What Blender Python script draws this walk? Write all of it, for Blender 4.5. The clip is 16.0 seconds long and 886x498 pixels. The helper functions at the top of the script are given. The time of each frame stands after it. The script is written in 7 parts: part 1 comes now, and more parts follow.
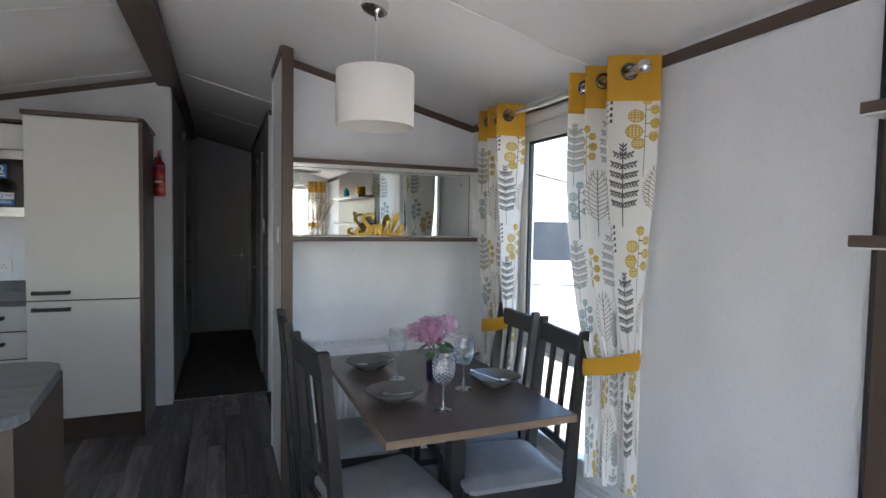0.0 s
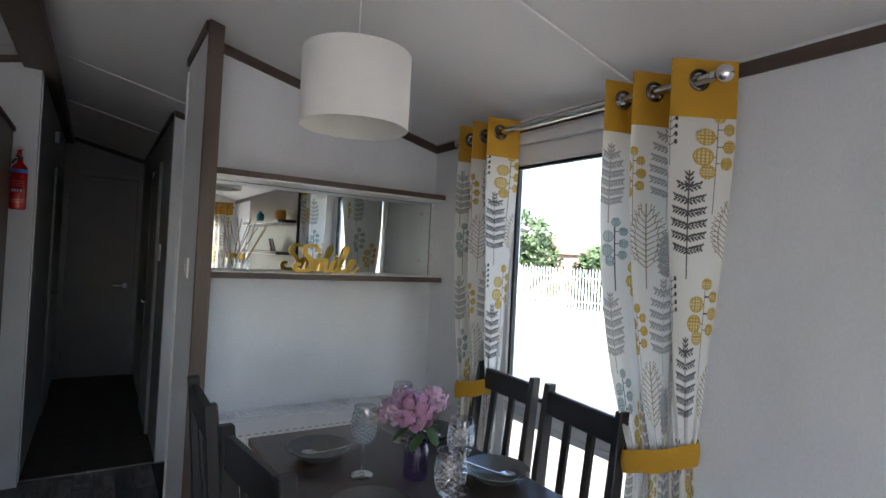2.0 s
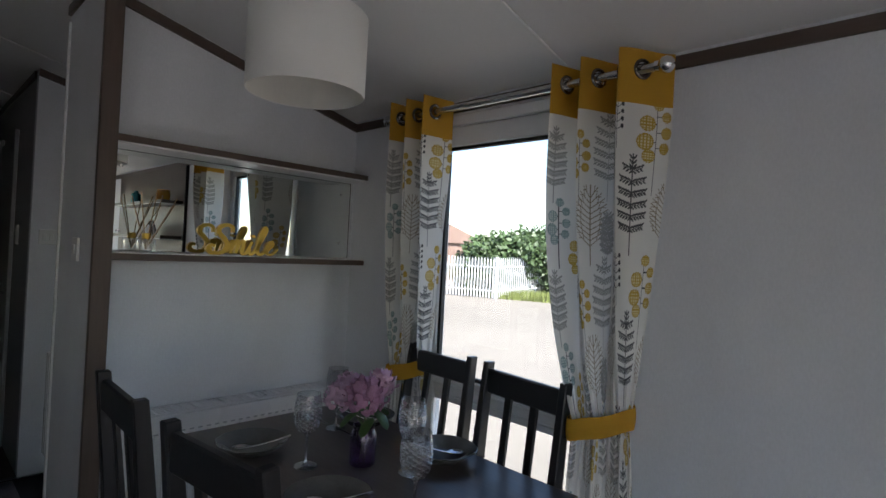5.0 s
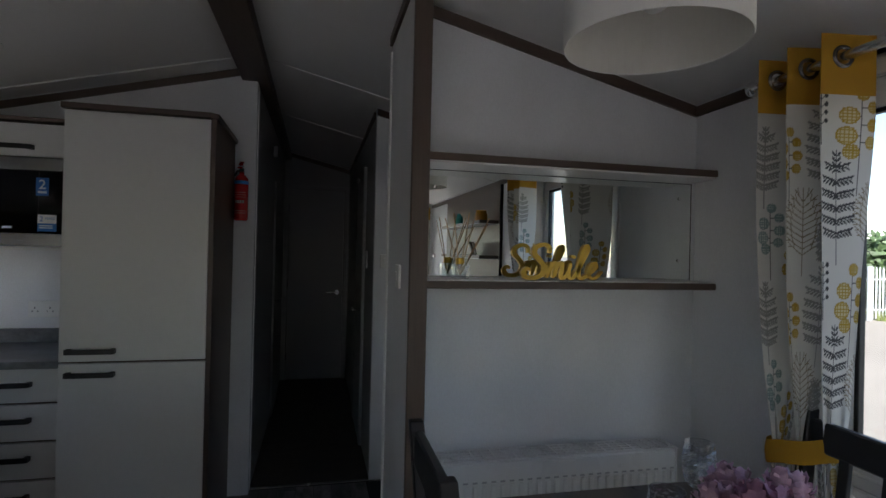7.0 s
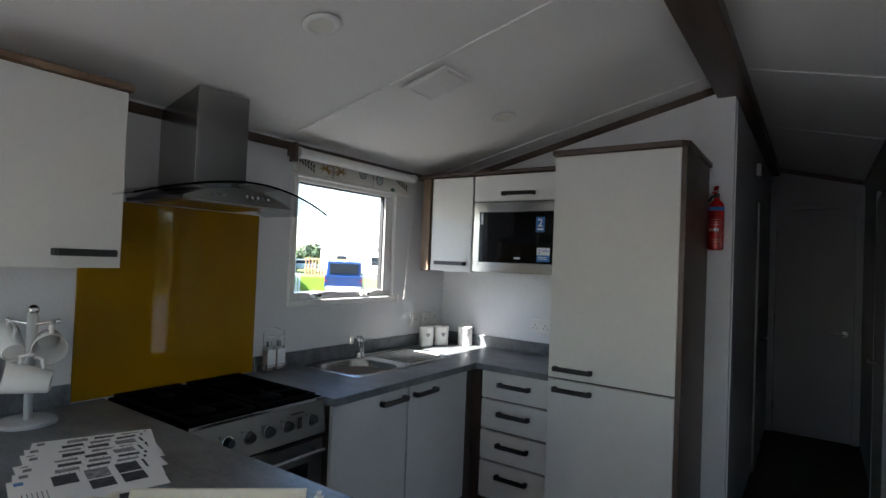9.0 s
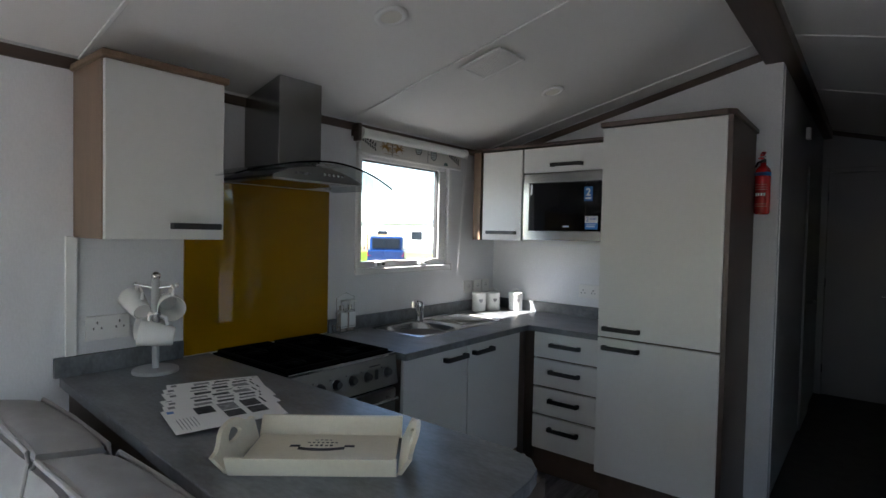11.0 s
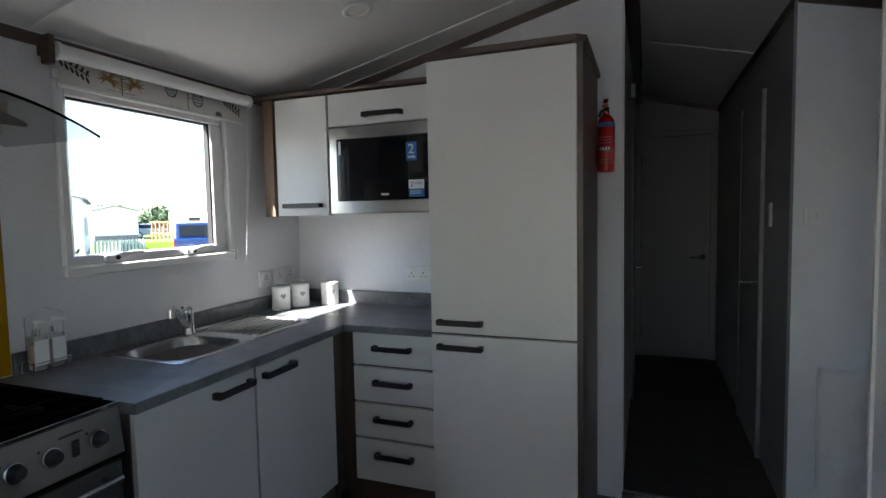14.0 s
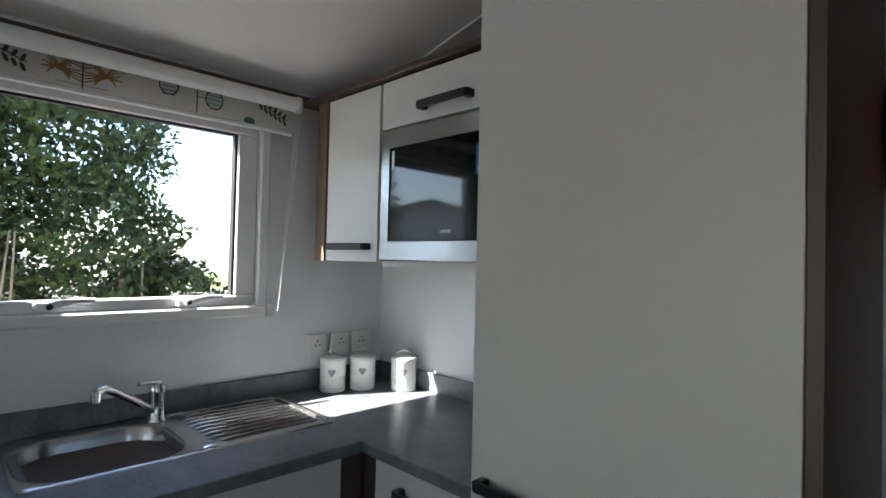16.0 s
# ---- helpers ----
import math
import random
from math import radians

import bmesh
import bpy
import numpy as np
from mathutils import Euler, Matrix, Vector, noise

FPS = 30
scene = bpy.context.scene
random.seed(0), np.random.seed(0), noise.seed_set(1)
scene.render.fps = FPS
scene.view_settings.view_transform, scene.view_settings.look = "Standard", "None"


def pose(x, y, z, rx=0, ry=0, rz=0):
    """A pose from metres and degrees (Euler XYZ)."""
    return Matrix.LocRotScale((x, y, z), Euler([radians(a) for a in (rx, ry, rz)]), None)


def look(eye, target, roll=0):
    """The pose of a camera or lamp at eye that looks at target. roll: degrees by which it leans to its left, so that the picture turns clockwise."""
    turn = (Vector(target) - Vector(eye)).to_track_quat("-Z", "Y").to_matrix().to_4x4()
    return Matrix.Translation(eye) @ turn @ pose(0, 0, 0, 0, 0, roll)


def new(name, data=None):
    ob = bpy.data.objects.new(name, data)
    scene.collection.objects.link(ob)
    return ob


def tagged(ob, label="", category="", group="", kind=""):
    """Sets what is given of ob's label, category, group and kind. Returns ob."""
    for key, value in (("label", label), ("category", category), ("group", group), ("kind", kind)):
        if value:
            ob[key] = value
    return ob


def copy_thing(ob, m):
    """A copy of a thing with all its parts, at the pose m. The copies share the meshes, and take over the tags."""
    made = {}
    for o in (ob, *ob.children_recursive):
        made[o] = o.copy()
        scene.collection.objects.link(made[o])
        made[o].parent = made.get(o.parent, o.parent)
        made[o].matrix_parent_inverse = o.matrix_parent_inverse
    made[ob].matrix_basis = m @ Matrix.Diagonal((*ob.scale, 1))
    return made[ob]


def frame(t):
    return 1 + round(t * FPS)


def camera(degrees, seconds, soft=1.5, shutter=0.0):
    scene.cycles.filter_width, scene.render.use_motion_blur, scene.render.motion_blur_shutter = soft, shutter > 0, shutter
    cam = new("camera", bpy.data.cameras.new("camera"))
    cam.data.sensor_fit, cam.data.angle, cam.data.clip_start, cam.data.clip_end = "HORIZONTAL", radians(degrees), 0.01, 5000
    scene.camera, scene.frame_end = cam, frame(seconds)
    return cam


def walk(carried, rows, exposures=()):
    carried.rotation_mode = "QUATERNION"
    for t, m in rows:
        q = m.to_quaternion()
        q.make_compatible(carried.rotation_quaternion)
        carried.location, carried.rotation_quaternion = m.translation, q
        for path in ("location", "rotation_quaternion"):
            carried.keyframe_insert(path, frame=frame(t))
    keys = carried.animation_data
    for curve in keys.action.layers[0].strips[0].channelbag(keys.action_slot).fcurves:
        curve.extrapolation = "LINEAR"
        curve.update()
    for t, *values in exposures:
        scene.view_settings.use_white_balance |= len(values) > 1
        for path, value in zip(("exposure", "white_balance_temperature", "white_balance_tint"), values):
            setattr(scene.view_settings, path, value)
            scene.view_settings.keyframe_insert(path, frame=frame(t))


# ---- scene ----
cam = camera(79.3, 16.0)
PATH = [
    (0, (0.047, 0.043, 1.415), (0.811, 1.889, 1.318), 1.0),
    (0.5, (0.034, 0.167, 1.418), (0.815, 2.007, 1.36), 2.4),
    (1, (0.007, 0.337, 1.407), (0.882, 2.136, 1.366), 2.6),
    (1.5, (-0.003, 0.494, 1.395), (0.96, 2.244, 1.306), 3.2),
    (2, (0.013, 0.686, 1.438), (1.097, 2.366, 1.466), 3.0),
    (2.5, (-0.059, 0.791, 1.449), (1.164, 2.373, 1.478), 2.4),
    (3, (-0.199, 0.857, 1.434), (1.226, 2.26, 1.437), 0.4),
    (3.5, (-0.287, 0.859, 1.42), (1.194, 2.204, 1.388), 2.0),
    (3.7, (-0.312, 0.86, 1.419), (1.188, 2.183, 1.391), 2.6),
    (5.8, (-0.001, 0.838, 1.387), (1.271, 2.381, 1.394), 3.0),
    (6, (0.011, 0.885, 1.401), (1.207, 2.488, 1.385), 2.7),
    (6.5, (0.039, 1.094, 1.408), (0.922, 2.888, 1.37), 3.0),
    (7, (0.046, 1.275, 1.424), (0.507, 3.221, 1.435), 1.3),
    (7.5, (0.052, 1.386, 1.423), (-0.008, 3.385, 1.424), 2.9),
    (8, (0.077, 1.435, 1.43), (-0.529, 3.341, 1.405), 4.1),
    (8.5, (0.069, 1.414, 1.45), (-0.891, 3.168, 1.457), 3.1),
    (9, (0.057, 1.393, 1.466), (-1.088, 3.032, 1.508), 2.3),
    (9.5, (0.065, 1.36, 1.476), (-1.215, 2.896, 1.511), 1.5),
    (10, (0.094, 1.298, 1.459), (-1.232, 2.795, 1.447), 0.4),
    (10.2, (0.11, 1.25, 1.457), (-1.191, 2.768, 1.436), 0.9),
    (12.3, (0.1, 1.151, 1.412), (-1.12, 2.733, 1.32), 0.2),
    (12.5, (0.051, 1.213, 1.422), (-1.162, 2.803, 1.391), -0.5),
    (13, (-0.078, 1.392, 1.435), (-1.207, 3.04, 1.339), 1.0),
    (13.5, (-0.179, 1.65, 1.426), (-0.976, 3.485, 1.392), 0.3),
    (14, (-0.195, 1.882, 1.399), (-0.909, 3.745, 1.266), -1.1),
    (14.5, (-0.163, 2.173, 1.417), (-1.092, 3.944, 1.381), 1.4),
    (15, (-0.188, 2.484, 1.399), (-1.214, 4.201, 1.365), 0.7),
    (15.5, (-0.24, 2.782, 1.407), (-1.348, 4.446, 1.451), -0.8),
    (16, (-0.273, 3.067, 1.411), (-1.691, 4.476, 1.453), 1.4),
]
EXPOSURES = [(0.0, 3.56, 6500, 14), (1.5, 3.24, 6500, 14), (2.5, 2.99, 6500, 14), (3.5, 2.74, 6500, 14), (6.0, 1.89, 6500, 14), (6.5, 1.87, 6500, 14), (7.0, 1.98, 6500, 14), (7.5, 2.39, 6400, 12), (9.0, 3.07, 6400, 12), (10.0, 2.89, 6400, 12), (12.5, 3.07, 6400, 12), (13.5, 2.9, 6400, 12), (14.5, 3.24, 6400, 12), (15.0, 3.12, 6400, 12), (16.0, 3.07, 6400, 12)]
walk(cam, [(t, look(eye, target, roll)) for t, eye, target, roll in PATH], EXPOSURES)

# ---- light ----
SUN_WAY = Vector((0.45, 0.88, -1.0)).normalized()   # the way the sunlight travels
world = bpy.data.worlds.new("sky_world")
scene.world = world
world.use_nodes = True
wn = world.node_tree
sky = wn.nodes.new("ShaderNodeTexSky")
sky.sky_type = "NISHITA"
sky.sun_disc = False
sky.sun_elevation = math.asin(-SUN_WAY.z)
sky.sun_rotation = math.atan2(-SUN_WAY.x, -SUN_WAY.y)
sky.air_density, sky.dust_density, sky.ozone_density = 1.0, 0.6, 1.5
wn.links.new(sky.outputs[0], wn.nodes["Background"].inputs[0])
wn.nodes["Background"].inputs[1].default_value = 0.12
sun_data = bpy.data.lights.new("sun", "SUN")
sun_data.energy, sun_data.angle, sun_data.color = 5.0, radians(0.5), (1.0, 0.96, 0.90)
sun = new("sun", sun_data)
sun.matrix_world = look((-20, -40, 35), Vector((-20, -40, 35)) + SUN_WAY)


# ---- materials ----
def shade(c, k):
    return (min(c[0] * k, 1), min(c[1] * k, 1), min(c[2] * k, 1), 1)


def M(name, color, rough=0.5, metal=0.0, var=0.06, scale=3.0, fine=60.0, bump=0.0, stretch=(1, 1, 1), coat=0.0,
      each=0.0, attribute="", gloss=0.5):
    """A surface with large stains and fine grain; stretch squeezes the noise along an axis, each varies piece by piece."""
    m = bpy.data.materials.new(name)
    m.use_nodes = True
    n, l = m.node_tree.nodes, m.node_tree.links
    b = n["Principled BSDF"]
    b.inputs["Roughness"].default_value = rough
    b.inputs["Metallic"].default_value = metal
    b.inputs["Specular IOR Level"].default_value = gloss
    b.inputs["Coat Weight"].default_value = coat
    b.inputs["Coat Roughness"].default_value = 0.08
    tc = n.new("ShaderNodeTexCoord")
    mp = n.new("ShaderNodeMapping")
    mp.inputs["Scale"].default_value = stretch
    l.new(tc.outputs["Object"], mp.inputs[0])
    if each:
        info = n.new("ShaderNodeObjectInfo")
        sc = n.new("ShaderNodeMath"); sc.operation = "MULTIPLY"; sc.inputs[1].default_value = 37.0
        l.new(info.outputs["Random"], sc.inputs[0])
        l.new(sc.outputs[0], mp.inputs["Location"])
    big, small = n.new("ShaderNodeTexNoise"), n.new("ShaderNodeTexNoise")
    big.inputs["Scale"].default_value, small.inputs["Scale"].default_value = scale, fine
    big.inputs["Detail"].default_value, small.inputs["Detail"].default_value = 4, 3
    l.new(mp.outputs[0], big.inputs[0]); l.new(mp.outputs[0], small.inputs[0])
    add = n.new("ShaderNodeMath"); add.operation = "ADD"
    half = n.new("ShaderNodeMath"); half.operation = "MULTIPLY"; half.inputs[1].default_value = 0.5
    l.new(small.outputs[0], half.inputs[0]); l.new(big.outputs[0], add.inputs[0]); l.new(half.outputs[0], add.inputs[1])
    rng = n.new("ShaderNodeMapRange")
    rng.inputs[1].default_value, rng.inputs[2].default_value = 0.45, 1.05
    l.new(add.outputs[0], rng.inputs[0])
    mix = n.new("ShaderNodeMix"); mix.data_type = "RGBA"
    l.new(rng.outputs[0], mix.inputs[0])
    mix.inputs[6].default_value, mix.inputs[7].default_value = shade(color, 1 - var), shade(color, 1 + var)
    out = mix.outputs[2]
    if each:
        hsv = n.new("ShaderNodeHueSaturation")
        vr = n.new("ShaderNodeMapRange")
        vr.inputs[3].default_value, vr.inputs[4].default_value = 1 - each, 1 + each
        l.new(info.outputs["Random"], vr.inputs[0]); l.new(vr.outputs[0], hsv.inputs["Value"])
        l.new(out, hsv.inputs["Color"]); out = hsv.outputs[0]
    if attribute:
        at = n.new("ShaderNodeAttribute"); at.attribute_name = attribute
        mul = n.new("ShaderNodeMix"); mul.data_type = "RGBA"; mul.blend_type = "MULTIPLY"; mul.inputs[0].default_value = 1
        l.new(out, mul.inputs[6]); l.new(at.outputs["Color"], mul.inputs[7]); out = mul.outputs[2]
    l.new(out, b.inputs["Base Color"])
    rr = n.new("ShaderNodeMapRange")
    rr.inputs[3].default_value, rr.inputs[4].default_value = max(rough - 0.06, 0.02), min(rough + 0.06, 1)
    l.new(big.outputs[0], rr.inputs[0]); l.new(rr.outputs[0], b.inputs["Roughness"])
    if bump:
        bp = n.new("ShaderNodeBump")
        bp.inputs["Strength"].default_value, bp.inputs["Distance"].default_value = bump, 0.003
        l.new(small.outputs[0], bp.inputs["Height"]); l.new(bp.outputs[0], b.inputs["Normal"])
    return m


def glass(name, tint=(1, 1, 1), gloss=0.02, least=0.035, power=4.5):
    """Thin clear glass: it lets the light through and mirrors a little, more at a grazing look."""
    m = bpy.data.materials.new(name)
    m.use_nodes = True
    n, l = m.node_tree.nodes, m.node_tree.links
    n.remove(n["Principled BSDF"])
    tr, gl, lw, pw, mr, mx = (n.new("ShaderNode" + k) for k in ("BsdfTransparent", "BsdfGlossy", "LayerWeight", "Math", "MapRange", "MixShader"))
    tr.inputs[0].default_value = (*tint, 1)
    gl.inputs["Roughness"].default_value = gloss
    pw.operation = "POWER"
    pw.inputs[1].default_value = power
    mr.inputs[3].default_value, mr.inputs[4].default_value = least, 0.8
    l.new(lw.outputs["Facing"], pw.inputs[0]); l.new(pw.outputs[0], mr.inputs[0]); l.new(mr.outputs[0], mx.inputs[0])
    l.new(tr.outputs[0], mx.inputs[1]); l.new(gl.outputs[0], mx.inputs[2])
    l.new(mx.outputs[0], n["Material Output"].inputs[0])
    return m


# Hall walls and doors: pale board darkened in the colour to stand for shade.
hall_shade_grey = M("hall_shaded_board", (0.30, 0.30, 0.31), 0.5, var=0.05, scale=3, fine=120, bump=0.1)
steel_dark = M("dark_brushed_steel", (0.23, 0.225, 0.215), 0.30, 1.0, var=0.08, scale=5, fine=220, bump=0.03, stretch=(1, 0.06, 1))
wall_white = M("wallboard", (0.725, 0.735, 0.760), 0.5, var=0.09, scale=3.5, fine=160, bump=0.18, stretch=(1, 1, 0.5))
ceiling_white = M("ceiling_board", (0.80, 0.795, 0.785), 0.55, var=0.02, scale=1.2, fine=90, bump=0.05)
brown_x = M("brown_laminate_x", (0.082, 0.057, 0.044), 0.42, var=0.28, scale=9, fine=70, bump=0.08, stretch=(0.12, 1.5, 1.5))
brown_y = M("brown_laminate_y", (0.082, 0.057, 0.044), 0.42, var=0.28, scale=9, fine=70, bump=0.08, stretch=(1.5, 0.12, 1.5))
brown_z = M("brown_laminate_z", (0.085, 0.059, 0.045), 0.42, var=0.28, scale=9, fine=70, bump=0.08, stretch=(1.5, 1.5, 0.12))
oak_z = M("side_panel_oak", (0.20, 0.135, 0.09), 0.42, var=0.25, scale=9, fine=70, bump=0.08, stretch=(1.5, 1.5, 0.12))
table_wood = M("table_walnut", (0.066, 0.048, 0.041), 0.30, var=0.45, scale=8, fine=60, bump=0.05, stretch=(1.6, 0.12, 1.6))
table_edge = M("table_edge_oak", (0.22, 0.155, 0.11), 0.4, var=0.2, scale=8, fine=60, stretch=(0.3, 0.3, 2))
plank_mat = M("floor_planks", (0.150, 0.136, 0.132), 0.34, var=0.9, scale=9, fine=60, bump=0.12, stretch=(2.6, 0.22, 1), each=0.5)
plank_gap = M("plank_gap", (0.02, 0.018, 0.018), 0.8, var=0.1)
carpet = M("hall_carpet", (0.085, 0.078, 0.074), 0.95, var=0.25, scale=12, fine=420, bump=0.6)
lounge_carpet = M("lounge_carpet", (0.34, 0.33, 0.33), 0.95, var=0.15, scale=9, fine=420, bump=0.6)
cab_white = M("cabinet_white", (0.70, 0.70, 0.68), 0.36, var=0.03, scale=2, fine=40, gloss=0.4)
carcass = M("carcass_dark", (0.05, 0.038, 0.03), 0.6, var=0.15)
worktop = M("slate_worktop", (0.140, 0.150, 0.160), 0.36, var=0.50, scale=9, fine=60, bump=0.06, stretch=(0.7, 1.6, 1))
black_metal = M("black_handle", (0.018, 0.018, 0.02), 0.42, var=0.1, fine=200, bump=0.05)
steel = M("brushed_steel", (0.55, 0.55, 0.54), 0.26, 1.0, var=0.08, scale=5, fine=220, bump=0.03, stretch=(1, 0.06, 1))
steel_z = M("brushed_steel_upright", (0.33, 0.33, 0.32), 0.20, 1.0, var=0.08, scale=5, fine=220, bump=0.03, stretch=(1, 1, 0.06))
eyelet_metal = M("eyelet_bronze", (0.16, 0.145, 0.13), 0.25, 1.0, var=0.05)
chrome = M("chrome", (0.75, 0.75, 0.76), 0.07, 1.0, var=0.02)
black_enamel = M("black_enamel", (0.003, 0.003, 0.0035), 0.40, var=0.1, gloss=0.0)
cast_iron = M("cast_iron", (0.004, 0.004, 0.004), 0.5, var=0.2, fine=150, bump=0.2, gloss=0.02)
dark_glass = M("oven_glass", (0.006, 0.006, 0.008), 0.04, var=0.05)
amber_glass = M("amber_splashback", (0.27, 0.140, 0.002), 0.04, var=0.03, scale=1)
amber_glass.node_tree.nodes["Principled BSDF"].inputs["Specular IOR Level"].default_value = 0.22
white_plastic = M("white_plastic", (0.78, 0.78, 0.77), 0.30, var=0.02)
frame_white = M("window_frame_white", (0.80, 0.80, 0.80), 0.25, var=0.02)
white_metal = M("radiator_enamel", (0.76, 0.76, 0.76), 0.28, var=0.02)
grey_fabric = M("seat_fabric", (0.25, 0.26, 0.275), 0.95, var=0.12, scale=20, fine=450, bump=0.5)
sofa_fabric = M("sofa_fabric", (0.36, 0.355, 0.35), 0.95, var=0.14, scale=14, fine=380, bump=0.6)
piping_fabric = M("sofa_piping", (0.40, 0.395, 0.39), 0.95, var=0.1, fine=400, bump=0.4)
chair_black = M("chair_charcoal", (0.017, 0.017, 0.019), 0.42, var=0.25, scale=12, fine=80, bump=0.08, stretch=(1, 1, 0.3))
shade_fabric = M("lampshade_cotton", (0.78, 0.77, 0.74), 0.9, var=0.03, fine=500, bump=0.15)
shade_lining = M("lampshade_lining", (0.74, 0.72, 0.66), 0.6, var=0.03)
mustard = M("mustard_cloth", (0.50, 0.265, 0.020), 0.85, var=0.10, scale=8, fine=500, bump=0.25)
print_cloth = M("printed_cotton", (0.95, 0.95, 0.95), 0.9, var=0.04, scale=5, fine=500, bump=0.22, attribute="print")


def thin_cloth(m, share):
    """Lets part of the light through a woven cloth."""
    n, l = m.node_tree.nodes, m.node_tree.links
    b = n["Principled BSDF"]
    tl, mx = n.new("ShaderNodeBsdfTranslucent"), n.new("ShaderNodeMixShader")
    l.new(b.inputs["Base Color"].links[0].from_socket, tl.inputs[0])
    mx.inputs[0].default_value = share
    l.new(b.outputs[0], mx.inputs[1]); l.new(tl.outputs[0], mx.inputs[2])
    l.new(mx.outputs[0], n["Material Output"].inputs[0])


thin_cloth(print_cloth, 0.30)
thin_cloth(mustard, 0.15)
gold = M("gold_paint", (0.58, 0.36, 0.06), 0.30, 0.65, var=0.10, fine=120, bump=0.04)
plate_grey = M("grey_stoneware", (0.115, 0.115, 0.105), 0.18, var=0.18, scale=12, fine=160, bump=0.05)
leaf_green = M("peony_leaf", (0.06, 0.12, 0.035), 0.5, var=0.25, scale=20)
petal_pink = M("peony_petal", (0.40, 0.20, 0.31), 0.75, var=0.22, scale=25, fine=200)
petal_pale = M("peony_petal_pale", (0.52, 0.33, 0.44), 0.75, var=0.2, scale=25, fine=200)
paper = M("paper", (0.78, 0.77, 0.76), 0.8, var=0.02)
ink = M("ink", (0.045, 0.045, 0.05), 0.8, var=0.85, scale=45, fine=140)
ink_grey = M("ink_grey", (0.22, 0.22, 0.23), 0.8, var=0.85, scale=50, fine=160)
tray_cream = M("tray_cream_paint", (0.72, 0.67, 0.54), 0.5, var=0.08, scale=6, fine=90, bump=0.08)
mug_white = M("mug_glaze", (0.80, 0.79, 0.77), 0.12, var=0.02)
grey_paint = M("mug_tree_paint", (0.40, 0.41, 0.42), 0.45, var=0.05)
tin_white = M("canister_enamel", (0.82, 0.82, 0.80), 0.2, var=0.03)
heart_grey = M("heart_grey", (0.25, 0.25, 0.26), 0.5)
red_paint = M("extinguisher_red", (0.46, 0.012, 0.012), 0.22, var=0.05, coat=0.3)
black_rubber = M("black_rubber", (0.02, 0.02, 0.02), 0.6)
label_blue = M("sticker_blue", (0.02, 0.16, 0.50), 0.4)
label_white = M("sticker_white", (0.80, 0.82, 0.84), 0.5)
soap_pink = M("soap_liquid", (0.62, 0.52, 0.49), 0.2)
mirror_mat = M("mirror_silver", (0.80, 0.83, 0.81), 0.02, 1.0, var=0.01)
mirror_mat.node_tree.nodes["Principled BSDF"].inputs["Roughness"].default_value = 0.0
amber_glass.node_tree.nodes["Principled BSDF"].inputs["Roughness"].default_value = 0.008
for polished in (mirror_mat, amber_glass):
    for lk in list(polished.node_tree.links):
        if lk.to_socket.name == "Roughness":
            polished.node_tree.links.remove(lk)
pane_glass = glass("window_glass", (0.84, 0.86, 0.86))
clear_glass = glass("clear_glass", (0.90, 0.92, 0.93), 0.03, 0.16, 1.8)
hood_glass = glass("smoked_canopy_glass", (0.78, 0.80, 0.80))
dimple_glass = glass("dimpled_glass", (0.82, 0.84, 0.86), 0.05, 0.26, 1.4)
purple_glass = glass("purple_glass", (0.70, 0.60, 0.82), 0.03, 0.10, 2.2)
teal_glaze = M("teal_glaze", (0.02, 0.25, 0.27), 0.15, var=0.1)
amber_glaze = M("amber_glaze", (0.48, 0.22, 0.02), 0.15, var=0.1)
reed_wood = M("reed", (0.32, 0.20, 0.10), 0.7, var=0.2)
ground_mat = M("pale_tarmac", (0.215, 0.193, 0.165), 0.9, var=0.18, scale=0.35, fine=14, bump=0.3)
grass_mat = M("grass", (0.16, 0.19, 0.055), 0.9, var=0.45, scale=1.5, fine=25)
hedge_mat = M("hedge_leaves", (0.050, 0.085, 0.030), 0.55, var=0.6, scale=1.2, fine=9)
tree_mat = M("tree_leaves", (0.034, 0.052, 0.012), 0.6, var=0.6, scale=1.6, fine=12, gloss=0.2)
bark = M("bark", (0.10, 0.08, 0.06), 0.9, var=0.4, scale=6, fine=40, bump=0.5, stretch=(1, 1, 0.2))
cane = M("bare_stems", (0.17, 0.125, 0.085), 0.8, var=0.3, scale=8)
galv = M("galvanised_steel", (0.62, 0.64, 0.66), 0.5, 0.2, var=0.08, scale=4)
caravan_white = M("caravan_cladding", (0.74, 0.74, 0.72), 0.5, var=0.04, scale=1, stretch=(1, 1, 6))
roof_grey = M("caravan_roof", (0.16, 0.165, 0.175), 0.6, var=0.2, scale=3)
roof_tile = M("tile_roof", (0.055, 0.052, 0.055), 0.6, var=0.3, scale=8)
win_dark = M("distant_window", (0.012, 0.016, 0.022), 0.35, var=0.2, gloss=0.12)
car_blue = M("car_blue", (0.004, 0.028, 0.115), 0.25, var=0.03, coat=0.2)
car_silver = M("car_silver_blue", (0.28, 0.36, 0.44), 0.25, 0.3, var=0.03, coat=0.5)
tyre_mat = M("tyre", (0.02, 0.02, 0.02), 0.8)
lamp_red = M("tail_lamp", (0.35, 0.01, 0.01), 0.2)
wood_fence = M("wooden_fence", (0.28, 0.15, 0.08), 0.8, var=0.25)
lime_board = M("green_tarpaulin", (0.20, 0.36, 0.03), 0.6, var=0.1)
brick_mat = M("far_brick", (0.23, 0.155, 0.125), 0.8, var=0.2)


# ---- building helpers ----
ORIGIN = {}


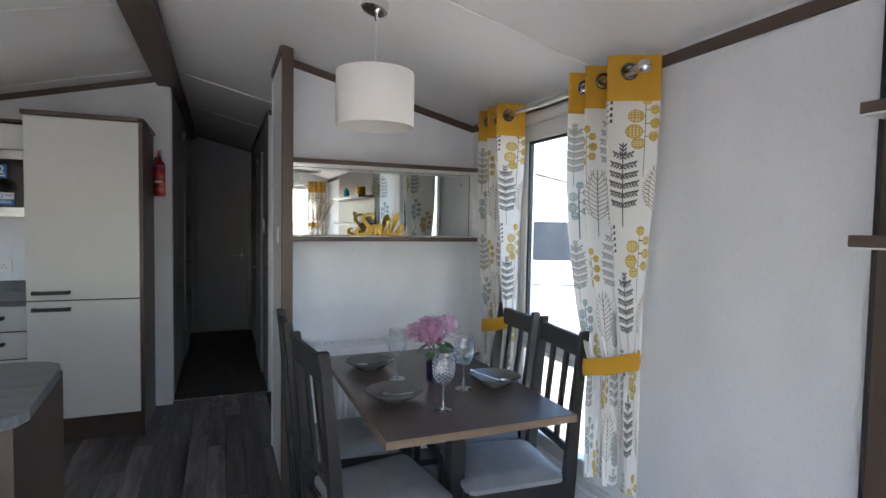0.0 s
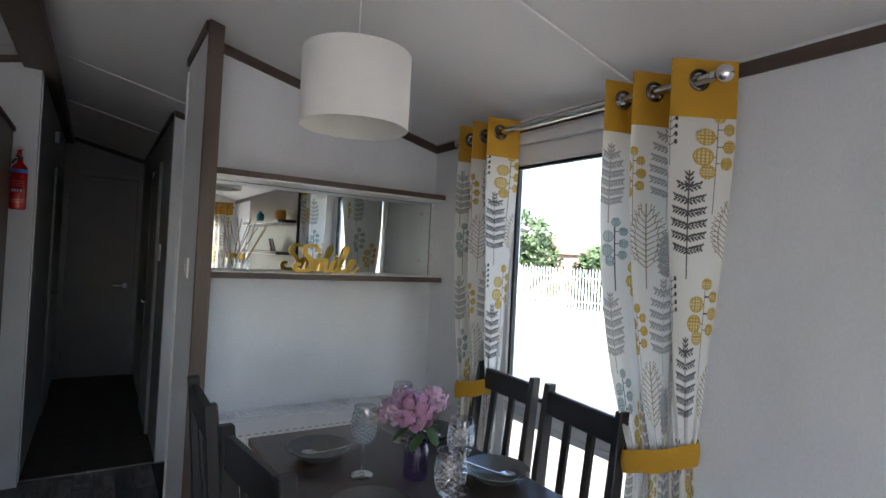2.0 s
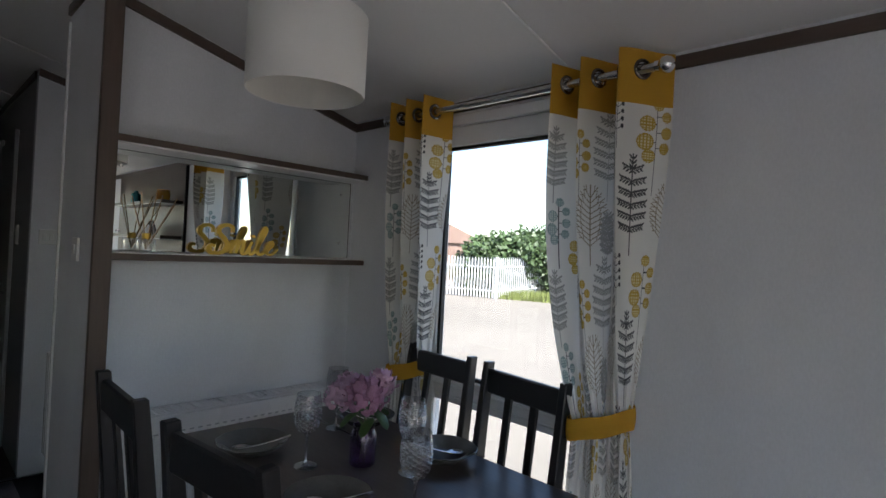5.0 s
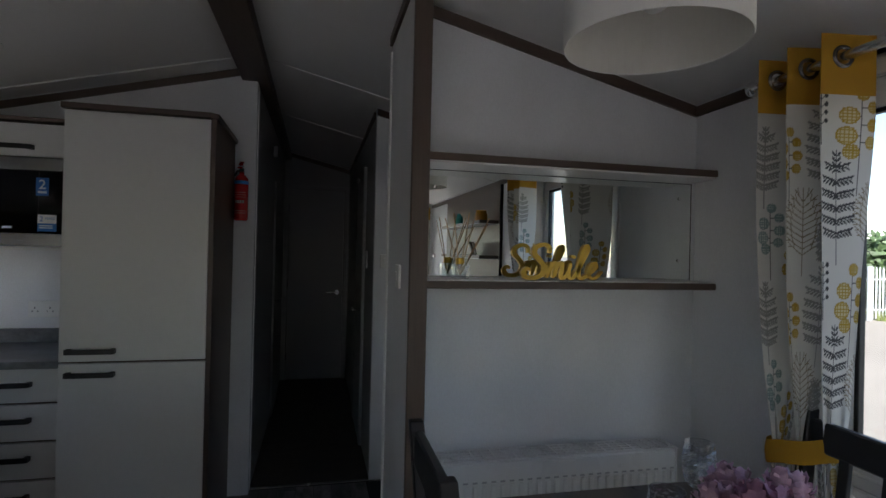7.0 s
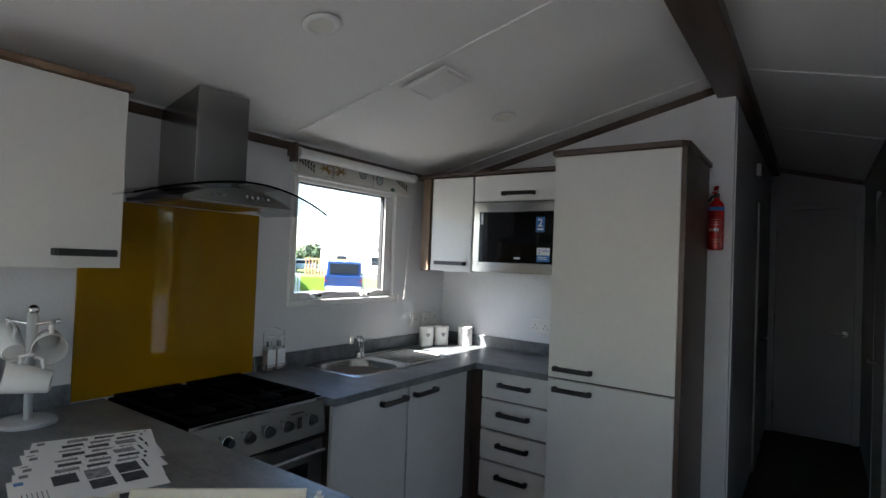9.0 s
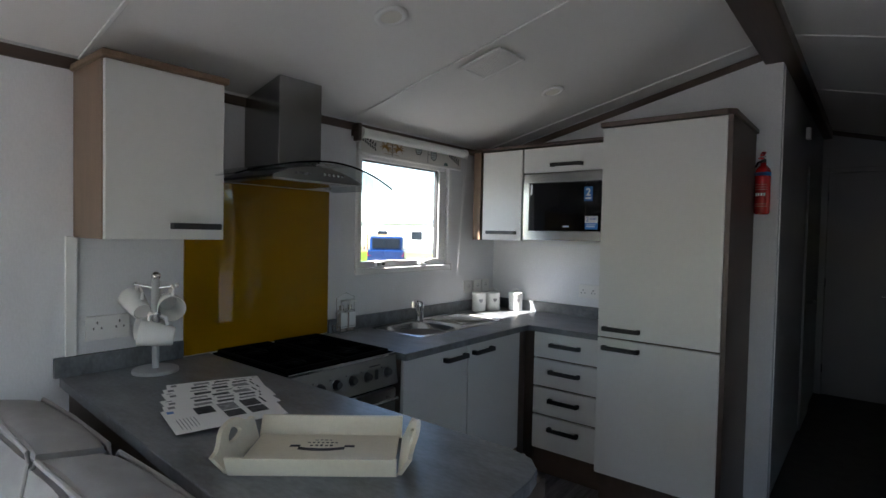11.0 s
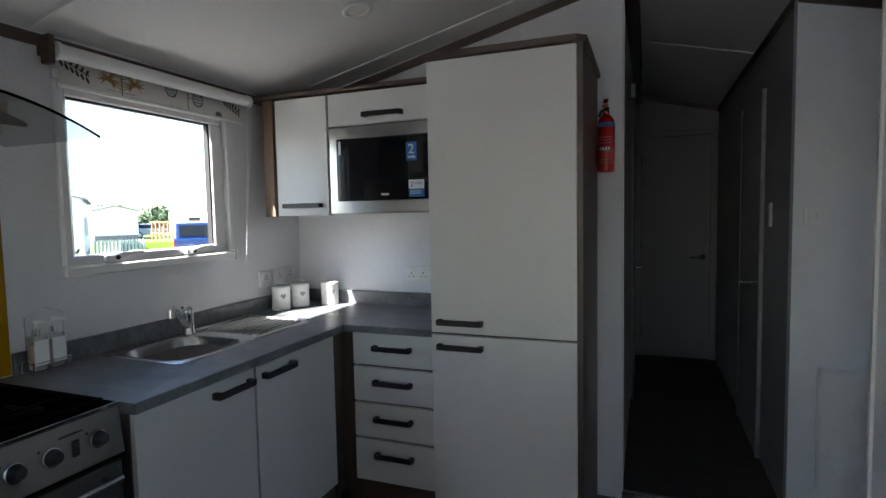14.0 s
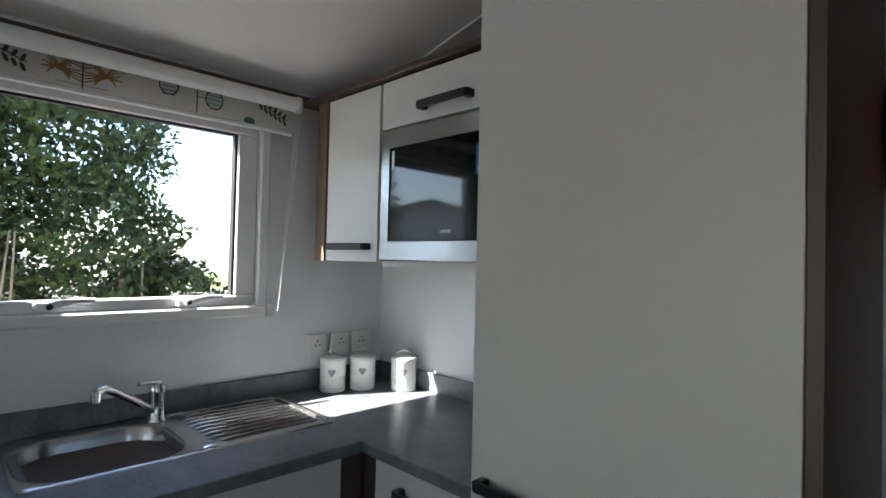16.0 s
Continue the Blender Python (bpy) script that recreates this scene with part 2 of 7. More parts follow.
def thing(name, at, label, category, group="", kind=""):
    ob = new(name)
    ob.location = at
    ob.empty_display_size = 0.1
    ORIGIN[ob.name] = Vector(at)
    return tagged(ob, label, category, group, kind)


def part(name, bm, material, parent=None, label="", smooth=False):
    """Links a bmesh, given in world metres, as one mesh object under a thing or part."""
    o = ORIGIN.get(parent.name, Vector()) if parent else Vector()
    if o.length > 0:
        bm.transform(Matrix.Translation(-o))
    me = bpy.data.meshes.new(name)
    bm.to_mesh(me)
    bm.free()
    for m in (material if isinstance(material, (list, tuple)) else [material]):
        me.materials.append(m)
    if smooth:
        for p in me.polygons:
            p.use_smooth = True
        me.set_sharp_from_angle(angle=radians(40))
    ob = new(name, me)
    ORIGIN[ob.name] = o
    if parent:
        ob.parent = parent
    return tagged(ob, label)


def solo(name, bm, material, label, category, group="", kind="", smooth=False):
    """A thing of one mesh, its origin at the middle of its base."""
    xs = [v.co for v in bm.verts]
    lo = Vector([min(c[i] for c in xs) for i in range(3)])
    hi = Vector([max(c[i] for c in xs) for i in range(3)])
    at = Vector(((lo.x + hi.x) / 2, (lo.y + hi.y) / 2, lo.z))
    bm.transform(Matrix.Translation(-at))
    ob = part(name, bm, material, None, "", smooth)
    ob.location = at
    ORIGIN[ob.name] = at
    return tagged(ob, label, category, group, kind)


def setting(name, bm, material, label=""):
    return tagged(part(name, bm, material), label, "", "", "structure")


def box(lo, hi, bevel=0.0, bm=None, segments=1, turn=None):
    """A box between two corners; with bm it joins the others in there. turn: a matrix about the box's own middle."""
    b = bmesh.new()
    size = [max(h - l, 1e-4) for l, h in zip(lo, hi)]
    mid = Vector([(l + h) / 2 for l, h in zip(lo, hi)])
    bmesh.ops.create_cube(b, size=1, matrix=Matrix.Diagonal((*size, 1)))
    if bevel:
        bmesh.ops.bevel(b, geom=b.edges[:], offset=min(bevel, min(size) * 0.45), segments=segments, affect="EDGES", profile=0.6)
    b.transform(Matrix.Translation(mid) @ (turn if turn else Matrix()))
    return join(bm, b)


def join(bm, b):
    if bm is None:
        return b
    me = bpy.data.meshes.new("tmp")
    b.to_mesh(me)
    b.free()
    bm.from_mesh(me)
    bpy.data.meshes.remove(me)
    return bm


def rod(a, b, r, r2=None, bm=None, sides=14, caps=True):
    """A round bar from a to b."""
    a, b = Vector(a), Vector(b)
    c = bmesh.new()
    bmesh.ops.create_cone(c, cap_ends=caps, segments=sides, radius1=r, radius2=r if r2 is None else r2, depth=(b - a).length)
    c.transform(Matrix.Translation((a + b) / 2) @ (b - a).to_track_quat("Z", "Y").to_matrix().to_4x4())
    return join(bm, c)


def ball(at, r, bm=None, squash=(1, 1, 1), u=16, v=10):
    c = bmesh.new()
    bmesh.ops.create_uvsphere(c, u_segments=u, v_segments=v, radius=r)
    c.transform(Matrix.Translation(at) @ Matrix.Diagonal((*squash, 1)))
    return join(bm, c)


def lathe(profile, at=(0, 0, 0), sides=28, bm=None, turn=None):
    """Turns a profile of (radius, height) round the z axis."""
    c = bmesh.new()
    rings = []
    for r, z in profile:
        if r < 1e-5:
            rings.append([c.verts.new((0, 0, z))])
        else:
            rings.append([c.verts.new((r * math.cos(2 * math.pi * i / sides), r * math.sin(2 * math.pi * i / sides), z)) for i in range(sides)])
    for p, q in zip(rings, rings[1:]):
        for i in range(sides):
            j = (i + 1) % sides
            if len(p) == 1 and len(q) == 1:
                continue
            if len(p) == 1:
                c.faces.new((p[0], q[j], q[i]))
            elif len(q) == 1:
                c.faces.new((p[i], p[j], q[0]))
            else:
                c.faces.new((p[i], p[j], q[j], q[i]))
    bmesh.ops.recalc_face_normals(c, faces=c.faces[:])
    c.transform(Matrix.Translation(at) @ (turn if turn else Matrix()))
    return join(bm, c)


def tube(points, r, bm=None, sides=10):
    """A bent round bar along points."""
    pts = [Vector(p) for p in points]
    c = bmesh.new()
    rings = []
    up = Vector((0, 0, 1))
    for i, p in enumerate(pts):
        d = (pts[min(i + 1, len(pts) - 1)] - pts[max(i - 1, 0)]).normalized()
        s = d.cross(up if abs(d.z) < 0.95 else Vector((0, 1, 0))).normalized()
        w = s.cross(d)
        rr = r[i] if isinstance(r, (list, tuple)) else r
        rings.append([c.verts.new(p + rr * (math.cos(a) * s + math.sin(a) * w)) for a in (2 * math.pi * k / sides for k in range(sides))])
    for p, q in zip(rings, rings[1:]):
        for i in range(sides):
            j = (i + 1) % sides
            c.faces.new((p[i], p[j], q[j], q[i]))
    c.faces.new(rings[0][::-1]); c.faces.new(rings[-1])
    bmesh.ops.recalc_face_normals(c, faces=c.faces[:])
    return join(bm, c)


def prism(outline, lo, hi, axis="y", bm=None, bevel=0.0):
    """An outline of (a, b) pushed from lo to hi along an axis: for y they are x and z, for x y and z, for z x and y."""
    put = {"y": lambda a, b, t: (a, t, b), "x": lambda a, b, t: (t, a, b), "z": lambda a, b, t: (a, b, t)}[axis]
    c = bmesh.new()
    p = [c.verts.new(put(a, b, lo)) for a, b in outline]
    q = [c.verts.new(put(a, b, hi)) for a, b in outline]
    n = len(outline)
    c.faces.new(p); c.faces.new(q[::-1])
    for i in range(n):
        j = (i + 1) % n
        c.faces.new((p[i], q[i], q[j], p[j]))
    bmesh.ops.recalc_face_normals(c, faces=c.faces[:])
    if bevel:
        bmesh.ops.bevel(c, geom=c.edges[:], offset=bevel, segments=1, affect="EDGES")
    return join(bm, c)


def rounded(x0, y0, x1, y1, r, steps=5):
    """A rectangle's outline with round corners; r is one radius or four, from (x1, y1) round to the left."""
    rs = r if isinstance(r, (list, tuple)) else [r] * 4
    out = []
    for k, (cx, cy) in enumerate(((x1, y1), (x0, y1), (x0, y0), (x1, y0))):
        q = rs[k]
        mx = cx - q if cx == x1 else cx + q
        my = cy - q if cy == y1 else cy + q
        for i in range(steps + 1):
            a = math.pi / 2 * (k + i / steps)
            out.append((mx + q * math.cos(a), my + q * math.sin(a)))
    return out


def writing(name, text, size, depth, m, material, parent=None, shear=0.0, fat=0.0):
    """Words in the built-in font as a mesh; m places them, they lie in its xy plane."""
    cu = bpy.data.curves.new(name, "FONT")
    cu.body, cu.size, cu.extrude, cu.shear, cu.offset = text, size, depth, shear, fat
    cu.align_x = "CENTER"
    cu.resolution_u = 4
    tmp = new("tmp_text", cu)
    me = bpy.data.meshes.new_from_object(tmp.evaluated_get(bpy.context.evaluated_depsgraph_get()))
    bpy.data.objects.remove(tmp)
    bm = bmesh.new()
    bm.from_mesh(me)
    bpy.data.meshes.remove(me)
    bm.transform(m)
    return part(name, bm, material, parent)


# ---- the shell of the caravan ----
XL, XR, RIDGE = -2.12, 1.52, -0.30           # inner faces of the long walls, and the ridge
Y0, YM, YK, YH = -1.90, 3.13, 4.53, 7.30     # front wall, mirror wall, kitchen's end wall, hall's end wall


def roof_z(x):
    return 2.475 - 0.246 * abs(x - RIDGE)


bm = box((XL - 0.06, Y0 - 0.06, -0.05), (XR + 0.06, YH + 0.06, -0.006))
floor = setting("floor", bm, plank_gap, "grey-brown wood-effect plank floor")

# long walls with window openings, end walls
def wall_with_hole(name, axis, at, thick, lo, hi, top, hole, label):
    """A wall across x or y from lo to hi with one opening (a0, a1, z0, z1)."""
    b = bmesh.new()
    a0, a1, z0, z1 = hole
    for p, q, s, t in ((lo, a0, -0.05, top), (a1, hi, -0.05, top), (a0, a1, -0.05, z0), (a0, a1, z1, top)):
        if axis == "x":
            box((at, p, s), (at + thick, q, t), bm=b)
        else:
            box((p, at, s), (q, at + thick, t), bm=b)
    return setting(name, b, wall_white, label)


WR = (1.64, 2.532, 0.30, 1.93)     # dining window opening: y0, y1, z0, z1
WK = (3.19, 3.95, 1.225, 1.90)    # kitchen window opening
WF = (-1.80, 1.32, 0.45, 1.93)    # front window opening: x0, x1, z0, z1
wall_with_hole("wall_east", "x", XR, 0.06, Y0 - 0.06, 3.5, 2.06, WR, "pale textured wallboard wall")
wall_with_hole("wall_west", "x", XL - 0.06, 0.06, 0.60, YH + 0.06, 2.06, WK, "pale textured wallboard wall")
WL = (-1.30, 0.20, 0.80, 1.86)    # lounge side window opening, out of view, added to light the east wall
wall_with_hole("wall_lounge_west", "x", XL - 0.06, 0.06, Y0 - 0.06, 0.60, 2.06, WL, "pale textured wallboard wall of the lounge")
wall_with_hole("wall_south", "y", Y0 - 0.06, 0.06, XL, XR, 2.50, WF, "pale textured wallboard wall")
wall_with_hole("wall_entrance", "x", XR, 0.06, 3.5, YH + 0.06, 2.06, (3.70, 4.53, -0.04, 1.94), "pale wallboard wall round the entrance door")


def gable(x0, x1, bottom=-0.05):
    pts = [(x0, bottom), (x1, bottom), (x1, roof_z(x1) + 0.01)]
    if x0 < RIDGE < x1:
        pts.append((RIDGE, roof_z(RIDGE) + 0.01))
    return pts + [(x0, roof_z(x0) + 0.01)]


setting("wall_mirror", prism(gable(0.39, XR), YM, 3.50), wall_white, "pale textured wallboard wall behind the dining table")
setting("wall_kitchen_end", prism(gable(XL, -0.305), YK, YK + 0.06), wall_white, "pale textured wallboard wall behind the kitchen")
# the hallway's walls carry its shade in their grey base colour
setting("wall_hall_west", prism(gable(-0.365, -0.305), YK + 0.06, YH), hall_shade_grey, "pale wallboard wall of the hallway")
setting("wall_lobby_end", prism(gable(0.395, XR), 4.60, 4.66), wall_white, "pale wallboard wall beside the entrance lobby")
setting("wall_hall_east", prism(gable(0.395, 0.455), 4.66, YH), hall_shade_grey, "pale wallboard wall of the hallway")
setting("wall_north", prism(gable(XL, XR), YH, YH + 0.06), hall_shade_grey, "pale wallboard end wall of the hallway")
b = prism([(XL - 0.06, roof_z(XL)), (RIDGE, roof_z(RIDGE)), (XR + 0.06, roof_z(XR)), (XR + 0.06, roof_z(XR) + 0.08),
           (RIDGE, roof_z(RIDGE) + 0.08), (XL - 0.06, roof_z(XL) + 0.08)], Y0 - 0.1, YH + 0.1)
for y in (0.63, 1.845, 3.09, 4.35, 5.56):
    for s, x in ((1, XR), (-1, XL)):
        mid = (RIDGE + x) / 2
        ang = math.atan(0.246) * s
        w = abs(x - RIDGE) / math.cos(ang)
        if s == 1 and y == 3.09:
            continue
        t = Matrix.Rotation(ang, 4, "Y")
        box((mid - w / 2, y - 0.008, roof_z(mid) - 0.0035), (mid + w / 2, y + 0.008, roof_z(mid) + 0.004), 0.002, b, turn=t)
setting("ceiling", b, ceiling_white, "white panelled sloping ceiling with thin battens")
# the dark ridge board
setting("ridge_beam", box((-0.392, Y0, 2.385), (-0.238, YH, 2.456), 0.004), brown_y, "dark brown wood ridge board along the ceiling")


def trim_slope(name, x0, x1, y, thick=0.012, drop=0.042):
    """Brown cover strip along a sloping ceiling on an end wall; y is the face of the wall towards the camera."""
    b = prism([(x0, roof_z(x0) - drop), (x1, roof_z(x1) - drop), (x1, roof_z(x1) - 0.001), (x0, roof_z(x0) - 0.001)], y - thick, y)
    setting(name, b, brown_x, "brown wood-effect ceiling trim")


trim_slope("trim_1", 0.392, XR - 0.012, YM)
trim_slope("trim_2", XL + 0.012, -0.31, YK)
trim_slope("trim_3", 0.395, XR - 0.012, 4.60)
trim_slope("trim_4", -0.30, 0.38, YH)
setting("trim_5", box((XR - 0.012, Y0, 1.987), (XR, YM, 2.028), 0.002), brown_y, "brown wood-effect ceiling trim")
setting("trim_6", box((XL, Y0, 1.987), (XL + 0.012, YK, 2.028), 0.002), brown_y, "brown wood-effect ceiling trim")
setting("trim_7", box((0.383, 4.66, 2.258), (0.395, YH, 2.300), 0.002), brown_y, "brown wood-effect ceiling trim")
setting("trim_8", box((-0.305, 4.60, 0.0), (-0.300, YK + 0.05, 2.38)), white_plastic, "white corner bead")

# short partition with its brown post
setting("partition", prism([(0.338, -0.0), (0.388, -0.0), (0.388, roof_z(0.388)), (0.338, roof_z(0.338))], 2.962, 3.50), wall_white,
        "pale partition beside the dining table")
setting("partition_post", prism([(0.334, 0.0), (0.392, 0.0), (0.392, roof_z(0.392) - 0.002), (0.334, roof_z(0.334) - 0.002)], 2.940, 2.962, bevel=0.002), brown_z,
        "brown wood-effect post at the partition's end")
setting("trim_9", prism([(2.962, roof_z(0.33) - 0.042), (3.50, roof_z(0.33) - 0.042), (3.50, roof_z(0.33) - 0.004), (2.962, roof_z(0.33) - 0.004)], 0.326, 0.338, "x"), brown_y,
        "brown wood-effect ceiling trim")
setting("trim_10", box((0.330, 3.488, 0.0), (0.338, 3.50, 2.25)), white_plastic, "white corner bead")

# skirtings and the threshold
setting("baseboard_1", box((0.392, YM - 0.010, 0.0), (XR, YM, 0.055), 0.003), wall_white, "pale skirting")
setting("baseboard_2", box((XR - 0.010, 0.83, 0.0), (XR, YM - 0.010, 0.055), 0.003), wall_white, "pale skirting")
setting("threshold", box((-0.305, 4.585, 0.0), (0.395, 4.612, 0.008), 0.003), steel, "metal threshold strip")
setting("hall_floor", box((-0.305, 4.60, -0.006), (XR, YH, 0.004)), carpet, "dark hallway carpet")
setting("lounge_floor", box((XL, Y0, -0.006), (XR, 0.55, 0.006)), lounge_carpet, "grey lounge carpet")

# hall doors, pale ones with the hall's shade put into their colour
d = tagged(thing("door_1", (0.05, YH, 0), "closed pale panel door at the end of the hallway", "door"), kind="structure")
part("leaf", box((-0.245, YH - 0.022, 0.012), (0.335, YH - 0.002, 2.06), 0.002), hall_shade_grey, d)
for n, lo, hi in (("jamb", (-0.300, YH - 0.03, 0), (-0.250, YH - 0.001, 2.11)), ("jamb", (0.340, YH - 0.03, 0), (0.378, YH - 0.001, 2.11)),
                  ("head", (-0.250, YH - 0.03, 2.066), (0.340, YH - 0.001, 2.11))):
    part(n, box(lo, hi, 0.003), hall_shade_grey, d)
b = rod((0.275, YH - 0.02, 0.955), (0.275, YH - 0.075, 0.955), 0.010)
rod((0.28, YH - 0.07, 0.955), (0.165, YH - 0.07, 0.955), 0.009, bm=b)
rod((0.275, YH - 0.022, 0.955), (0.275, YH - 0.030, 0.955), 0.026, bm=b)
part("door_handle", b, chrome, d, "chrome lever handle", True)
for z in (0.25, 1.05, 1.85):
    part("hinge", rod((-0.248, YH - 0.03, z - 0.04), (-0.248, YH - 0.03, z + 0.04), 0.006), chrome, d)
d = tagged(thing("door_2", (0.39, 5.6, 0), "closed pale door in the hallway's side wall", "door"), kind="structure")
part("leaf", box((0.376, 5.25, 0.012), (0.393, 5.86, 1.98), 0.002), hall_shade_grey, d)
part("jamb", box((0.372, 5.20, 0), (0.394, 5.245, 2.03), 0.003), hall_shade_grey, d)
part("jamb", box((0.372, 5.865, 0), (0.394, 5.91, 2.03), 0.003), hall_shade_grey, d)
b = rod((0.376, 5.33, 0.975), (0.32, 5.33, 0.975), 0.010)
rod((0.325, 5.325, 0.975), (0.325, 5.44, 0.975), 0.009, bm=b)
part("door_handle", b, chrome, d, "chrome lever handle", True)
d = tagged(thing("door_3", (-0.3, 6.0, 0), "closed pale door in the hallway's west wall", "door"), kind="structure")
part("leaf", box((-0.303, 5.95, 0.012), (-0.288, 6.56, 1.98), 0.002), hall_shade_grey, d)
b = rod((-0.290, 6.03, 0.975), (-0.24, 6.03, 0.975), 0.010)
rod((-0.245, 6.025, 0.975), (-0.245, 6.14, 0.975), 0.009, bm=b)
part("door_handle", b, chrome, d, "chrome lever handle", True)
# entrance door of the lobby with its glazed slit
d = tagged(thing("door_4", (XR + 0.03, 4.1, 0), "white entrance door with a tall narrow glazed strip", "door"), kind="structure")
b = box((XR + 0.012, 3.71, -0.03), (XR + 0.048, 4.333, 1.93))
box((XR + 0.012, 4.503, -0.03), (XR + 0.048, 4.525, 1.93), bm=b)
box((XR + 0.012, 4.333, -0.03), (XR + 0.048, 4.503, 0.35), bm=b)
box((XR + 0.012, 4.333, 1.88), (XR + 0.048, 4.503, 1.93), bm=b)
part("leaf", b, white_plastic, d)
p = part("pane", box((XR + 0.026, 4.333, 0.35), (XR + 0.032, 4.503, 1.88)), pane_glass, d)
p.visible_shadow = False


# ---- windows ----
def window_frame(name, axis, plane, thick, hole, rail, label, sash=0.0):
    """White frame round an opening, with one pane. plane: the wall's inner face; the frame lies from there outwards."""
    a0, a1, z0, z1 = hole
    w = tagged(thing(name, (plane, (a0 + a1) / 2, z0) if axis == "x" else ((a0 + a1) / 2, plane, z0), label, "window"), kind="structure")
    f = (lambda p, q, s, t, d0, d1, bv: box((d0, p, s), (d1, q, t), bv)) if axis == "x" else (lambda p, q, s, t, d0, d1, bv: box((p, d0, s), (q, d1, t), bv))
    return w, f


w, f = window_frame("window_1", "x", XR, 0.06, WR, 0.05, "white-framed dining window overlooking the car park")
y0, y1, z0, z1 = WR
for n, p, q, s, t in (("bottom_rail", y0, y1, z0, z0 + 0.07), ("transom", y0 + 0.05, y1 - 0.055, 0.790, 0.872), ("top_rail", y0, y1, z1 - 0.085, z1),
                      ("side_rail", y0, y0 + 0.05, z0 + 0.07, z1 - 0.085), ("side_rail", y1 - 0.055, y1, z0 + 0.07, z1 - 0.085)):
    part(n, f(p, q, s, t, XR + 0.004, XR + 0.055, 0.006), frame_white, w)
for p, q, s, t in ((y0 + 0.05, y1 - 0.055, 0.872, 0.886), (y0 + 0.05, y1 - 0.055, z1 - 0.098, z1 - 0.085), (y0 + 0.05, y0 + 0.061, 0.886, z1 - 0.098), (y1 - 0.069, y1 - 0.055, 0.886, z1 - 0.098)):
    part("gasket", f(p, q, s, t, XR + 0.012, XR + 0.034, 0.002), black_rubber, w, "black rubber gasket")
part("transom_bead", f(y0 + 0.05, y1 - 0.055, 0.760, 0.789, XR + 0.010, XR + 0.048, 0.006), frame_white, w)
part("transom_bead", f(y0 + 0.05, y1 - 0.055, 0.828, 0.840, XR - 0.004, XR + 0.004, 0.003), frame_white, w)
for s, t in ((0.878, z1 - 0.09), (z0 + 0.065, 0.775)):
    pn = part("pane", f(y0 + 0.055, y1 - 0.06, s, t, XR + 0.020, XR + 0.026, 0), pane_glass, w)
    pn.visible_shadow = False
for p, q, s, t in ((y0 - 0.03, y1 + 0.03, z0 - 0.03, z0), (y0 - 0.03, y1 + 0.03, z1, z1 + 0.045)):
    part("architrave", f(p, q, s, t, XR - 0.012, XR + 0.002, 0.004), frame_white, w)
for p, q in ((y0 - 0.03, y0), (y1, y1 + 0.03)):
    part("architrave", f(p, q, z0, z1, XR - 0.012, XR + 0.002, 0.004), frame_white, w)
part("window_sill", box((XR - 0.03, y0 - 0.03, z0 - 0.045), (XR + 0.002, y1 + 0.03, z0 - 0.03), 0.004), frame_white, w)

w, f = window_frame("window_2", "x", XL, 0.06, WK, 0.05, "white-framed top-hung kitchen window with two handles")
y0, y1, z0, z1 = WK
A, B = XL - 0.052, XL + 0.018
for n, p, q, s, t in (("bottom_rail", y0 - 0.035, y1 + 0.04, z0 - 0.03, z0 + 0.008), ("top_rail", y0 - 0.035, y1 + 0.04, z1 - 0.01, z1 + 0.03),
                      ("side_rail", y0 - 0.035, y0 + 0.0, z0 + 0.008, z1 - 0.01), ("side_rail", y1 - 0.0, y1 + 0.04, z0 + 0.008, z1 - 0.01)):
    part(n, f(p, q, s, t, XL - 0.012, B, 0.006), frame_white, w)
sash = part("sash", f(y0, y1, z0 + 0.008, z0 + 0.045, A + 0.01, XL - 0.002, 0.005), frame_white, w)
part("sash_top", f(y0, y1, z1 - 0.06, z1 - 0.01, A + 0.01, XL - 0.002, 0.005), frame_white, sash)
part("sash_side", f(y0, y0 + 0.018, z0 + 0.045, z1 - 0.06, A + 0.01, XL - 0.002, 0.005), frame_white, sash)
part("sash_side", f(y1 - 0.075, y1, z0 + 0.045, z1 - 0.06, A + 0.01, XL - 0.002, 0.005), frame_white, sash)
part("gasket", f(y1 - 0.083, y1 - 0.075, z0 + 0.045, z1 - 0.06, A + 0.015, XL - 0.012, 0), black_rubber, sash)
part("gasket", f(y0 + 0.018, y1 - 0.083, z1 - 0.067, z1 - 0.06, A + 0.015, XL - 0.012, 0), black_rubber, sash)
pn = part("pane", f(y0 + 0.012, y1 - 0.07, z0 + 0.04, z1 - 0.055, XL - 0.034, XL - 0.028, 0), pane_glass, w)
pn.visible_shadow = False
for y in (3.33, 3.70):
    hb = part("catch", box((XL - 0.008, y - 0.02, z0 + 0.012), (XL + 0.020, y + 0.02, z0 + 0.040), 0.006), frame_white, w)
    b = tube([(XL + 0.022, y + 0.01, z0 + 0.030), (XL + 0.034, y + 0.03, z0 + 0.038), (XL + 0.036, y + 0.07, z0 + 0.046), (XL + 0.036, y + 0.12, z0 + 0.046)], [0.010, 0.011, 0.008, 0.006])
    part("handle", b, white_plastic, hb, smooth=True)
    part("lock", ball((XL + 0.036, y + 0.012, z0 + 0.030), 0.009), black_rubber, hb)

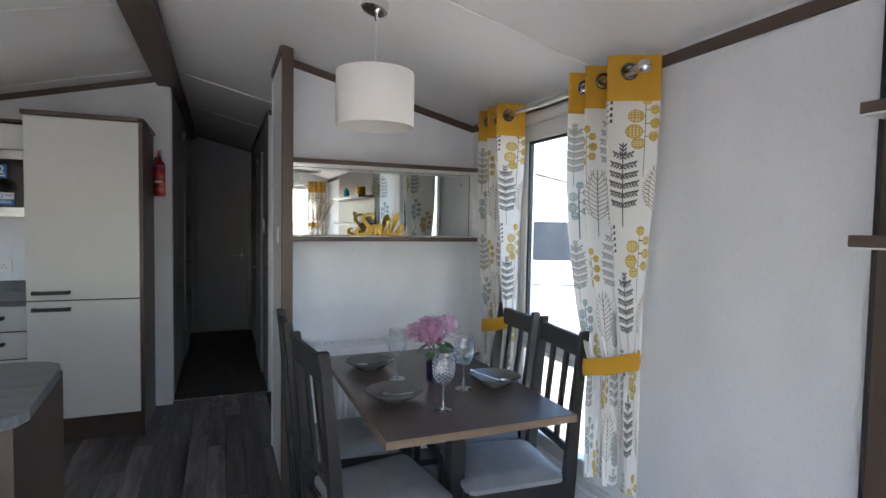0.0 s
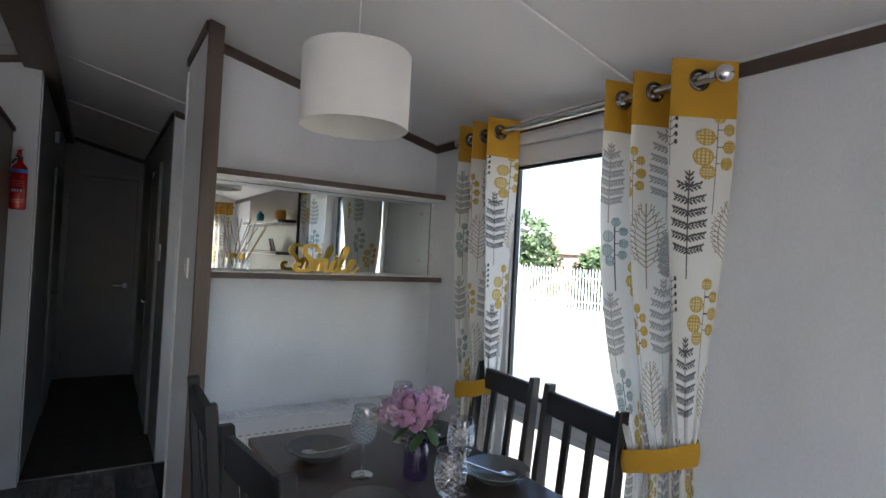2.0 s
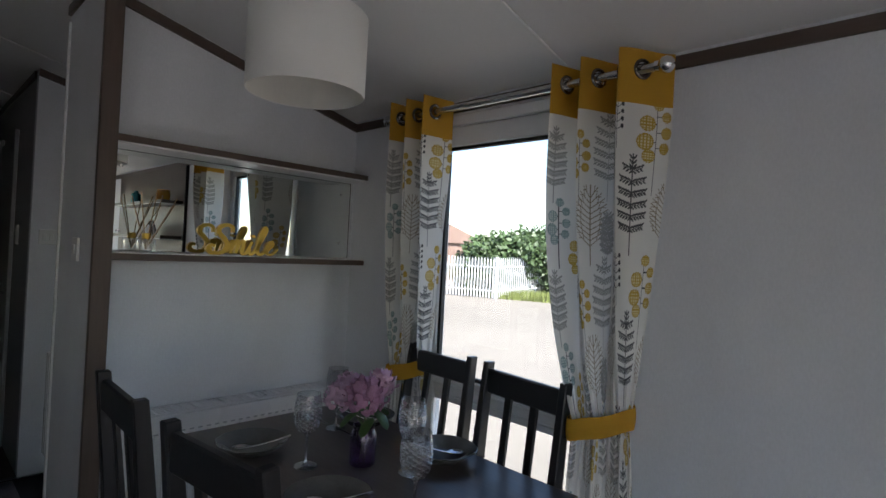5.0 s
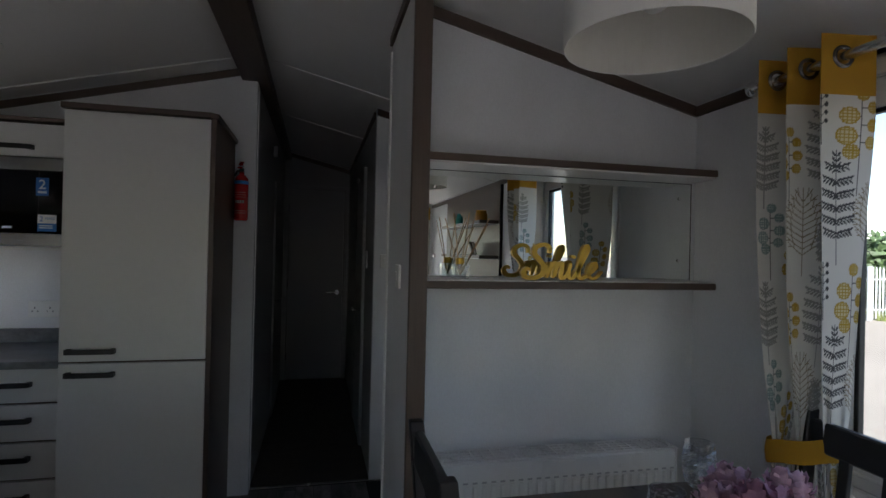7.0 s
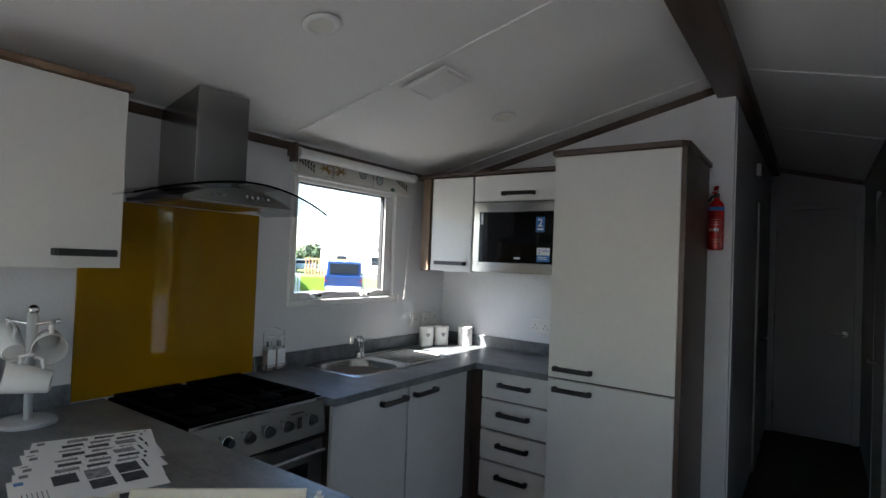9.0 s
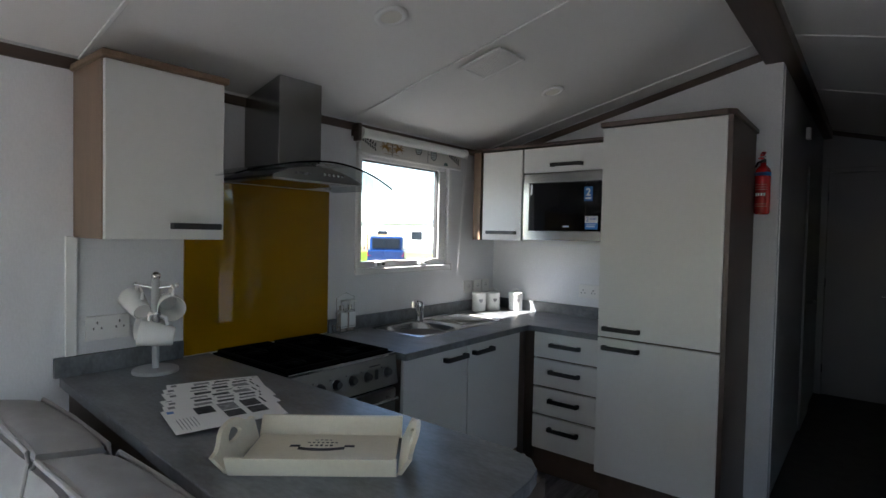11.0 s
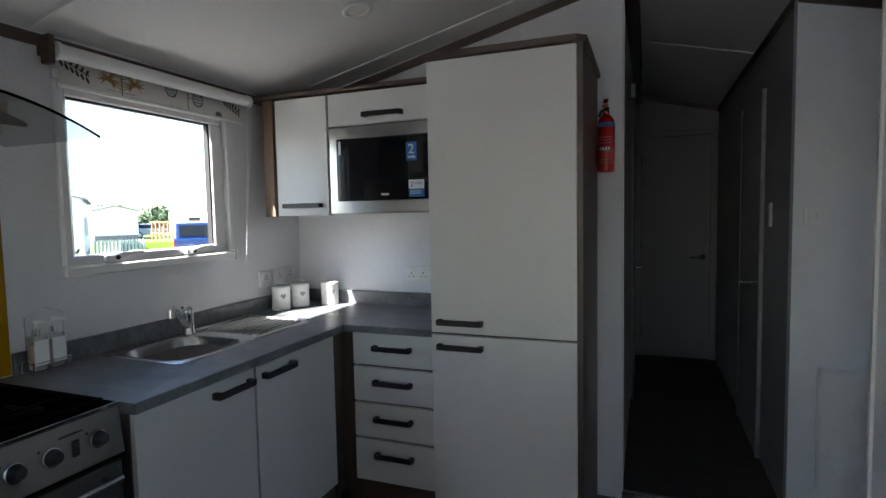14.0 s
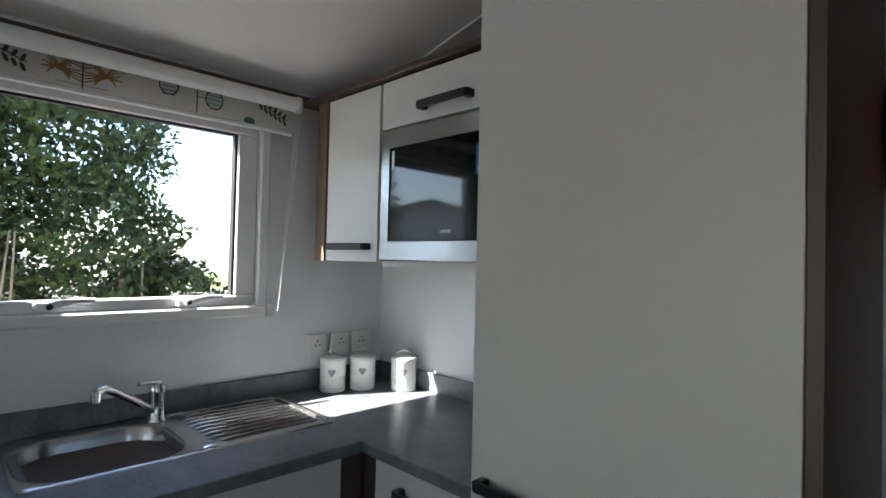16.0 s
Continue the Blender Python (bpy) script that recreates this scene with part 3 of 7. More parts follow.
# unseen side window, added so that western daylight brightens the east wall
w, f = window_frame("window_4", "x", XL, 0.06, WL, 0.05, "unseen white-framed lounge window added to light the east wall")
y0, y1, z0, z1 = WL
for n, p, q, s, t in (("bottom_rail", y0, y1, z0, z0 + 0.05), ("top_rail", y0, y1, z1 - 0.05, z1), ("side_rail", y0, y0 + 0.05, z0 + 0.05, z1 - 0.05), ("side_rail", y1 - 0.05, y1, z0 + 0.05, z1 - 0.05)):
    part(n, f(p, q, s, t, XL - 0.055, XL - 0.004, 0.005), frame_white, w)
pn = part("pane", f(y0 + 0.05, y1 - 0.05, z0 + 0.05, z1 - 0.05, XL - 0.033, XL - 0.027, 0), pane_glass, w)
pn.visible_shadow = False

w, f = window_frame("window_3", "y", Y0, 0.06, WF, 0.05, "wide white-framed front window of the lounge")
x0, x1, z0, z1 = WF
for n, p, q, s, t in (("bottom_rail", x0, x1, z0, z0 + 0.06), ("top_rail", x0, x1, z1 - 0.06, z1), ("side_rail", x0, x0 + 0.05, z0 + 0.06, z1 - 0.06),
                      ("side_rail", x1 - 0.05, x1, z0 + 0.06, z1 - 0.06), ("mullion", -0.62, -0.56, z0 + 0.06, z1 - 0.06), ("mullion", 0.42, 0.48, z0 + 0.06, z1 - 0.06)):
    part(n, f(p, q, s, t, Y0 - 0.055, Y0 - 0.004, 0.005), frame_white, w)
# unseen panel, added to keep the front window's light out of the hallway
part("blank_panel", f(-0.56, 0.42, z0 + 0.06, z1 - 0.06, Y0 - 0.050, Y0 - 0.008, 0.003), wall_white, w, "unseen pale panel added to hold back the front light")
for p, q in ((x0 + 0.05, -0.62), (0.48, x1 - 0.05)):
    pn = part("pane", f(p, q, z0 + 0.06, z1 - 0.06, Y0 - 0.033, Y0 - 0.027, 0), pane_glass, w)
    pn.visible_shadow = False

# ---- dining corner ----
def print_canvas(nu, nv, du, dv):
    """The cloth's print, drawn on a grid: nu by nv dots of du by dv metres, from the lower left."""
    img = np.ones((nv, nu, 3)) * np.array((0.74, 0.725, 0.69))
    uu = (np.arange(nu) * du)[None, :]
    vv = (np.arange(nv) * dv)[:, None]

    def area(u0, v0, u1, v1):
        return slice(max(int(v0 / dv), 0), max(int(v1 / dv) + 1, 0)), slice(max(int(u0 / du), 0), max(int(u1 / du) + 1, 0))

    def line(a, b, w, c):
        r, k = area(min(a[0], b[0]) - w, min(a[1], b[1]) - w, max(a[0], b[0]) + w, max(a[1], b[1]) + w)
        pu, pv = uu[:, k], vv[r]
        d = (b[0] - a[0], b[1] - a[1])
        q = np.clip(((pu - a[0]) * d[0] + (pv - a[1]) * d[1]) / (d[0] ** 2 + d[1] ** 2 + 1e-9), 0, 1)
        m = (pu - a[0] - q * d[0]) ** 2 + (pv - a[1] - q * d[1]) ** 2 < w * w
        img[r, k][m] = c

    def oval(at, ru, rv, c, ring=None, tilt=0.0):
        r, k = area(at[0] - ru - rv, at[1] - rv - ru, at[0] + ru + rv, at[1] + rv + ru)
        pu, pv = uu[:, k] - at[0], vv[r] - at[1]
        cu, cv = pu * math.cos(tilt) + pv * math.sin(tilt), -pu * math.sin(tilt) + pv * math.cos(tilt)
        e = (cu / ru) ** 2 + (cv / rv) ** 2
        img[r, k][e < 1] = c
        if ring is not None:
            img[r, k][(e < 1) & (e > 0.72)] = ring

    return img, line, oval


DARK, TAUPE, MUST, TEAL, LIGHT = (0.055, 0.055, 0.06), (0.27, 0.22, 0.15), (0.46, 0.30, 0.035), (0.24, 0.32, 0.31), (0.74, 0.70, 0.58)


def motif_fern(line, oval, u, v):
    line((u, v), (u, v + 0.265), 0.0018, DARK)
    for i, reach in enumerate((0.062, 0.066, 0.068, 0.056, 0.044)):
        h = v + 0.045 + 0.038 * i
        for sd in (-1, 1):
            line((u, h), (u + sd * reach, h + 0.010), 0.0011, DARK)
            for k in range(5):
                x = u + sd * reach * (0.26 + 0.185 * k)
                y = h + 0.010 * (0.26 + 0.185 * k)
                oval((x, y + 0.0062), 0.0027, 0.0072, DARK, tilt=-sd * 0.9)
                oval((x, y - 0.0062), 0.0027, 0.0072, DARK, tilt=sd * 0.9)
    for k in range(4):
        for sd in (-1, 1):
            oval((u + sd * (0.013 - 0.002 * k), v + 0.226 + 0.014 * k), 0.0027, 0.0085, DARK, tilt=-sd * 0.6)


def motif_discs(line, oval, u, v, c, s=1.0):
    line((u, v), (u, v + 0.20 * s), 0.0016, DARK)
    for i in range(4):
        h = v + (0.075 + 0.038 * i) * s
        for sd in (-1, 1):
            x, r = u + sd * (0.028 if i < 3 else 0.006) * s, (0.0175 if sd < 0 else 0.0145) * s
            y = h + (0.012 if sd > 0 else 0) * s
            line((u, y), (x, y), 0.0013, DARK)
            oval((x, y), r, r * 1.05, LIGHT, c)
            for k in (-0.4, 0.0, 0.4):
                line((x + k * r, y - 0.75 * r), (x + k * r, y + 0.75 * r), 0.0013, c)
                line((x - 0.75 * r, y + k * r), (x + 0.75 * r, y + k * r), 0.0013, c)


def motif_twigs(line, oval, u, v, s=1.0):
    line((u, v), (u, v + 0.21 * s), 0.0020, TAUPE)
    for i in range(10):
        h = v + (0.05 + 0.014 * i) * s
        reach = 0.055 * s * math.sin(math.pi * (0.25 + 0.07 * i))
        for sd in (-1, 1):
            e = (u + sd * reach, h + 0.030 * s)
            line((u, h), e, 0.0014, TAUPE)
            line((u + sd * reach * 0.5, h + 0.015 * s), (u + sd * reach * 0.62, h + 0.034 * s), 0.0012, TAUPE)
            line((u + sd * reach * 0.7, h + 0.021 * s), (u + sd * reach * 0.98, h + 0.020 * s), 0.0012, TAUPE)


def motif_berries(line, oval, u, v, s=1.0):
    line((u, v), (u, v + 0.15 * s), 0.0014, DARK)
    for i in range(5):
        for sd in (-1, 1):
            y = v + (0.06 + 0.021 * i) * s
            line((u, y - 0.010), (u + sd * 0.016 * s, y), 0.0011, DARK)
            oval((u + sd * 0.018 * s, y), 0.0055, 0.0065, DARK)


def draw_print(img, line, oval, width, height, shift=0.0):
    for col in range(-1, int(width / 0.36) + 2):
        for row in range(-1, int(height / 0.45) + 2):
            u, v = 0.36 * col + shift, height - 0.45 * row - 0.02
            motif_fern(line, oval, u + 0.06, v - 0.43)
            motif_discs(line, oval, u + 0.160, v - 0.24, MUST, 1.28)
            motif_twigs(line, oval, u + 0.245, v - 0.46, 1.05)
            motif_discs(line, oval, u + 0.310, v - 0.30, TEAL, 1.15)
            motif_twigs(line, oval, u + 0.335, v - 0.16, 0.8)
            motif_berries(line, oval, u + 0.045, v - 0.14)


def cloth(name, place, nu, nv, du, dv, parent, shift=0.0):
    """A printed cloth sheet; place(s, t) gives the world point at s across and t up, both 0 to 1."""
    img, line, oval = print_canvas(nu, nv, du, dv)
    draw_print(img, line, oval, nu * du, nv * dv, shift)
    o = ORIGIN[parent.name]
    co = [tuple(Vector(place(i / (nu - 1), j / (nv - 1))) - o) for j in range(nv) for i in range(nu)]
    faces = [(j * nu + i, j * nu + i + 1, (j + 1) * nu + i + 1, (j + 1) * nu + i) for j in range(nv - 1) for i in range(nu - 1)]
    me = bpy.data.meshes.new(name)
    me.from_pydata(co, [], faces)
    at = me.color_attributes.new("print", "FLOAT_COLOR", "POINT")
    rgba = np.ones((nv * nu, 4), dtype=np.float32)
    rgba[:, :3] = img.reshape(-1, 3)
    at.data.foreach_set("color", rgba.ravel())
    me.materials.append(print_cloth)
    me.polygons.foreach_set("use_smooth", [True] * len(me.polygons))
    ob = new(name, me)
    ob.parent = parent
    ORIGIN[ob.name] = o
    return ob


def fern(line, oval, u, top, h, c):
    """A stem with six pairs of leafy branches; top is the height of its tip."""
    line((u, top), (u, top - h), 0.0016, c)
    for i in range(6):
        y0_ = top - h * (0.17 + 0.115 * i)
        reach = h * (0.10, 0.135, 0.15, 0.16, 0.16, 0.145)[i]
        for sd in (-1, 1):
            line((u, y0_), (u + sd * reach, y0_ + 0.012), 0.0012, c)
            n_ = 3 + (i > 0) + (i > 1)
            for k in range(n_):
                q = (k + 0.8) / (n_ - 0.1)
                x_, y_ = u + sd * reach * q, y0_ + 0.012 * q
                oval((x_, y_ + 0.0062), 0.0031, 0.0078, c, tilt=-sd * 0.95)
                oval((x_ - sd * 0.002, y_ - 0.0058), 0.0029, 0.0072, c, tilt=sd * 0.95)
    for k in range(3):
        for sd in (-1, 1):
            oval((u + sd * 0.0065, top - 0.008 - 0.013 * k), 0.0030, 0.0080, c, tilt=-sd * 0.6)


def disc_tree(line, oval, u, top, s, c):
    """A stem with round hatched fruits, small on one side and large on the other."""
    line((u, top), (u, top - 0.27 * s), 0.0015, DARK)
    for du_, dv_, r_ in ((0.004, 0.010, 0.017), (0.031, 0.044, 0.016), (0.033, 0.090, 0.018), (0.029, 0.134, 0.017), (-0.027, 0.066, 0.023), (-0.032, 0.118, 0.025), (-0.020, 0.158, 0.020)):
        x_, y_, r_ = u + du_ * s, top - dv_ * s, r_ * s
        line((u, y_), (x_, y_), 0.0013, DARK)
        oval((x_, y_), r_, r_ * 0.95, (0.72, 0.62, 0.36) if c is MUST else (0.66, 0.69, 0.66), c)
        for k in (-0.6, -0.2, 0.2, 0.6):
            w_ = r_ * math.sqrt(1 - k * k) * 0.95
            line((x_ + k * r_, y_ - w_), (x_ + k * r_, y_ + w_), 0.0015, c)
            line((x_ - w_, y_ + k * r_ * 0.95), (x_ + w_, y_ + k * r_ * 0.95), 0.0015, c)


GREY = (0.32, 0.315, 0.30)


def curtain(label, top, tie, foot, z_top, z_head, z_tie, z_bot, group, step):
    """An eyelet curtain in five flat panels, tied back. top, tie and foot are the six folds' places in plan."""
    mid = [sum(p[i] for p in top) / 6 for i in (0, 1)]
    c = thing("curtain", (*mid, z_bot), label, "curtain", group)
    plans = [np.array(p, dtype=float) for p in (top, tie, foot)]
    seg = np.hypot(*np.diff(plans[0], axis=0).T)
    edge = np.concatenate(([0], np.cumsum(seg)))
    span = edge[-1]

    def along(plan, u):
        k = np.clip(np.searchsorted(edge, u, side="right") - 1, 0, 4)
        q = (u - edge[k]) / seg[k]
        soft = 0.45 * q + 0.55 * (0.5 - 0.5 * np.cos(np.pi * q))
        p, r = plan[k], plan[k + 1]
        return np.stack([p[:, 0] + (r - p)[:, 0] * soft, p[:, 1] + (r - p)[:, 1] * q], 1)

    def shape(u, z):
        """World points for cloth stations u (across) at heights z: an array of len(z) by len(u) by 3."""
        a, b_, f_ = (along(p, u)[None] for p in plans)
        w = (u / span)[None, :, None]
        zz = z[:, None, None]
        k = np.clip((zz - z_tie) / (z_head - 0.06 - z_tie), 0, 1)
        e = (1 - w) * (1 - (1 - k) ** 2.6) + w * k ** 0.72
        kf = np.clip((z_tie - zz) / (z_tie - z_bot), 0, 1)
        p = np.where(zz >= z_tie, b_ + (a - b_) * e, b_ + (f_ - b_) * (1 - (1 - kf) ** 1.6))
        near = np.exp(-((zz - z_tie) / 0.22) ** 2)
        uu = u[None, :, None]
        gather = 0.0055 * np.sin(uu * 95 + 3 * np.sin(zz * 5)) * near + 0.0030 * np.sin(uu * 38 + zz * 9) * (1 - e * 0.7)
        hang = 0.0035 * np.sin(zz * 6.5 + uu * 21) * np.clip((z_head - zz) * 4, 0, 1)
        x = p[..., :1] + gather + hang
        y = p[..., 1:] + 0.5 * gather
        return np.concatenate([x, y, np.broadcast_to(zz, x.shape)], 2)

    def sheet(name, u, z, keep=None, rgb=None, material=None, parent=None, label_=""):
        pts = (shape(u, z) - np.array(ORIGIN[c.name])).reshape(-1, 3)
        n_u, n_v = len(u), len(z)
        ids = np.arange(n_u * n_v).reshape(n_v, n_u)
        q = np.stack([ids[:-1, :-1], ids[:-1, 1:], ids[1:, 1:], ids[1:, :-1]], -1).reshape(-1, 4)
        if keep is not None:
            q = q[keep.reshape(-1)[q].all(1)]
        me = bpy.data.meshes.new(name)
        me.from_pydata(pts.tolist(), [], q.tolist())
        if rgb is not None:
            at = me.color_attributes.new("print", "FLOAT_COLOR", "POINT")
            rgba = np.ones((n_u * n_v, 4), dtype=np.float32)
            rgba[:, :3] = rgb.reshape(-1, 3)
            at.data.foreach_set("color", rgba.ravel())
        me.materials.append(material)
        me.polygons.foreach_set("use_smooth", [True] * len(me.polygons))
        ob = new(name, me)
        ob.parent = parent or c
        ORIGIN[ob.name] = ORIGIN[c.name]
        return tagged(ob, label_)

    # the printed panel
    nu, nv = int(span / step), int((z_head - z_bot) / (step * 1.15))
    img, line, oval = print_canvas(nu, nv, span / nu, (z_head - z_bot) / nv)
    high = z_head - z_bot
    f1, f2, f3 = edge[0], edge[2], edge[4]
    w3 = seg[4] / 0.175
    for row in range(5):
        t = high - 0.45 * row
        motif_twigs(line, oval, f1 + 0.22, t - 0.30, 1.1)
        fern(line, oval, f1 + 0.24, t - 0.30, 0.24, GREY)
        motif_twigs(line, oval, f2 + seg[2] + 0.06, t - 0.42, 1.2)
        fern(line, oval, f2 + seg[2] + 0.10, t - 0.02, 0.26, GREY)
        fern(line, oval, f1 + 0.035, t - 0.04, 0.24, GREY)
        disc_tree(line, oval, f1 + 0.055, t - 0.27, 0.8, TEAL)
        disc_tree(line, oval, f1 + 0.135, t - 0.36, 0.8, MUST)
        fern(line, oval, f2 + 0.110, t + 0.01, 0.28, GREY)
        disc_tree(line, oval, f2 + 0.012, t - 0.07, 0.8, MUST)
        motif_twigs(line, oval, f2 + 0.055, t - 0.47, 1.15)
        fern(line, oval, f2 + 0.120, t - 0.30, 0.17, GREY)
        motif_twigs(line, oval, f3 + 0.176 * w3, t - 0.43, 1.0)
        motif_berries(line, oval, f3 + 0.004, t - 0.13)
        disc_tree(line, oval, f3 + 0.122 * w3, t + 0.012, 1.0, MUST)
        fern(line, oval, f3 + 0.060 * w3, t - 0.145, 0.29, (0.075, 0.075, 0.08))
    sheet("printed_panel", np.linspace(0, span, nu), np.linspace(z_bot, z_head, nv), rgb=img, material=print_cloth)
    # the header band with round holes for the rod
    z_rod = 1.946
    uh, zh = np.linspace(0, span, 300), np.linspace(z_head, z_top, 46)
    keep = np.ones((46, 300), dtype=bool)
    fine_u = np.linspace(0, span, 2000)
    cross = along(plans[0], fine_u)[:, 0] - 1.344
    holes = [float(fine_u[k]) for k in range(1999) if cross[k] * cross[k + 1] < 0]
    for u_ in holes:
        keep &= ((uh[None] - u_) ** 2 + (zh[:, None] - z_rod) ** 2) > 0.0205 ** 2
    head = sheet("header_band", uh, zh, keep, None, mustard, c, "mustard cloth header band")
    for u_ in holes:
        p0, p1, p2 = (Vector(shape(np.array([u_ + d_]), np.array([z_rod]))[0, 0]) for d_ in (-0.01, 0, 0.01))
        d_ = (p2 - p0).normalized()
        r = lathe([(0.0195, 0.0), (0.021, 0.0035), (0.025, 0.0050), (0.029, 0.0030), (0.0305, 0.0), (0.029, -0.0030), (0.025, -0.0050), (0.021, -0.0035), (0.0195, 0.0)], sides=28)
        r.transform(Matrix.Translation(p1) @ Vector((-d_.y, d_.x, 0)).to_track_quat("Z", "Y").to_matrix().to_4x4())
        part("eyelet", r, eyelet_metal, head, "dark metal eyelet ring", True)
    # the tie band round the gather, lower at the window side
    a, b_ = Vector((*tie[0], 0)), Vector((*tie[5], 0))
    m_, way = (a + b_) / 2, (b_ - a).normalized()
    side = Vector((-way.y, way.x, 0))
    ra, rb = (b_ - a).length / 2 + 0.016, 0.040
    bm_ = bmesh.new()
    rings = []
    for j in range(7):
        h = -0.033 + 0.066 * j / 6
        puff = 0.004 * math.sin(math.pi * j / 6)
        ring = []
        for i in range(48):
            g = 2 * math.pi * i / 48
            p = m_ + way * (ra + puff) * math.cos(g) + side * (rb + puff) * math.sin(g)
            ring.append(bm_.verts.new((p.x, p.y, z_tie + h + 0.024 * math.cos(g) + 0.002 * math.sin(5 * g))))
        rings.append(ring)
    for p, q in zip(rings, rings[1:]):
        for i in range(48):
            bm_.faces.new((p[i], p[(i + 1) % 48], q[(i + 1) % 48], q[i]))
    part("tieback", bm_, mustard, c, "mustard cloth tieback", True)
    return c


def folded(a, b_, depth):
    """Six plan points from a to b, pushed to and fro across the line between them."""
    a, b_ = Vector(a), Vector(b_)
    n_ = Vector((-(b_ - a).y, (b_ - a).x)).normalized() * depth
    return [tuple(a + (b_ - a) * (k / 5) + n_ * (0 if k in (0, 5) else 1 if k % 2 else -1)) for k in range(6)]


GC = "curtains at the dining window"
curtain("printed cotton curtain with mustard header, tied back beside the bare wall",
        [(1.285, 1.793), (1.420, 1.745), (1.285, 1.692), (1.420, 1.625), (1.283, 1.568), (1.430, 1.468)],
        folded((1.325, 1.680), (1.440, 1.556), 0.016), folded((1.345, 1.708), (1.432, 1.520), 0.022), 2.002, 1.846, 0.905, 0.440, GC, 0.0020)
curtain("printed cotton curtain with mustard header, tied back in the corner",
        [(1.287, 2.577), (1.490, 2.548), (1.285, 2.480), (1.475, 2.436), (1.285, 2.378), (1.432, 2.352)],
        folded((1.335, 2.552), (1.430, 2.425), 0.016), folded((1.345, 2.570), (1.430, 2.405), 0.022), 2.004, 1.848, 0.900, 0.440, GC, 0.0024)
c = thing("curtain_rod", (1.352, 2.0, 1.946), "brushed metal curtain rod with ball ends above the dining window", "curtain rod")
part("pole", rod((1.344, 1.476, 1.946), (1.344, 2.640, 1.946), 0.0125, sides=20), steel, c, smooth=True)
for y, w_ in ((1.458, 1), (2.656, -1)):
    b = ball((1.344, y, 1.946), 0.024)
    rod((1.344, y + w_ * 0.014, 1.946), (1.344, y + w_ * 0.030, 1.946), 0.016, bm=b)
    part("finial", b, chrome, c, "polished ball finial", True)
for y in (1.657, 2.510):
    b = rod((1.344, y, 1.932), (1.518, y, 1.932), 0.006)
    rod((1.510, y, 1.932), (1.5195, y, 1.932), 0.020, bm=b)
    part("bracket", b, steel, c)

# mirror niche
c = thing("mirror_shelf_unit", (0.93, 3.0, 1.305), "wall mirror between two brown wooden shelves", "mirror")
part("shelf", box((0.392, 2.952, 1.722), (1.477, YM, 1.746), 0.002), brown_x, c)
part("shelf", box((0.392, 2.952, 1.306), (1.477, YM, 1.330), 0.002), brown_x, c)
part("edging", box((0.392, 2.962, 1.716), (1.477, YM, 1.722)), white_plastic, c, "pale underside of the upper shelf")
part("edging", box((0.392, 2.962, 1.330), (1.477, YM, 1.3335)), white_plastic, c, "pale top face of the lower shelf")
mir = part("mirror", box((0.394, 3.119, 1.335), (1.492, 3.125, 1.716), 0.0015), mirror_mat, c, "large frameless mirror")
part("bevel_edge", box((1.4921, 3.1185, 1.335), (1.4945, 3.1255, 1.716)), black_rubber, mir, "dark mirror edge")
part("bevel_edge", box((0.394, 3.1185, 1.7135), (1.4920, 3.1188, 1.7155)), black_rubber, mir, "dark mirror edge")
for x in (1.44, 0.45):
    for z in (1.41, 1.655):
        part("mirror_clip", lathe([(0, 0.004), (0.006, 0.003), (0.007, 0)], (x, 3.118, z), 14, turn=Matrix.Rotation(radians(90), 4, "X")), chrome, mir, "chrome mirror screw", True)
# the word sign
sg = thing("word_sign", (0.875, 3.02, 1.3335), "gold script word sign standing on the mirror shelf", "decoration")
STROKES = (
    (0.0075, ((0.088, 0.094), (0.083, 0.116), (0.058, 0.124), (0.032, 0.112), (0.031, 0.090), (0.052, 0.070), (0.069, 0.046), (0.062, 0.018), (0.038, 0.007), (0.008, 0.010), (-0.004, 0.026), (0.006, 0.040), (0.020, 0.034))),
    (0.0062, ((0.070, 0.012), (0.082, 0.040), (0.090, 0.060), (0.090, 0.034), (0.086, 0.008))),
    (0.0062, ((0.087, 0.016), (0.100, 0.054), (0.113, 0.060), (0.115, 0.036), (0.110, 0.008))),
    (0.0062, ((0.111, 0.016), (0.124, 0.054), (0.137, 0.060), (0.138, 0.034), (0.138, 0.012), (0.148, 0.007), (0.160, 0.022), (0.172, 0.058))),
    (0.0062, ((0.173, 0.060), (0.168, 0.030), (0.170, 0.010), (0.182, 0.007), (0.198, 0.030), (0.220, 0.076), (0.232, 0.108), (0.226, 0.123), (0.214, 0.106), (0.205, 0.056), (0.205, 0.018), (0.216, 0.007), (0.232, 0.014), (0.254, 0.030),
              (0.270, 0.050), (0.262, 0.062), (0.248, 0.050), (0.244, 0.026), (0.256, 0.008), (0.276, 0.010), (0.298, 0.032))),
    (0.0068, ((0.176, 0.078), (0.180, 0.088))),
)


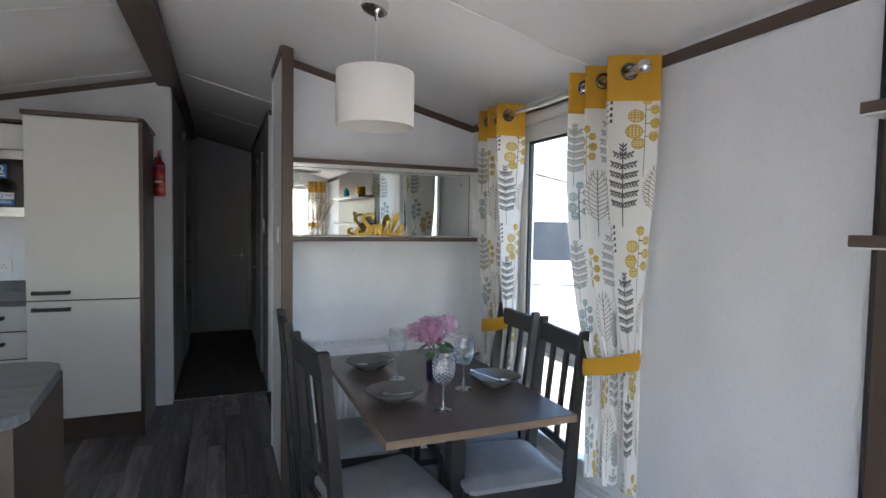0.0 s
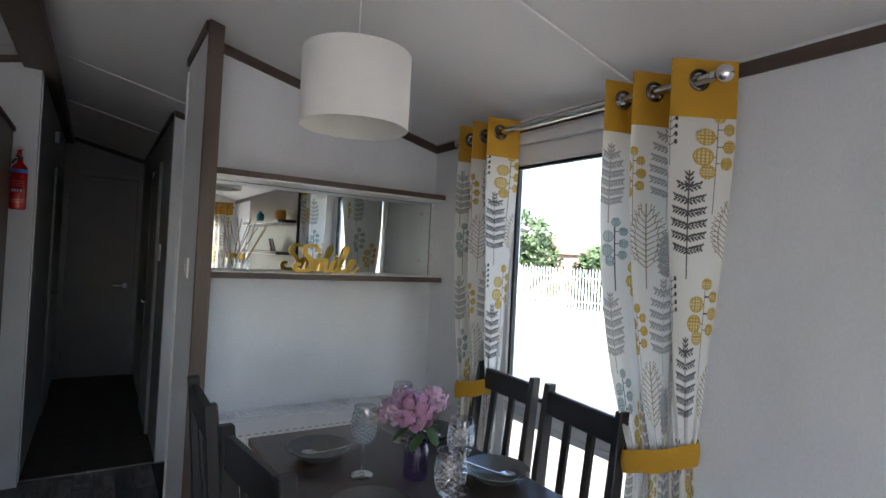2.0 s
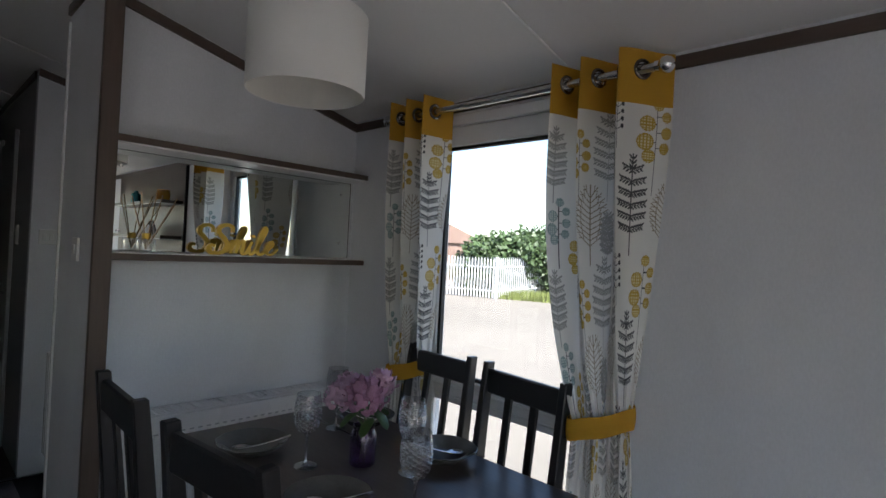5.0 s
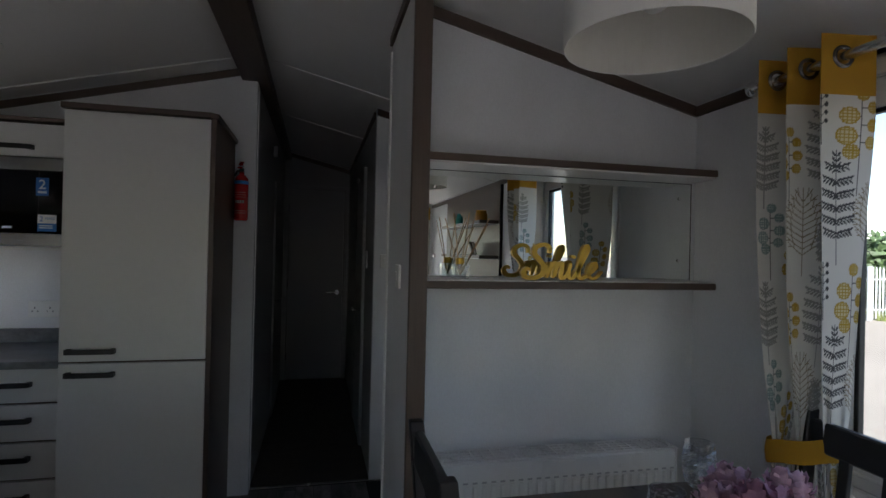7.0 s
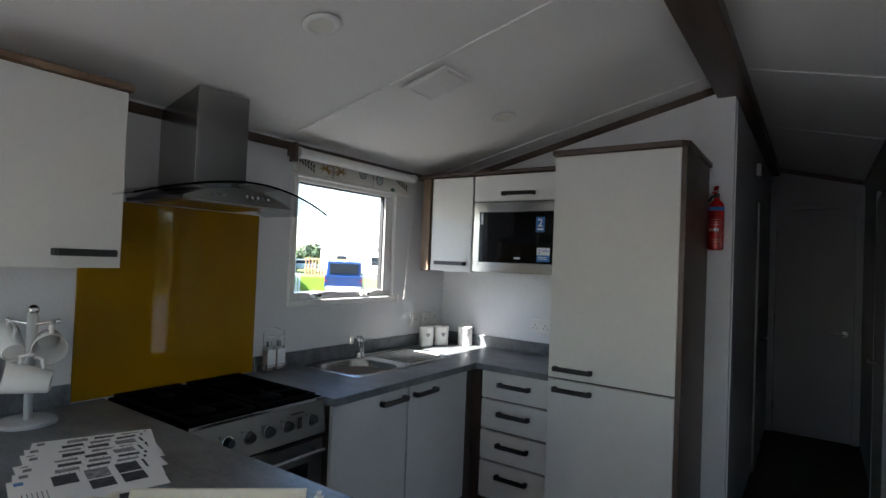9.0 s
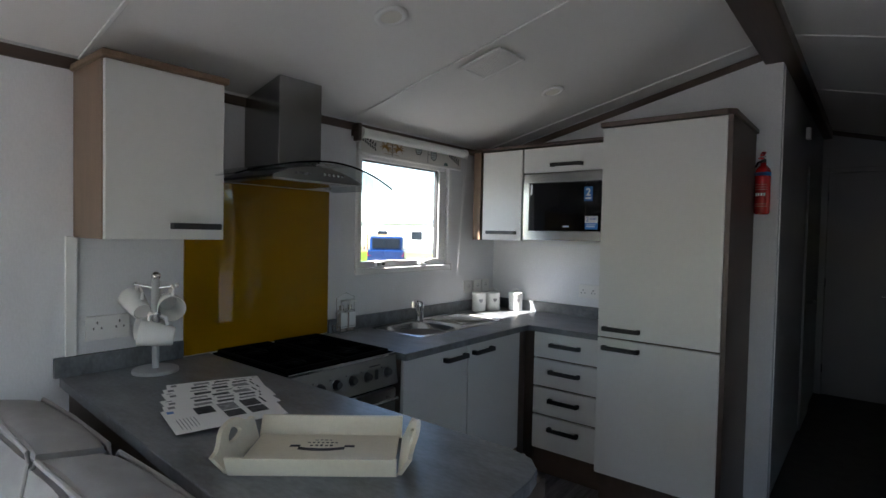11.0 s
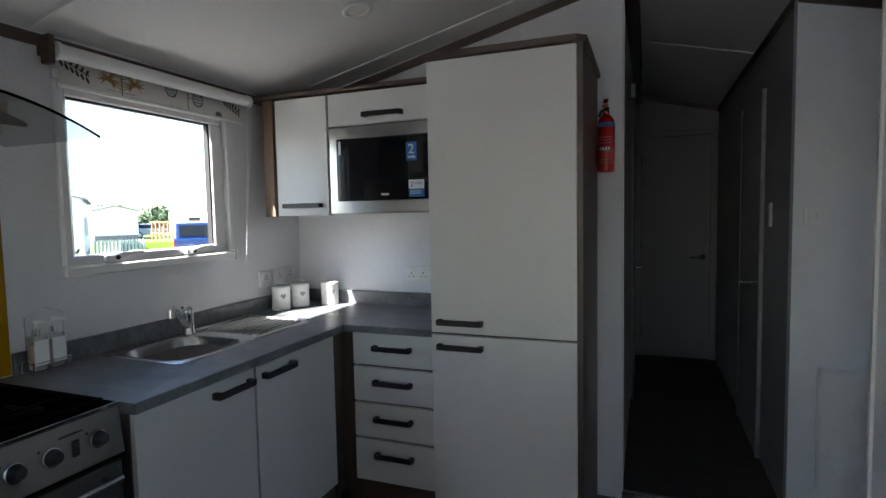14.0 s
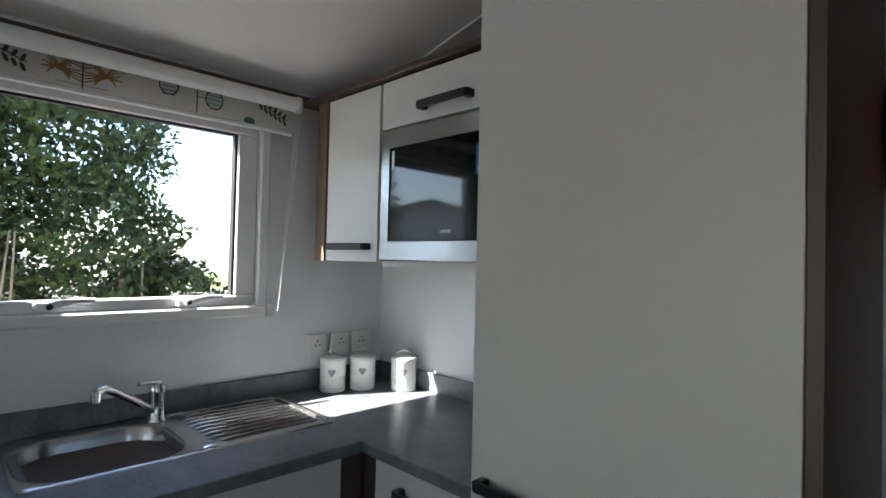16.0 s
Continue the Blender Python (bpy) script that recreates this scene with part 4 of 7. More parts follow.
def script_letters(at, strokes, depth):
    """Joined script letters cut from a thick board: each stroke is a ribbon of some width, at a world corner."""
    b = bmesh.new()
    for n_, (half, pts) in enumerate(strokes):
        p = [Vector(q) for q in pts]
        path = []
        for i in range(len(p) - 1):
            a0, a1, a2, a3 = p[max(i - 1, 0)], p[i], p[i + 1], p[min(i + 2, len(p) - 1)]
            for k in range(6):
                t = k / 6
                path.append(0.5 * (2 * a1 + (a2 - a0) * t + (2 * a0 - 5 * a1 + 4 * a2 - a3) * t * t + (3 * a1 - a0 - 3 * a2 + a3) * t ** 3))
        path.append(p[-1])
        rows = []
        y0_, y1_ = -depth / 2 - 0.0003 * n_, depth / 2 + 0.0003 * n_
        for i, q in enumerate(path):
            d = (path[min(i + 1, len(path) - 1)] - path[max(i - 1, 0)]).normalized()
            f = i / (len(path) - 1)
            w = half * (0.55 + 0.45 * min(1, 5 * f, 5 * (1 - f))) * (1.0 + 0.25 * abs(d.y))
            r, l = q + Vector((d.y, -d.x)) * w, q - Vector((d.y, -d.x)) * w
            rows.append([b.verts.new((at[0] + v.x + 0.10 * v.y, at[1] + y, at[2] + max(v.y, 0.0))) for v, y in ((r, y0_), (l, y0_), (l, y1_), (r, y1_))])
        for r0, r1 in zip(rows, rows[1:]):
            for i in range(4):
                b.faces.new((r0[i], r0[(i + 1) % 4], r1[(i + 1) % 4], r1[i]))
        b.faces.new(rows[0][::-1]); b.faces.new(rows[-1])
    bmesh.ops.recalc_face_normals(b, faces=b.faces[:])
    return b


part("letters", script_letters((0.747, 3.02, 1.3338), STROKES, 0.018), gold, sg)
# reed diffuser
rd = thing("reed_diffuser", (0.522, 3.03, 1.3335), "clear glass reed diffuser with a gold collar and wooden reeds", "diffuser")
part("bottle", box((0.494, 3.004, 1.3335), (0.550, 3.056, 1.385), 0.008, segments=2), clear_glass, rd, "clear glass bottle", True)
part("collar", rod((0.522, 3.03, 1.385), (0.522, 3.03, 1.405), 0.015), gold, rd, "gold collar", True)
for i, (dx, dy, h) in enumerate(((0.10, 0.01, 0.12), (0.085, -0.05, 0.135), (0.06, 0.03, 0.15), (-0.03, -0.02, 0.15), (-0.05, 0.02, 0.135), (0.03, 0.0, 0.155))):
    part("reed", rod((0.522, 3.03, 1.345), (0.522 + dx, 3.03 + dy, 1.405 + h), 0.0018, sides=6), reed_wood, rd, "wooden reed")

# radiator on the mirror wall
r = thing("radiator", (0.92, 3.08, 0.15), "white enamelled panel radiator under the mirror", "radiator")
part("front_panel", box((0.455, 3.004, 0.16), (1.362, 3.016, 0.712), 0.004), white_metal, r)
b = box((-0.0095, -0.0045, -0.240), (0.0095, 0.0045, 0.240), 0.004)
rib_me = bpy.data.meshes.new("rib")
b.to_mesh(rib_me); b.free()
rib_me.materials.append(white_metal)
for i in range(27):
    o = new("rib", rib_me)
    o.parent = r
    o.location = Vector((0.4860 + 0.0330 * i, 3.0005, 0.400)) - ORIGIN[r.name]
    part("slot", box((0.4775 + 0.0330 * i, 3.0025, 0.6430), (0.4945 + 0.0330 * i, 3.0050, 0.6490)), grey_paint, r, "grey slot")
part("rear_panel", box((0.455, 3.088, 0.16), (1.362, 3.098, 0.712), 0.004), white_metal, r)
for x in (0.447, 1.356):
    part("side_cover", box((x, 2.999, 0.17), (x + 0.014, 3.102, 0.718), 0.003), white_metal, r)
b = box((0.455, 3.000, 0.716), (1.362, 3.010, 0.723))
box((0.455, 3.092, 0.716), (1.362, 3.102, 0.723), bm=b)
for y in (3.028, 3.050, 3.072):
    box((0.455, y - 0.003, 0.7165), (1.362, y + 0.003, 0.7225), bm=b)
for i in range(24):
    x = 0.470 + 0.0378 * i
    box((x, 3.010, 0.7170), (x + 0.006, 3.092, 0.7220), bm=b)
part("top_grille", b, white_metal, r)
part("air_vent", rod((0.4465, 3.05, 0.665), (0.4440, 3.05, 0.665), 0.007), chrome, r, "chrome bleed plug")
b = rod((0.437, 3.06, 0.18), (0.437, 3.06, 0.0), 0.008)
rod((0.437, 3.06, 0.18), (0.47, 3.06, 0.18), 0.010, bm=b)
part("pipe", b, chrome, r)
part("valve", lathe([(0.018, 0), (0.021, 0.01), (0.021, 0.05), (0.015, 0.06), (0, 0.06)], (0.437, 3.06, 0.19), 18), white_plastic, r, smooth=True)
part("bracket", box((0.6, 3.098, 0.3), (1.25, 3.128, 0.6)), white_metal, r)

# pendant lamp
LX, LY = 0.593, 2.072
p = thing("pendant_lamp", (LX, LY, 1.775), "white cotton drum pendant lampshade over the dining table", "lamp")
zc = roof_z(LX)
t = Matrix.Rotation(math.atan(0.246), 4, "Y")
part("ceiling_rose", lathe([(0, -0.040), (0.045, -0.040), (0.052, -0.034), (0.052, 0.0), (0, 0.0)], (LX, LY, zc), 32, turn=t), chrome, p, "chrome ceiling rose", True)
part("cord_grip", rod((LX, LY, zc - 0.035), (LX, LY, zc - 0.075), 0.008, 0.005), chrome, p)
part("cord", rod((LX, LY, zc - 0.07), (LX, LY, 1.93), 0.0018, sides=8), white_plastic, p)
part("shade", lathe([(0.1465, 1.782), (0.148, 1.780), (0.1495, 1.782), (0.1495, 1.984), (0.148, 1.986), (0.1465, 1.984)], (LX, LY, 0), 56), shade_fabric, p, "white cotton drum shade", True)
part("shade_lining", lathe([(0.1458, 1.783), (0.1458, 1.983)], (LX, LY, 0), 56), shade_lining, p)
b = rod((LX - 0.1455, LY, 1.975), (LX + 0.1455, LY, 1.975), 0.002, sides=6)
rod((LX, LY - 0.1455, 1.975), (LX, LY + 0.1455, 1.975), 0.002, sides=6, bm=b)
part("spider", b, white_plastic, p)
part("lampholder", rod((LX, LY, 1.99), (LX, LY, 1.915), 0.018), white_plastic, p, smooth=True)
part("bulb", lathe([(0.012, 0.05), (0.022, 0.03), (0.029, 0.0), (0.025, -0.018), (0.013, -0.028), (0, -0.030)], (LX, LY, 1.868), 20), white_plastic, p, "unlit white bulb", True)

# dining table
tb = thing("dining_table", (0.86, 2.12, 0), "dark walnut-effect rectangular dining table laid for four", "table")
part("tabletop", box((0.512, 1.590, 0.715), (1.212, 2.69, 0.7425), 0.0015), table_wood, tb)
for lo, hi in (((0.509, 1.587, 0.716), (1.215, 1.590, 0.7415)), ((0.509, 1.590, 0.716), (0.512, 2.69, 0.7415)), ((1.212, 1.590, 0.716), (1.215, 2.69, 0.7415))):
    part("edge_band", box(lo, hi), table_edge, tb, "lighter oak edge band")
for y in (1.85, 2.45):
    part("leg", box((0.83, y - 0.03, 0.04), (0.89, y + 0.03, 0.715), 0.004), black_metal, tb)
    part("foot", box((0.62, y - 0.035, 0.0), (1.10, y + 0.035, 0.04), 0.006), black_metal, tb)
    part("bearer", box((0.62, y - 0.03, 0.69), (1.10, y + 0.03, 0.715), 0.003), black_metal, tb)


# chairs: built facing +x with the back at x = 0
def dining_chair(label):
    c = thing("dining_chair", (0, 0, 0), label, "chair", "chairs round the table")
    pad = bmesh.new()
    rows = []
    for i in range(13):
        row = []
        for j in range(13):
            a, b2 = i / 12, j / 12
            w = 0.188 + 0.022 * a
            edge = min(a, 1 - a, b2, 1 - b2) * 12
            z = 0.452 + 0.020 * min(edge, 1.6) / 1.6 + 0.008 * math.sin(math.pi * a) * math.sin(math.pi * b2)
            rd2 = 0.02 if (i in (0, 12) and j in (0, 12)) else 0
            row.append(pad.verts.new((0.030 + (0.400 - rd2) * a + rd2 * 0.5, (w - rd2 * 0.5) * (2 * b2 - 1), z)))
        rows.append(row)
    for p_, q_ in zip(rows, rows[1:]):
        for j in range(12):
            pad.faces.new((p_[j], q_[j], q_[j + 1], p_[j + 1]))
    ext = bmesh.ops.extrude_face_region(pad, geom=pad.faces[:])
    bmesh.ops.translate(pad, vec=(0, 0, 0), verts=[])
    for v in [g for g in ext["geom"] if isinstance(g, bmesh.types.BMVert)]:
        v.co.z = 0.435
    bmesh.ops.recalc_face_normals(pad, faces=pad.faces[:])
    part("seat", pad, grey_fabric, c, "grey woven seat pad", True)
    for y, w2 in ((-0.172, 0), (0.172, 0)):
        pts = [(0.035, y, 0.0), (0.020, y, 0.25), (0.010, y, 0.44), (-0.008, y, 0.70), (-0.030, y, 0.92), (-0.040, y, 1.012)]
        b = bmesh.new()
        rings = []
        for (x, yy, z), wd in zip(pts, (0.015, 0.017, 0.019, 0.017, 0.015, 0.014)):
            rings.append([b.verts.new((x + dx * wd * 1.25, yy + dy * wd * 0.95, z)) for dx, dy in ((-1, -1), (1, -1), (1, 1), (-1, 1))])
        for p_, q_ in zip(rings, rings[1:]):
            for i in range(4):
                b.faces.new((p_[i], p_[(i + 1) % 4], q_[(i + 1) % 4], q_[i]))
        b.faces.new(rings[0][::-1]); b.faces.new(rings[-1])
        bmesh.ops.recalc_face_normals(b, faces=b.faces[:])
        bmesh.ops.bevel(b, geom=b.edges[:], offset=0.003, segments=1, affect="EDGES")
        part("rear_leg", b, chair_black, c)
    for y in (-0.188, 0.188):
        part("front_leg", box((0.395, y - 0.017, 0.0), (0.429, y + 0.017, 0.436), 0.003), chair_black, c)
    top = box((-0.046, -0.160, 0.906), (-0.022, 0.160, 0.990), 0.005)
    part("top_rail", top, chair_black, c)
    part("lower_rail", box((0.000, -0.160, 0.535), (0.020, 0.160, 0.567), 0.004), chair_black, c)
    for y in (-0.057, 0.057):
        b = prism([(0.000, 0.560), (0.014, 0.560), (-0.024, 0.912), (-0.038, 0.912)], y - 0.015, y + 0.015, bevel=0.002)
        part("slat", b, chair_black, c)
    part("seat_rail", box((0.395, -0.172, 0.370), (0.423, 0.172, 0.434), 0.003), chair_black, c)
    part("seat_rail", box((0.000, -0.155, 0.385), (0.022, 0.155, 0.434), 0.003), chair_black, c)
    for y in (-0.186, 0.186):
        part("side_rail", box((0.022, y - 0.011, 0.370), (0.397, y + 0.011, 0.434), 0.003, turn=pose(0, 0, 0, 0, 0, 2.0 if y > 0 else -2.0)), chair_black, c)
        part("stretcher", box((0.04, y - 0.009, 0.19), (0.397, y + 0.009, 0.218), 0.002), chair_black, c)
    part("stretcher", box((0.21, -0.18, 0.19), (0.228, 0.18, 0.216), 0.002), chair_black, c)
    return c


ch = dining_chair("charcoal wooden slat-back dining chair with a grey fabric seat")
ch.matrix_basis = pose(0.352, 1.862, 0, 0, 0, 7)
copy_thing(ch, pose(0.330, 2.390, 0, 0, 0, -1))
copy_thing(ch, pose(1.352, 2.318, 0, 0, 0, 178))
copy_thing(ch, pose(1.312, 1.886, 0, 0, 0, 173))


# tableware
def plate():
    c = thing("bowl", (0, 0, 0), "shallow grey stoneware pasta bowl on the table", "bowl", "place settings")
    part("dish", lathe([(0, 0.004), (0.050, 0.003), (0.054, 0.0), (0.060, 0.003), (0.085, 0.022), (0.107, 0.036), (0.110, 0.0385), (0.107, 0.040), (0.080, 0.027), (0.062, 0.013), (0.050, 0.009), (0, 0.008)], sides=44), plate_grey, c, "", True)
    return c


TT = 0.7425
pl = plate()
pl.matrix_basis = pose(0.672, 2.41, TT)
for x, y in ((0.648, 1.955), (1.105, 2.005), (1.115, 2.42)):
    copy_thing(pl, pose(x, y, TT))


def spoon():
    c = thing("spoon", (0, 0, 0), "polished steel spoon resting in a bowl", "spoon", "place settings")
    b = tube([(0.0, 0, 0.0), (0.03, 0, 0.006), (0.08, 0, 0.020), (0.125, 0, 0.034)], [0.0025, 0.0022, 0.0028, 0.0042], sides=8)
    part("handle", b, chrome, c, smooth=True)
    part("spoon_bowl", lathe([(0, -0.006), (0.012, -0.004), (0.018, 0.001), (0.0172, 0.0015), (0.011, -0.003), (0, -0.005)], (-0.022, 0, 0.0015), 20, turn=Matrix.Diagonal((1.45, 1, 1, 1))), chrome, c, smooth=True)
    return c


sp = spoon()
sp.matrix_basis = pose(0.66, 2.41, TT + 0.017, 0, 0, -35)
for x, y, a in ((0.640, 1.965, -50), (1.125, 2.0, 145), (1.115, 2.42, 120)):
    copy_thing(sp, pose(x, y, TT + 0.017, 0, 0, a))


def wine_glass():
    c = thing("wine_glass", (0, 0, 0), "clear dimpled wine glass on the dining table", "glass", "place settings")
    part("foot", lathe([(0, 0.004), (0.012, 0.004), (0.034, 0.002), (0.035, 0.0008), (0.034, 0.0), (0, 0.0)], sides=32), dimple_glass, c, smooth=True)
    part("stem", lathe([(0.010, 0.004), (0.0045, 0.012), (0.0038, 0.05), (0.0045, 0.085), (0.010, 0.098)], sides=16), dimple_glass, c, smooth=True)
    prof = [(0.010, 0.098), (0.024, 0.106), (0.034, 0.122), (0.039, 0.145), (0.0395, 0.170), (0.036, 0.200), (0.0345, 0.215)]
    b = bmesh.new()
    sides, levels = 40, 34
    rings = []
    for j in range(levels + 1):
        z = 0.098 + 0.117 * j / levels
        r = np.interp(z, [q[1] for q in prof], [q[0] for q in prof])
        row = []
        for i in range(sides):
            k = (1 if (i // 2 + j // 2) % 2 else -1) * 0.0017 * (1 if 2 < j < levels - 4 else 0)
            a = 2 * math.pi * i / sides
            row.append(b.verts.new(((r + k) * math.cos(a), (r + k) * math.sin(a), z)))
        rings.append(row)
    for p_, q_ in zip(rings, rings[1:]):
        for i in range(sides):
            b.faces.new((p_[i], p_[(i + 1) % sides], q_[(i + 1) % sides], q_[i]))
    part("bowl", b, dimple_glass, c, "dimpled glass bowl")
    part("rim", lathe([(0.0340, 0.215), (0.0350, 0.2155), (0.0358, 0.214), (0.0350, 0.2135)], sides=40), clear_glass, c, smooth=True)
    return c


wg = wine_glass()
wg.matrix_basis = pose(0.742, 2.215, TT)
for x, y, a in ((0.778, 1.783, 20), (0.953, 1.990, 50), (1.0, 2.44, 80)):
    copy_thing(wg, pose(x, y, TT, 0, 0, a))

# peonies in a vase
vs = thing("flower_vase", (0.885, 2.13, TT), "purple glass vase of pink peonies in the middle of the table", "vase")
part("vase", lathe([(0, 0.006), (0.032, 0.006), (0.036, 0.0), (0.039, 0.006), (0.040, 0.085), (0.036, 0.098), (0.031, 0.106), (0.034, 0.118), (0.0315, 0.118), (0.029, 0.106), (0.037, 0.085), (0.036, 0.012), (0, 0.012)], (0.885, 2.13, TT), 32), purple_glass, vs, "ribbed purple glass", True)


def peony(at, size, material):
    """A globe of cupped, ruffled petals in several layers."""
    b = bmesh.new()
    rnd = random.Random(int(at[0] * 1000 + at[2] * 77))
    at = Vector(at)
    for count, rad, spread in ((7, 0.42, 0.95), (12, 0.62, 1.25), (17, 0.82, 1.6), (22, 1.0, 2.1)):
        for k in range(count):
            h = 1 - (k + 0.5) / count * (1 - math.cos(spread))
            a_ = 2.39996 * k + rnd.uniform(0, 0.6)
            d_ = Vector((math.sqrt(max(1 - h * h, 0)) * math.cos(a_), math.sqrt(max(1 - h * h, 0)) * math.sin(a_), h))
            side = d_.cross(Vector((0.1, 0.2, 1))).normalized()
            up_ = side.cross(d_)
            g = []
            for i in range(6):
                row = []
                for j in range(6):
                    p_, q_ = i / 2.5 - 1, j / 2.5 - 1
                    r_ = math.hypot(p_, q_)
                    v_ = (d_ + side * p_ * 0.36 + up_ * q_ * 0.36).normalized()
                    flare = 1 + (0.20 if q_ > 0.3 else -0.10) * r_ + 0.06 * math.sin(5 * p_ + k) * r_ + rnd.uniform(-0.05, 0.05) * r_
                    row.append(b.verts.new(at + v_ * size * rad * flare))
                g.append(row)
            for i in range(5):
                for j in range(5):
                    if (i in (0, 4)) and (j in (0, 4)):
                        continue
                    b.faces.new((g[i][j], g[i + 1][j], g[i + 1][j + 1], g[i][j + 1]))
    for v in [v for v in b.verts if not v.link_faces]:
        b.verts.remove(v)
    return part("flower", b, material, vs, "pink artificial peony", True)


peony((0.838, 2.070, 0.955), 0.058, petal_pink)
peony((0.925, 2.110, 0.975), 0.045, petal_pale)
peony((0.865, 2.185, 0.955), 0.048, petal_pale)
peony((0.800, 2.140, 0.945), 0.044, petal_pale)
for (x, y, z), sw in (((0.845, 2.075, 0.945), 0.01), ((0.940, 2.120, 0.975), -0.01), ((0.865, 2.185, 0.955), 0.0), ((0.825, 2.15, 0.935), 0.01)):
    part("stalk", tube([(0.885 + sw, 2.13, TT + 0.015), (0.885, 2.13, TT + 0.11), (x, y, z)], 0.0022, sides=6), leaf_green, vs)
for k, (dx, dy, dz, a) in enumerate(((0.045, -0.03, 0.165, 20), (0.055, 0.01, 0.150, 80), (-0.035, -0.055, 0.135, 200), (0.015, -0.065, 0.150, 270), (-0.06, 0.0, 0.150, 170), (0.03, 0.05, 0.16, 60))):
    g = bmesh.new()
    bmesh.ops.create_uvsphere(g, u_segments=8, v_segments=6, radius=0.5)
    g.transform(Matrix.Diagonal((0.075, 0.036, 0.004, 1)))
    for v in g.verts:
        v.co.z -= 6 * v.co.x ** 2
    g.transform(Matrix.Translation((0.885 + dx, 2.13 + dy, TT + dz)) @ Matrix.Rotation(radians(a), 4, "Z") @ Matrix.Rotation(radians(35), 4, "Y"))
    part("leaf", g, leaf_green, vs, "", True)


# switches, sockets, sensors
def plate_on_wall(name, lo, hi, label, category, knobs=(), group=""):
    c = thing(name, [(a + b_) / 2 for a, b_ in zip(lo, hi)], label, category, group)
    part("face_plate", box(lo, hi, 0.003, segments=2), white_plastic, c)
    for kl, kh, mt in knobs:
        part("rocker" if mt is white_plastic else "slot", box(kl, kh, 0.001), mt, c)
    return c


plate_on_wall("light_switch", (0.329, 3.145, 1.29), (0.3385, 3.225, 1.375), "white light switch on the partition", "switch", [((0.325, 3.175, 1.315), (0.330, 3.197, 1.350), white_plastic)])
plate_on_wall("light_switch", (0.432, 4.589, 1.315), (0.518, 4.600, 1.40), "white double light switch by the entrance lobby", "switch",
              [((0.450, 4.584, 1.34), (0.468, 4.590, 1.375), white_plastic), ((0.482, 4.584, 1.34), (0.500, 4.590, 1.375), white_plastic)])
plate_on_wall("thermostat", (0.381, 5.00, 1.30), (0.394, 5.045, 1.42), "small white thermostat on the hallway wall", "thermostat")
plate_on_wall("smoke_sensor", (-0.304, 5.75, 2.16), (-0.275, 5.81, 2.24), "small white sensor high on the hallway wall", "sensor")
r2 = thing("lobby_radiator", (0.75, 4.56, 0.1), "white panel radiator edge inside the entrance lobby", "radiator")
part("front_panel", box((0.50, 4.535, 0.12), (1.30, 4.548, 0.70), 0.004), white_metal, r2)
part("rear_panel", box((0.50, 4.575, 0.12), (1.30, 4.598, 0.70), 0.004), white_metal, r2)

# ---- kitchen ----
def bar_handle(a, b, out, parent):
    """A square black bow handle from a to b; out is the unit vector away from the door."""
    a, b, out = Vector(a), Vector(b), Vector(out)
    d = (b - a).normalized()
    up = Vector((0, 0, 1))
    bm_ = bmesh.new()

    def bar(p, q, w, h):
        m = (p + q) / 2
        g = bmesh.new()
        ax = (q - p)
        s1 = up if abs(ax.normalized().z) < 0.9 else d
        s2 = ax.normalized().cross(s1)
        rot = Matrix((ax.normalized(), s1, s2)).transposed().to_4x4()
        bmesh.ops.create_cube(g, size=1, matrix=Matrix.Diagonal((ax.length, h, w, 1)))
        bmesh.ops.bevel(g, geom=g.edges[:], offset=0.0015, segments=1, affect="EDGES")
        g.transform(Matrix.Translation(m) @ rot)
        join(bm_, g)

    bar(a + out * 0.030 - d * 0.004, b + out * 0.030 + d * 0.004, 0.011, 0.022)
    bar(a, a + out * 0.032, 0.020, 0.022)
    bar(b, b + out * 0.032, 0.020, 0.022)
    return part("handle", bm_, black_metal, parent, "black square bar handle")


# tall fridge housing
c = thing("tall_fridge_unit", (-0.73, 4.22, 0), "tall white two-door fridge freezer cupboard with brown side panel", "cupboard")
part("body", box((-1.030, 3.948, 0.10), (-0.440, 4.525, 2.012)), brown_z, c)
part("side_panel", box((-0.440, 3.928, 0.0), (-0.418, 4.527, 2.014), 0.001), brown_z, c, "brown wood-effect side panel")
part("plinth", box((-1.030, 3.985, 0.0), (-0.440, 4.0, 0.155)), brown_x, c)
b = prism([(-1.046, 3.905), (-0.440, 3.905), (-0.405, 3.935), (-0.405, 4.527), (-1.046, 4.527)], 2.014, 2.040, "z", bevel=0.003)
part("cornice", b, brown_x, c, "brown wood-effect cornice")
dr = part("door", box((-1.036, 3.925, 0.906), (-0.441, 3.945, 2.011), 0.0015), cab_white, c)
bar_handle((-0.995, 3.925, 0.952), (-0.820, 3.925, 0.952), (0, -1, 0), dr)
dr = part("door", box((-1.036, 3.925, 0.167), (-0.441, 3.945, 0.896), 0.0015), cab_white, c)
bar_handle((-0.995, 3.925, 0.850), (-0.820, 3.925, 0.850), (0, -1, 0), dr)

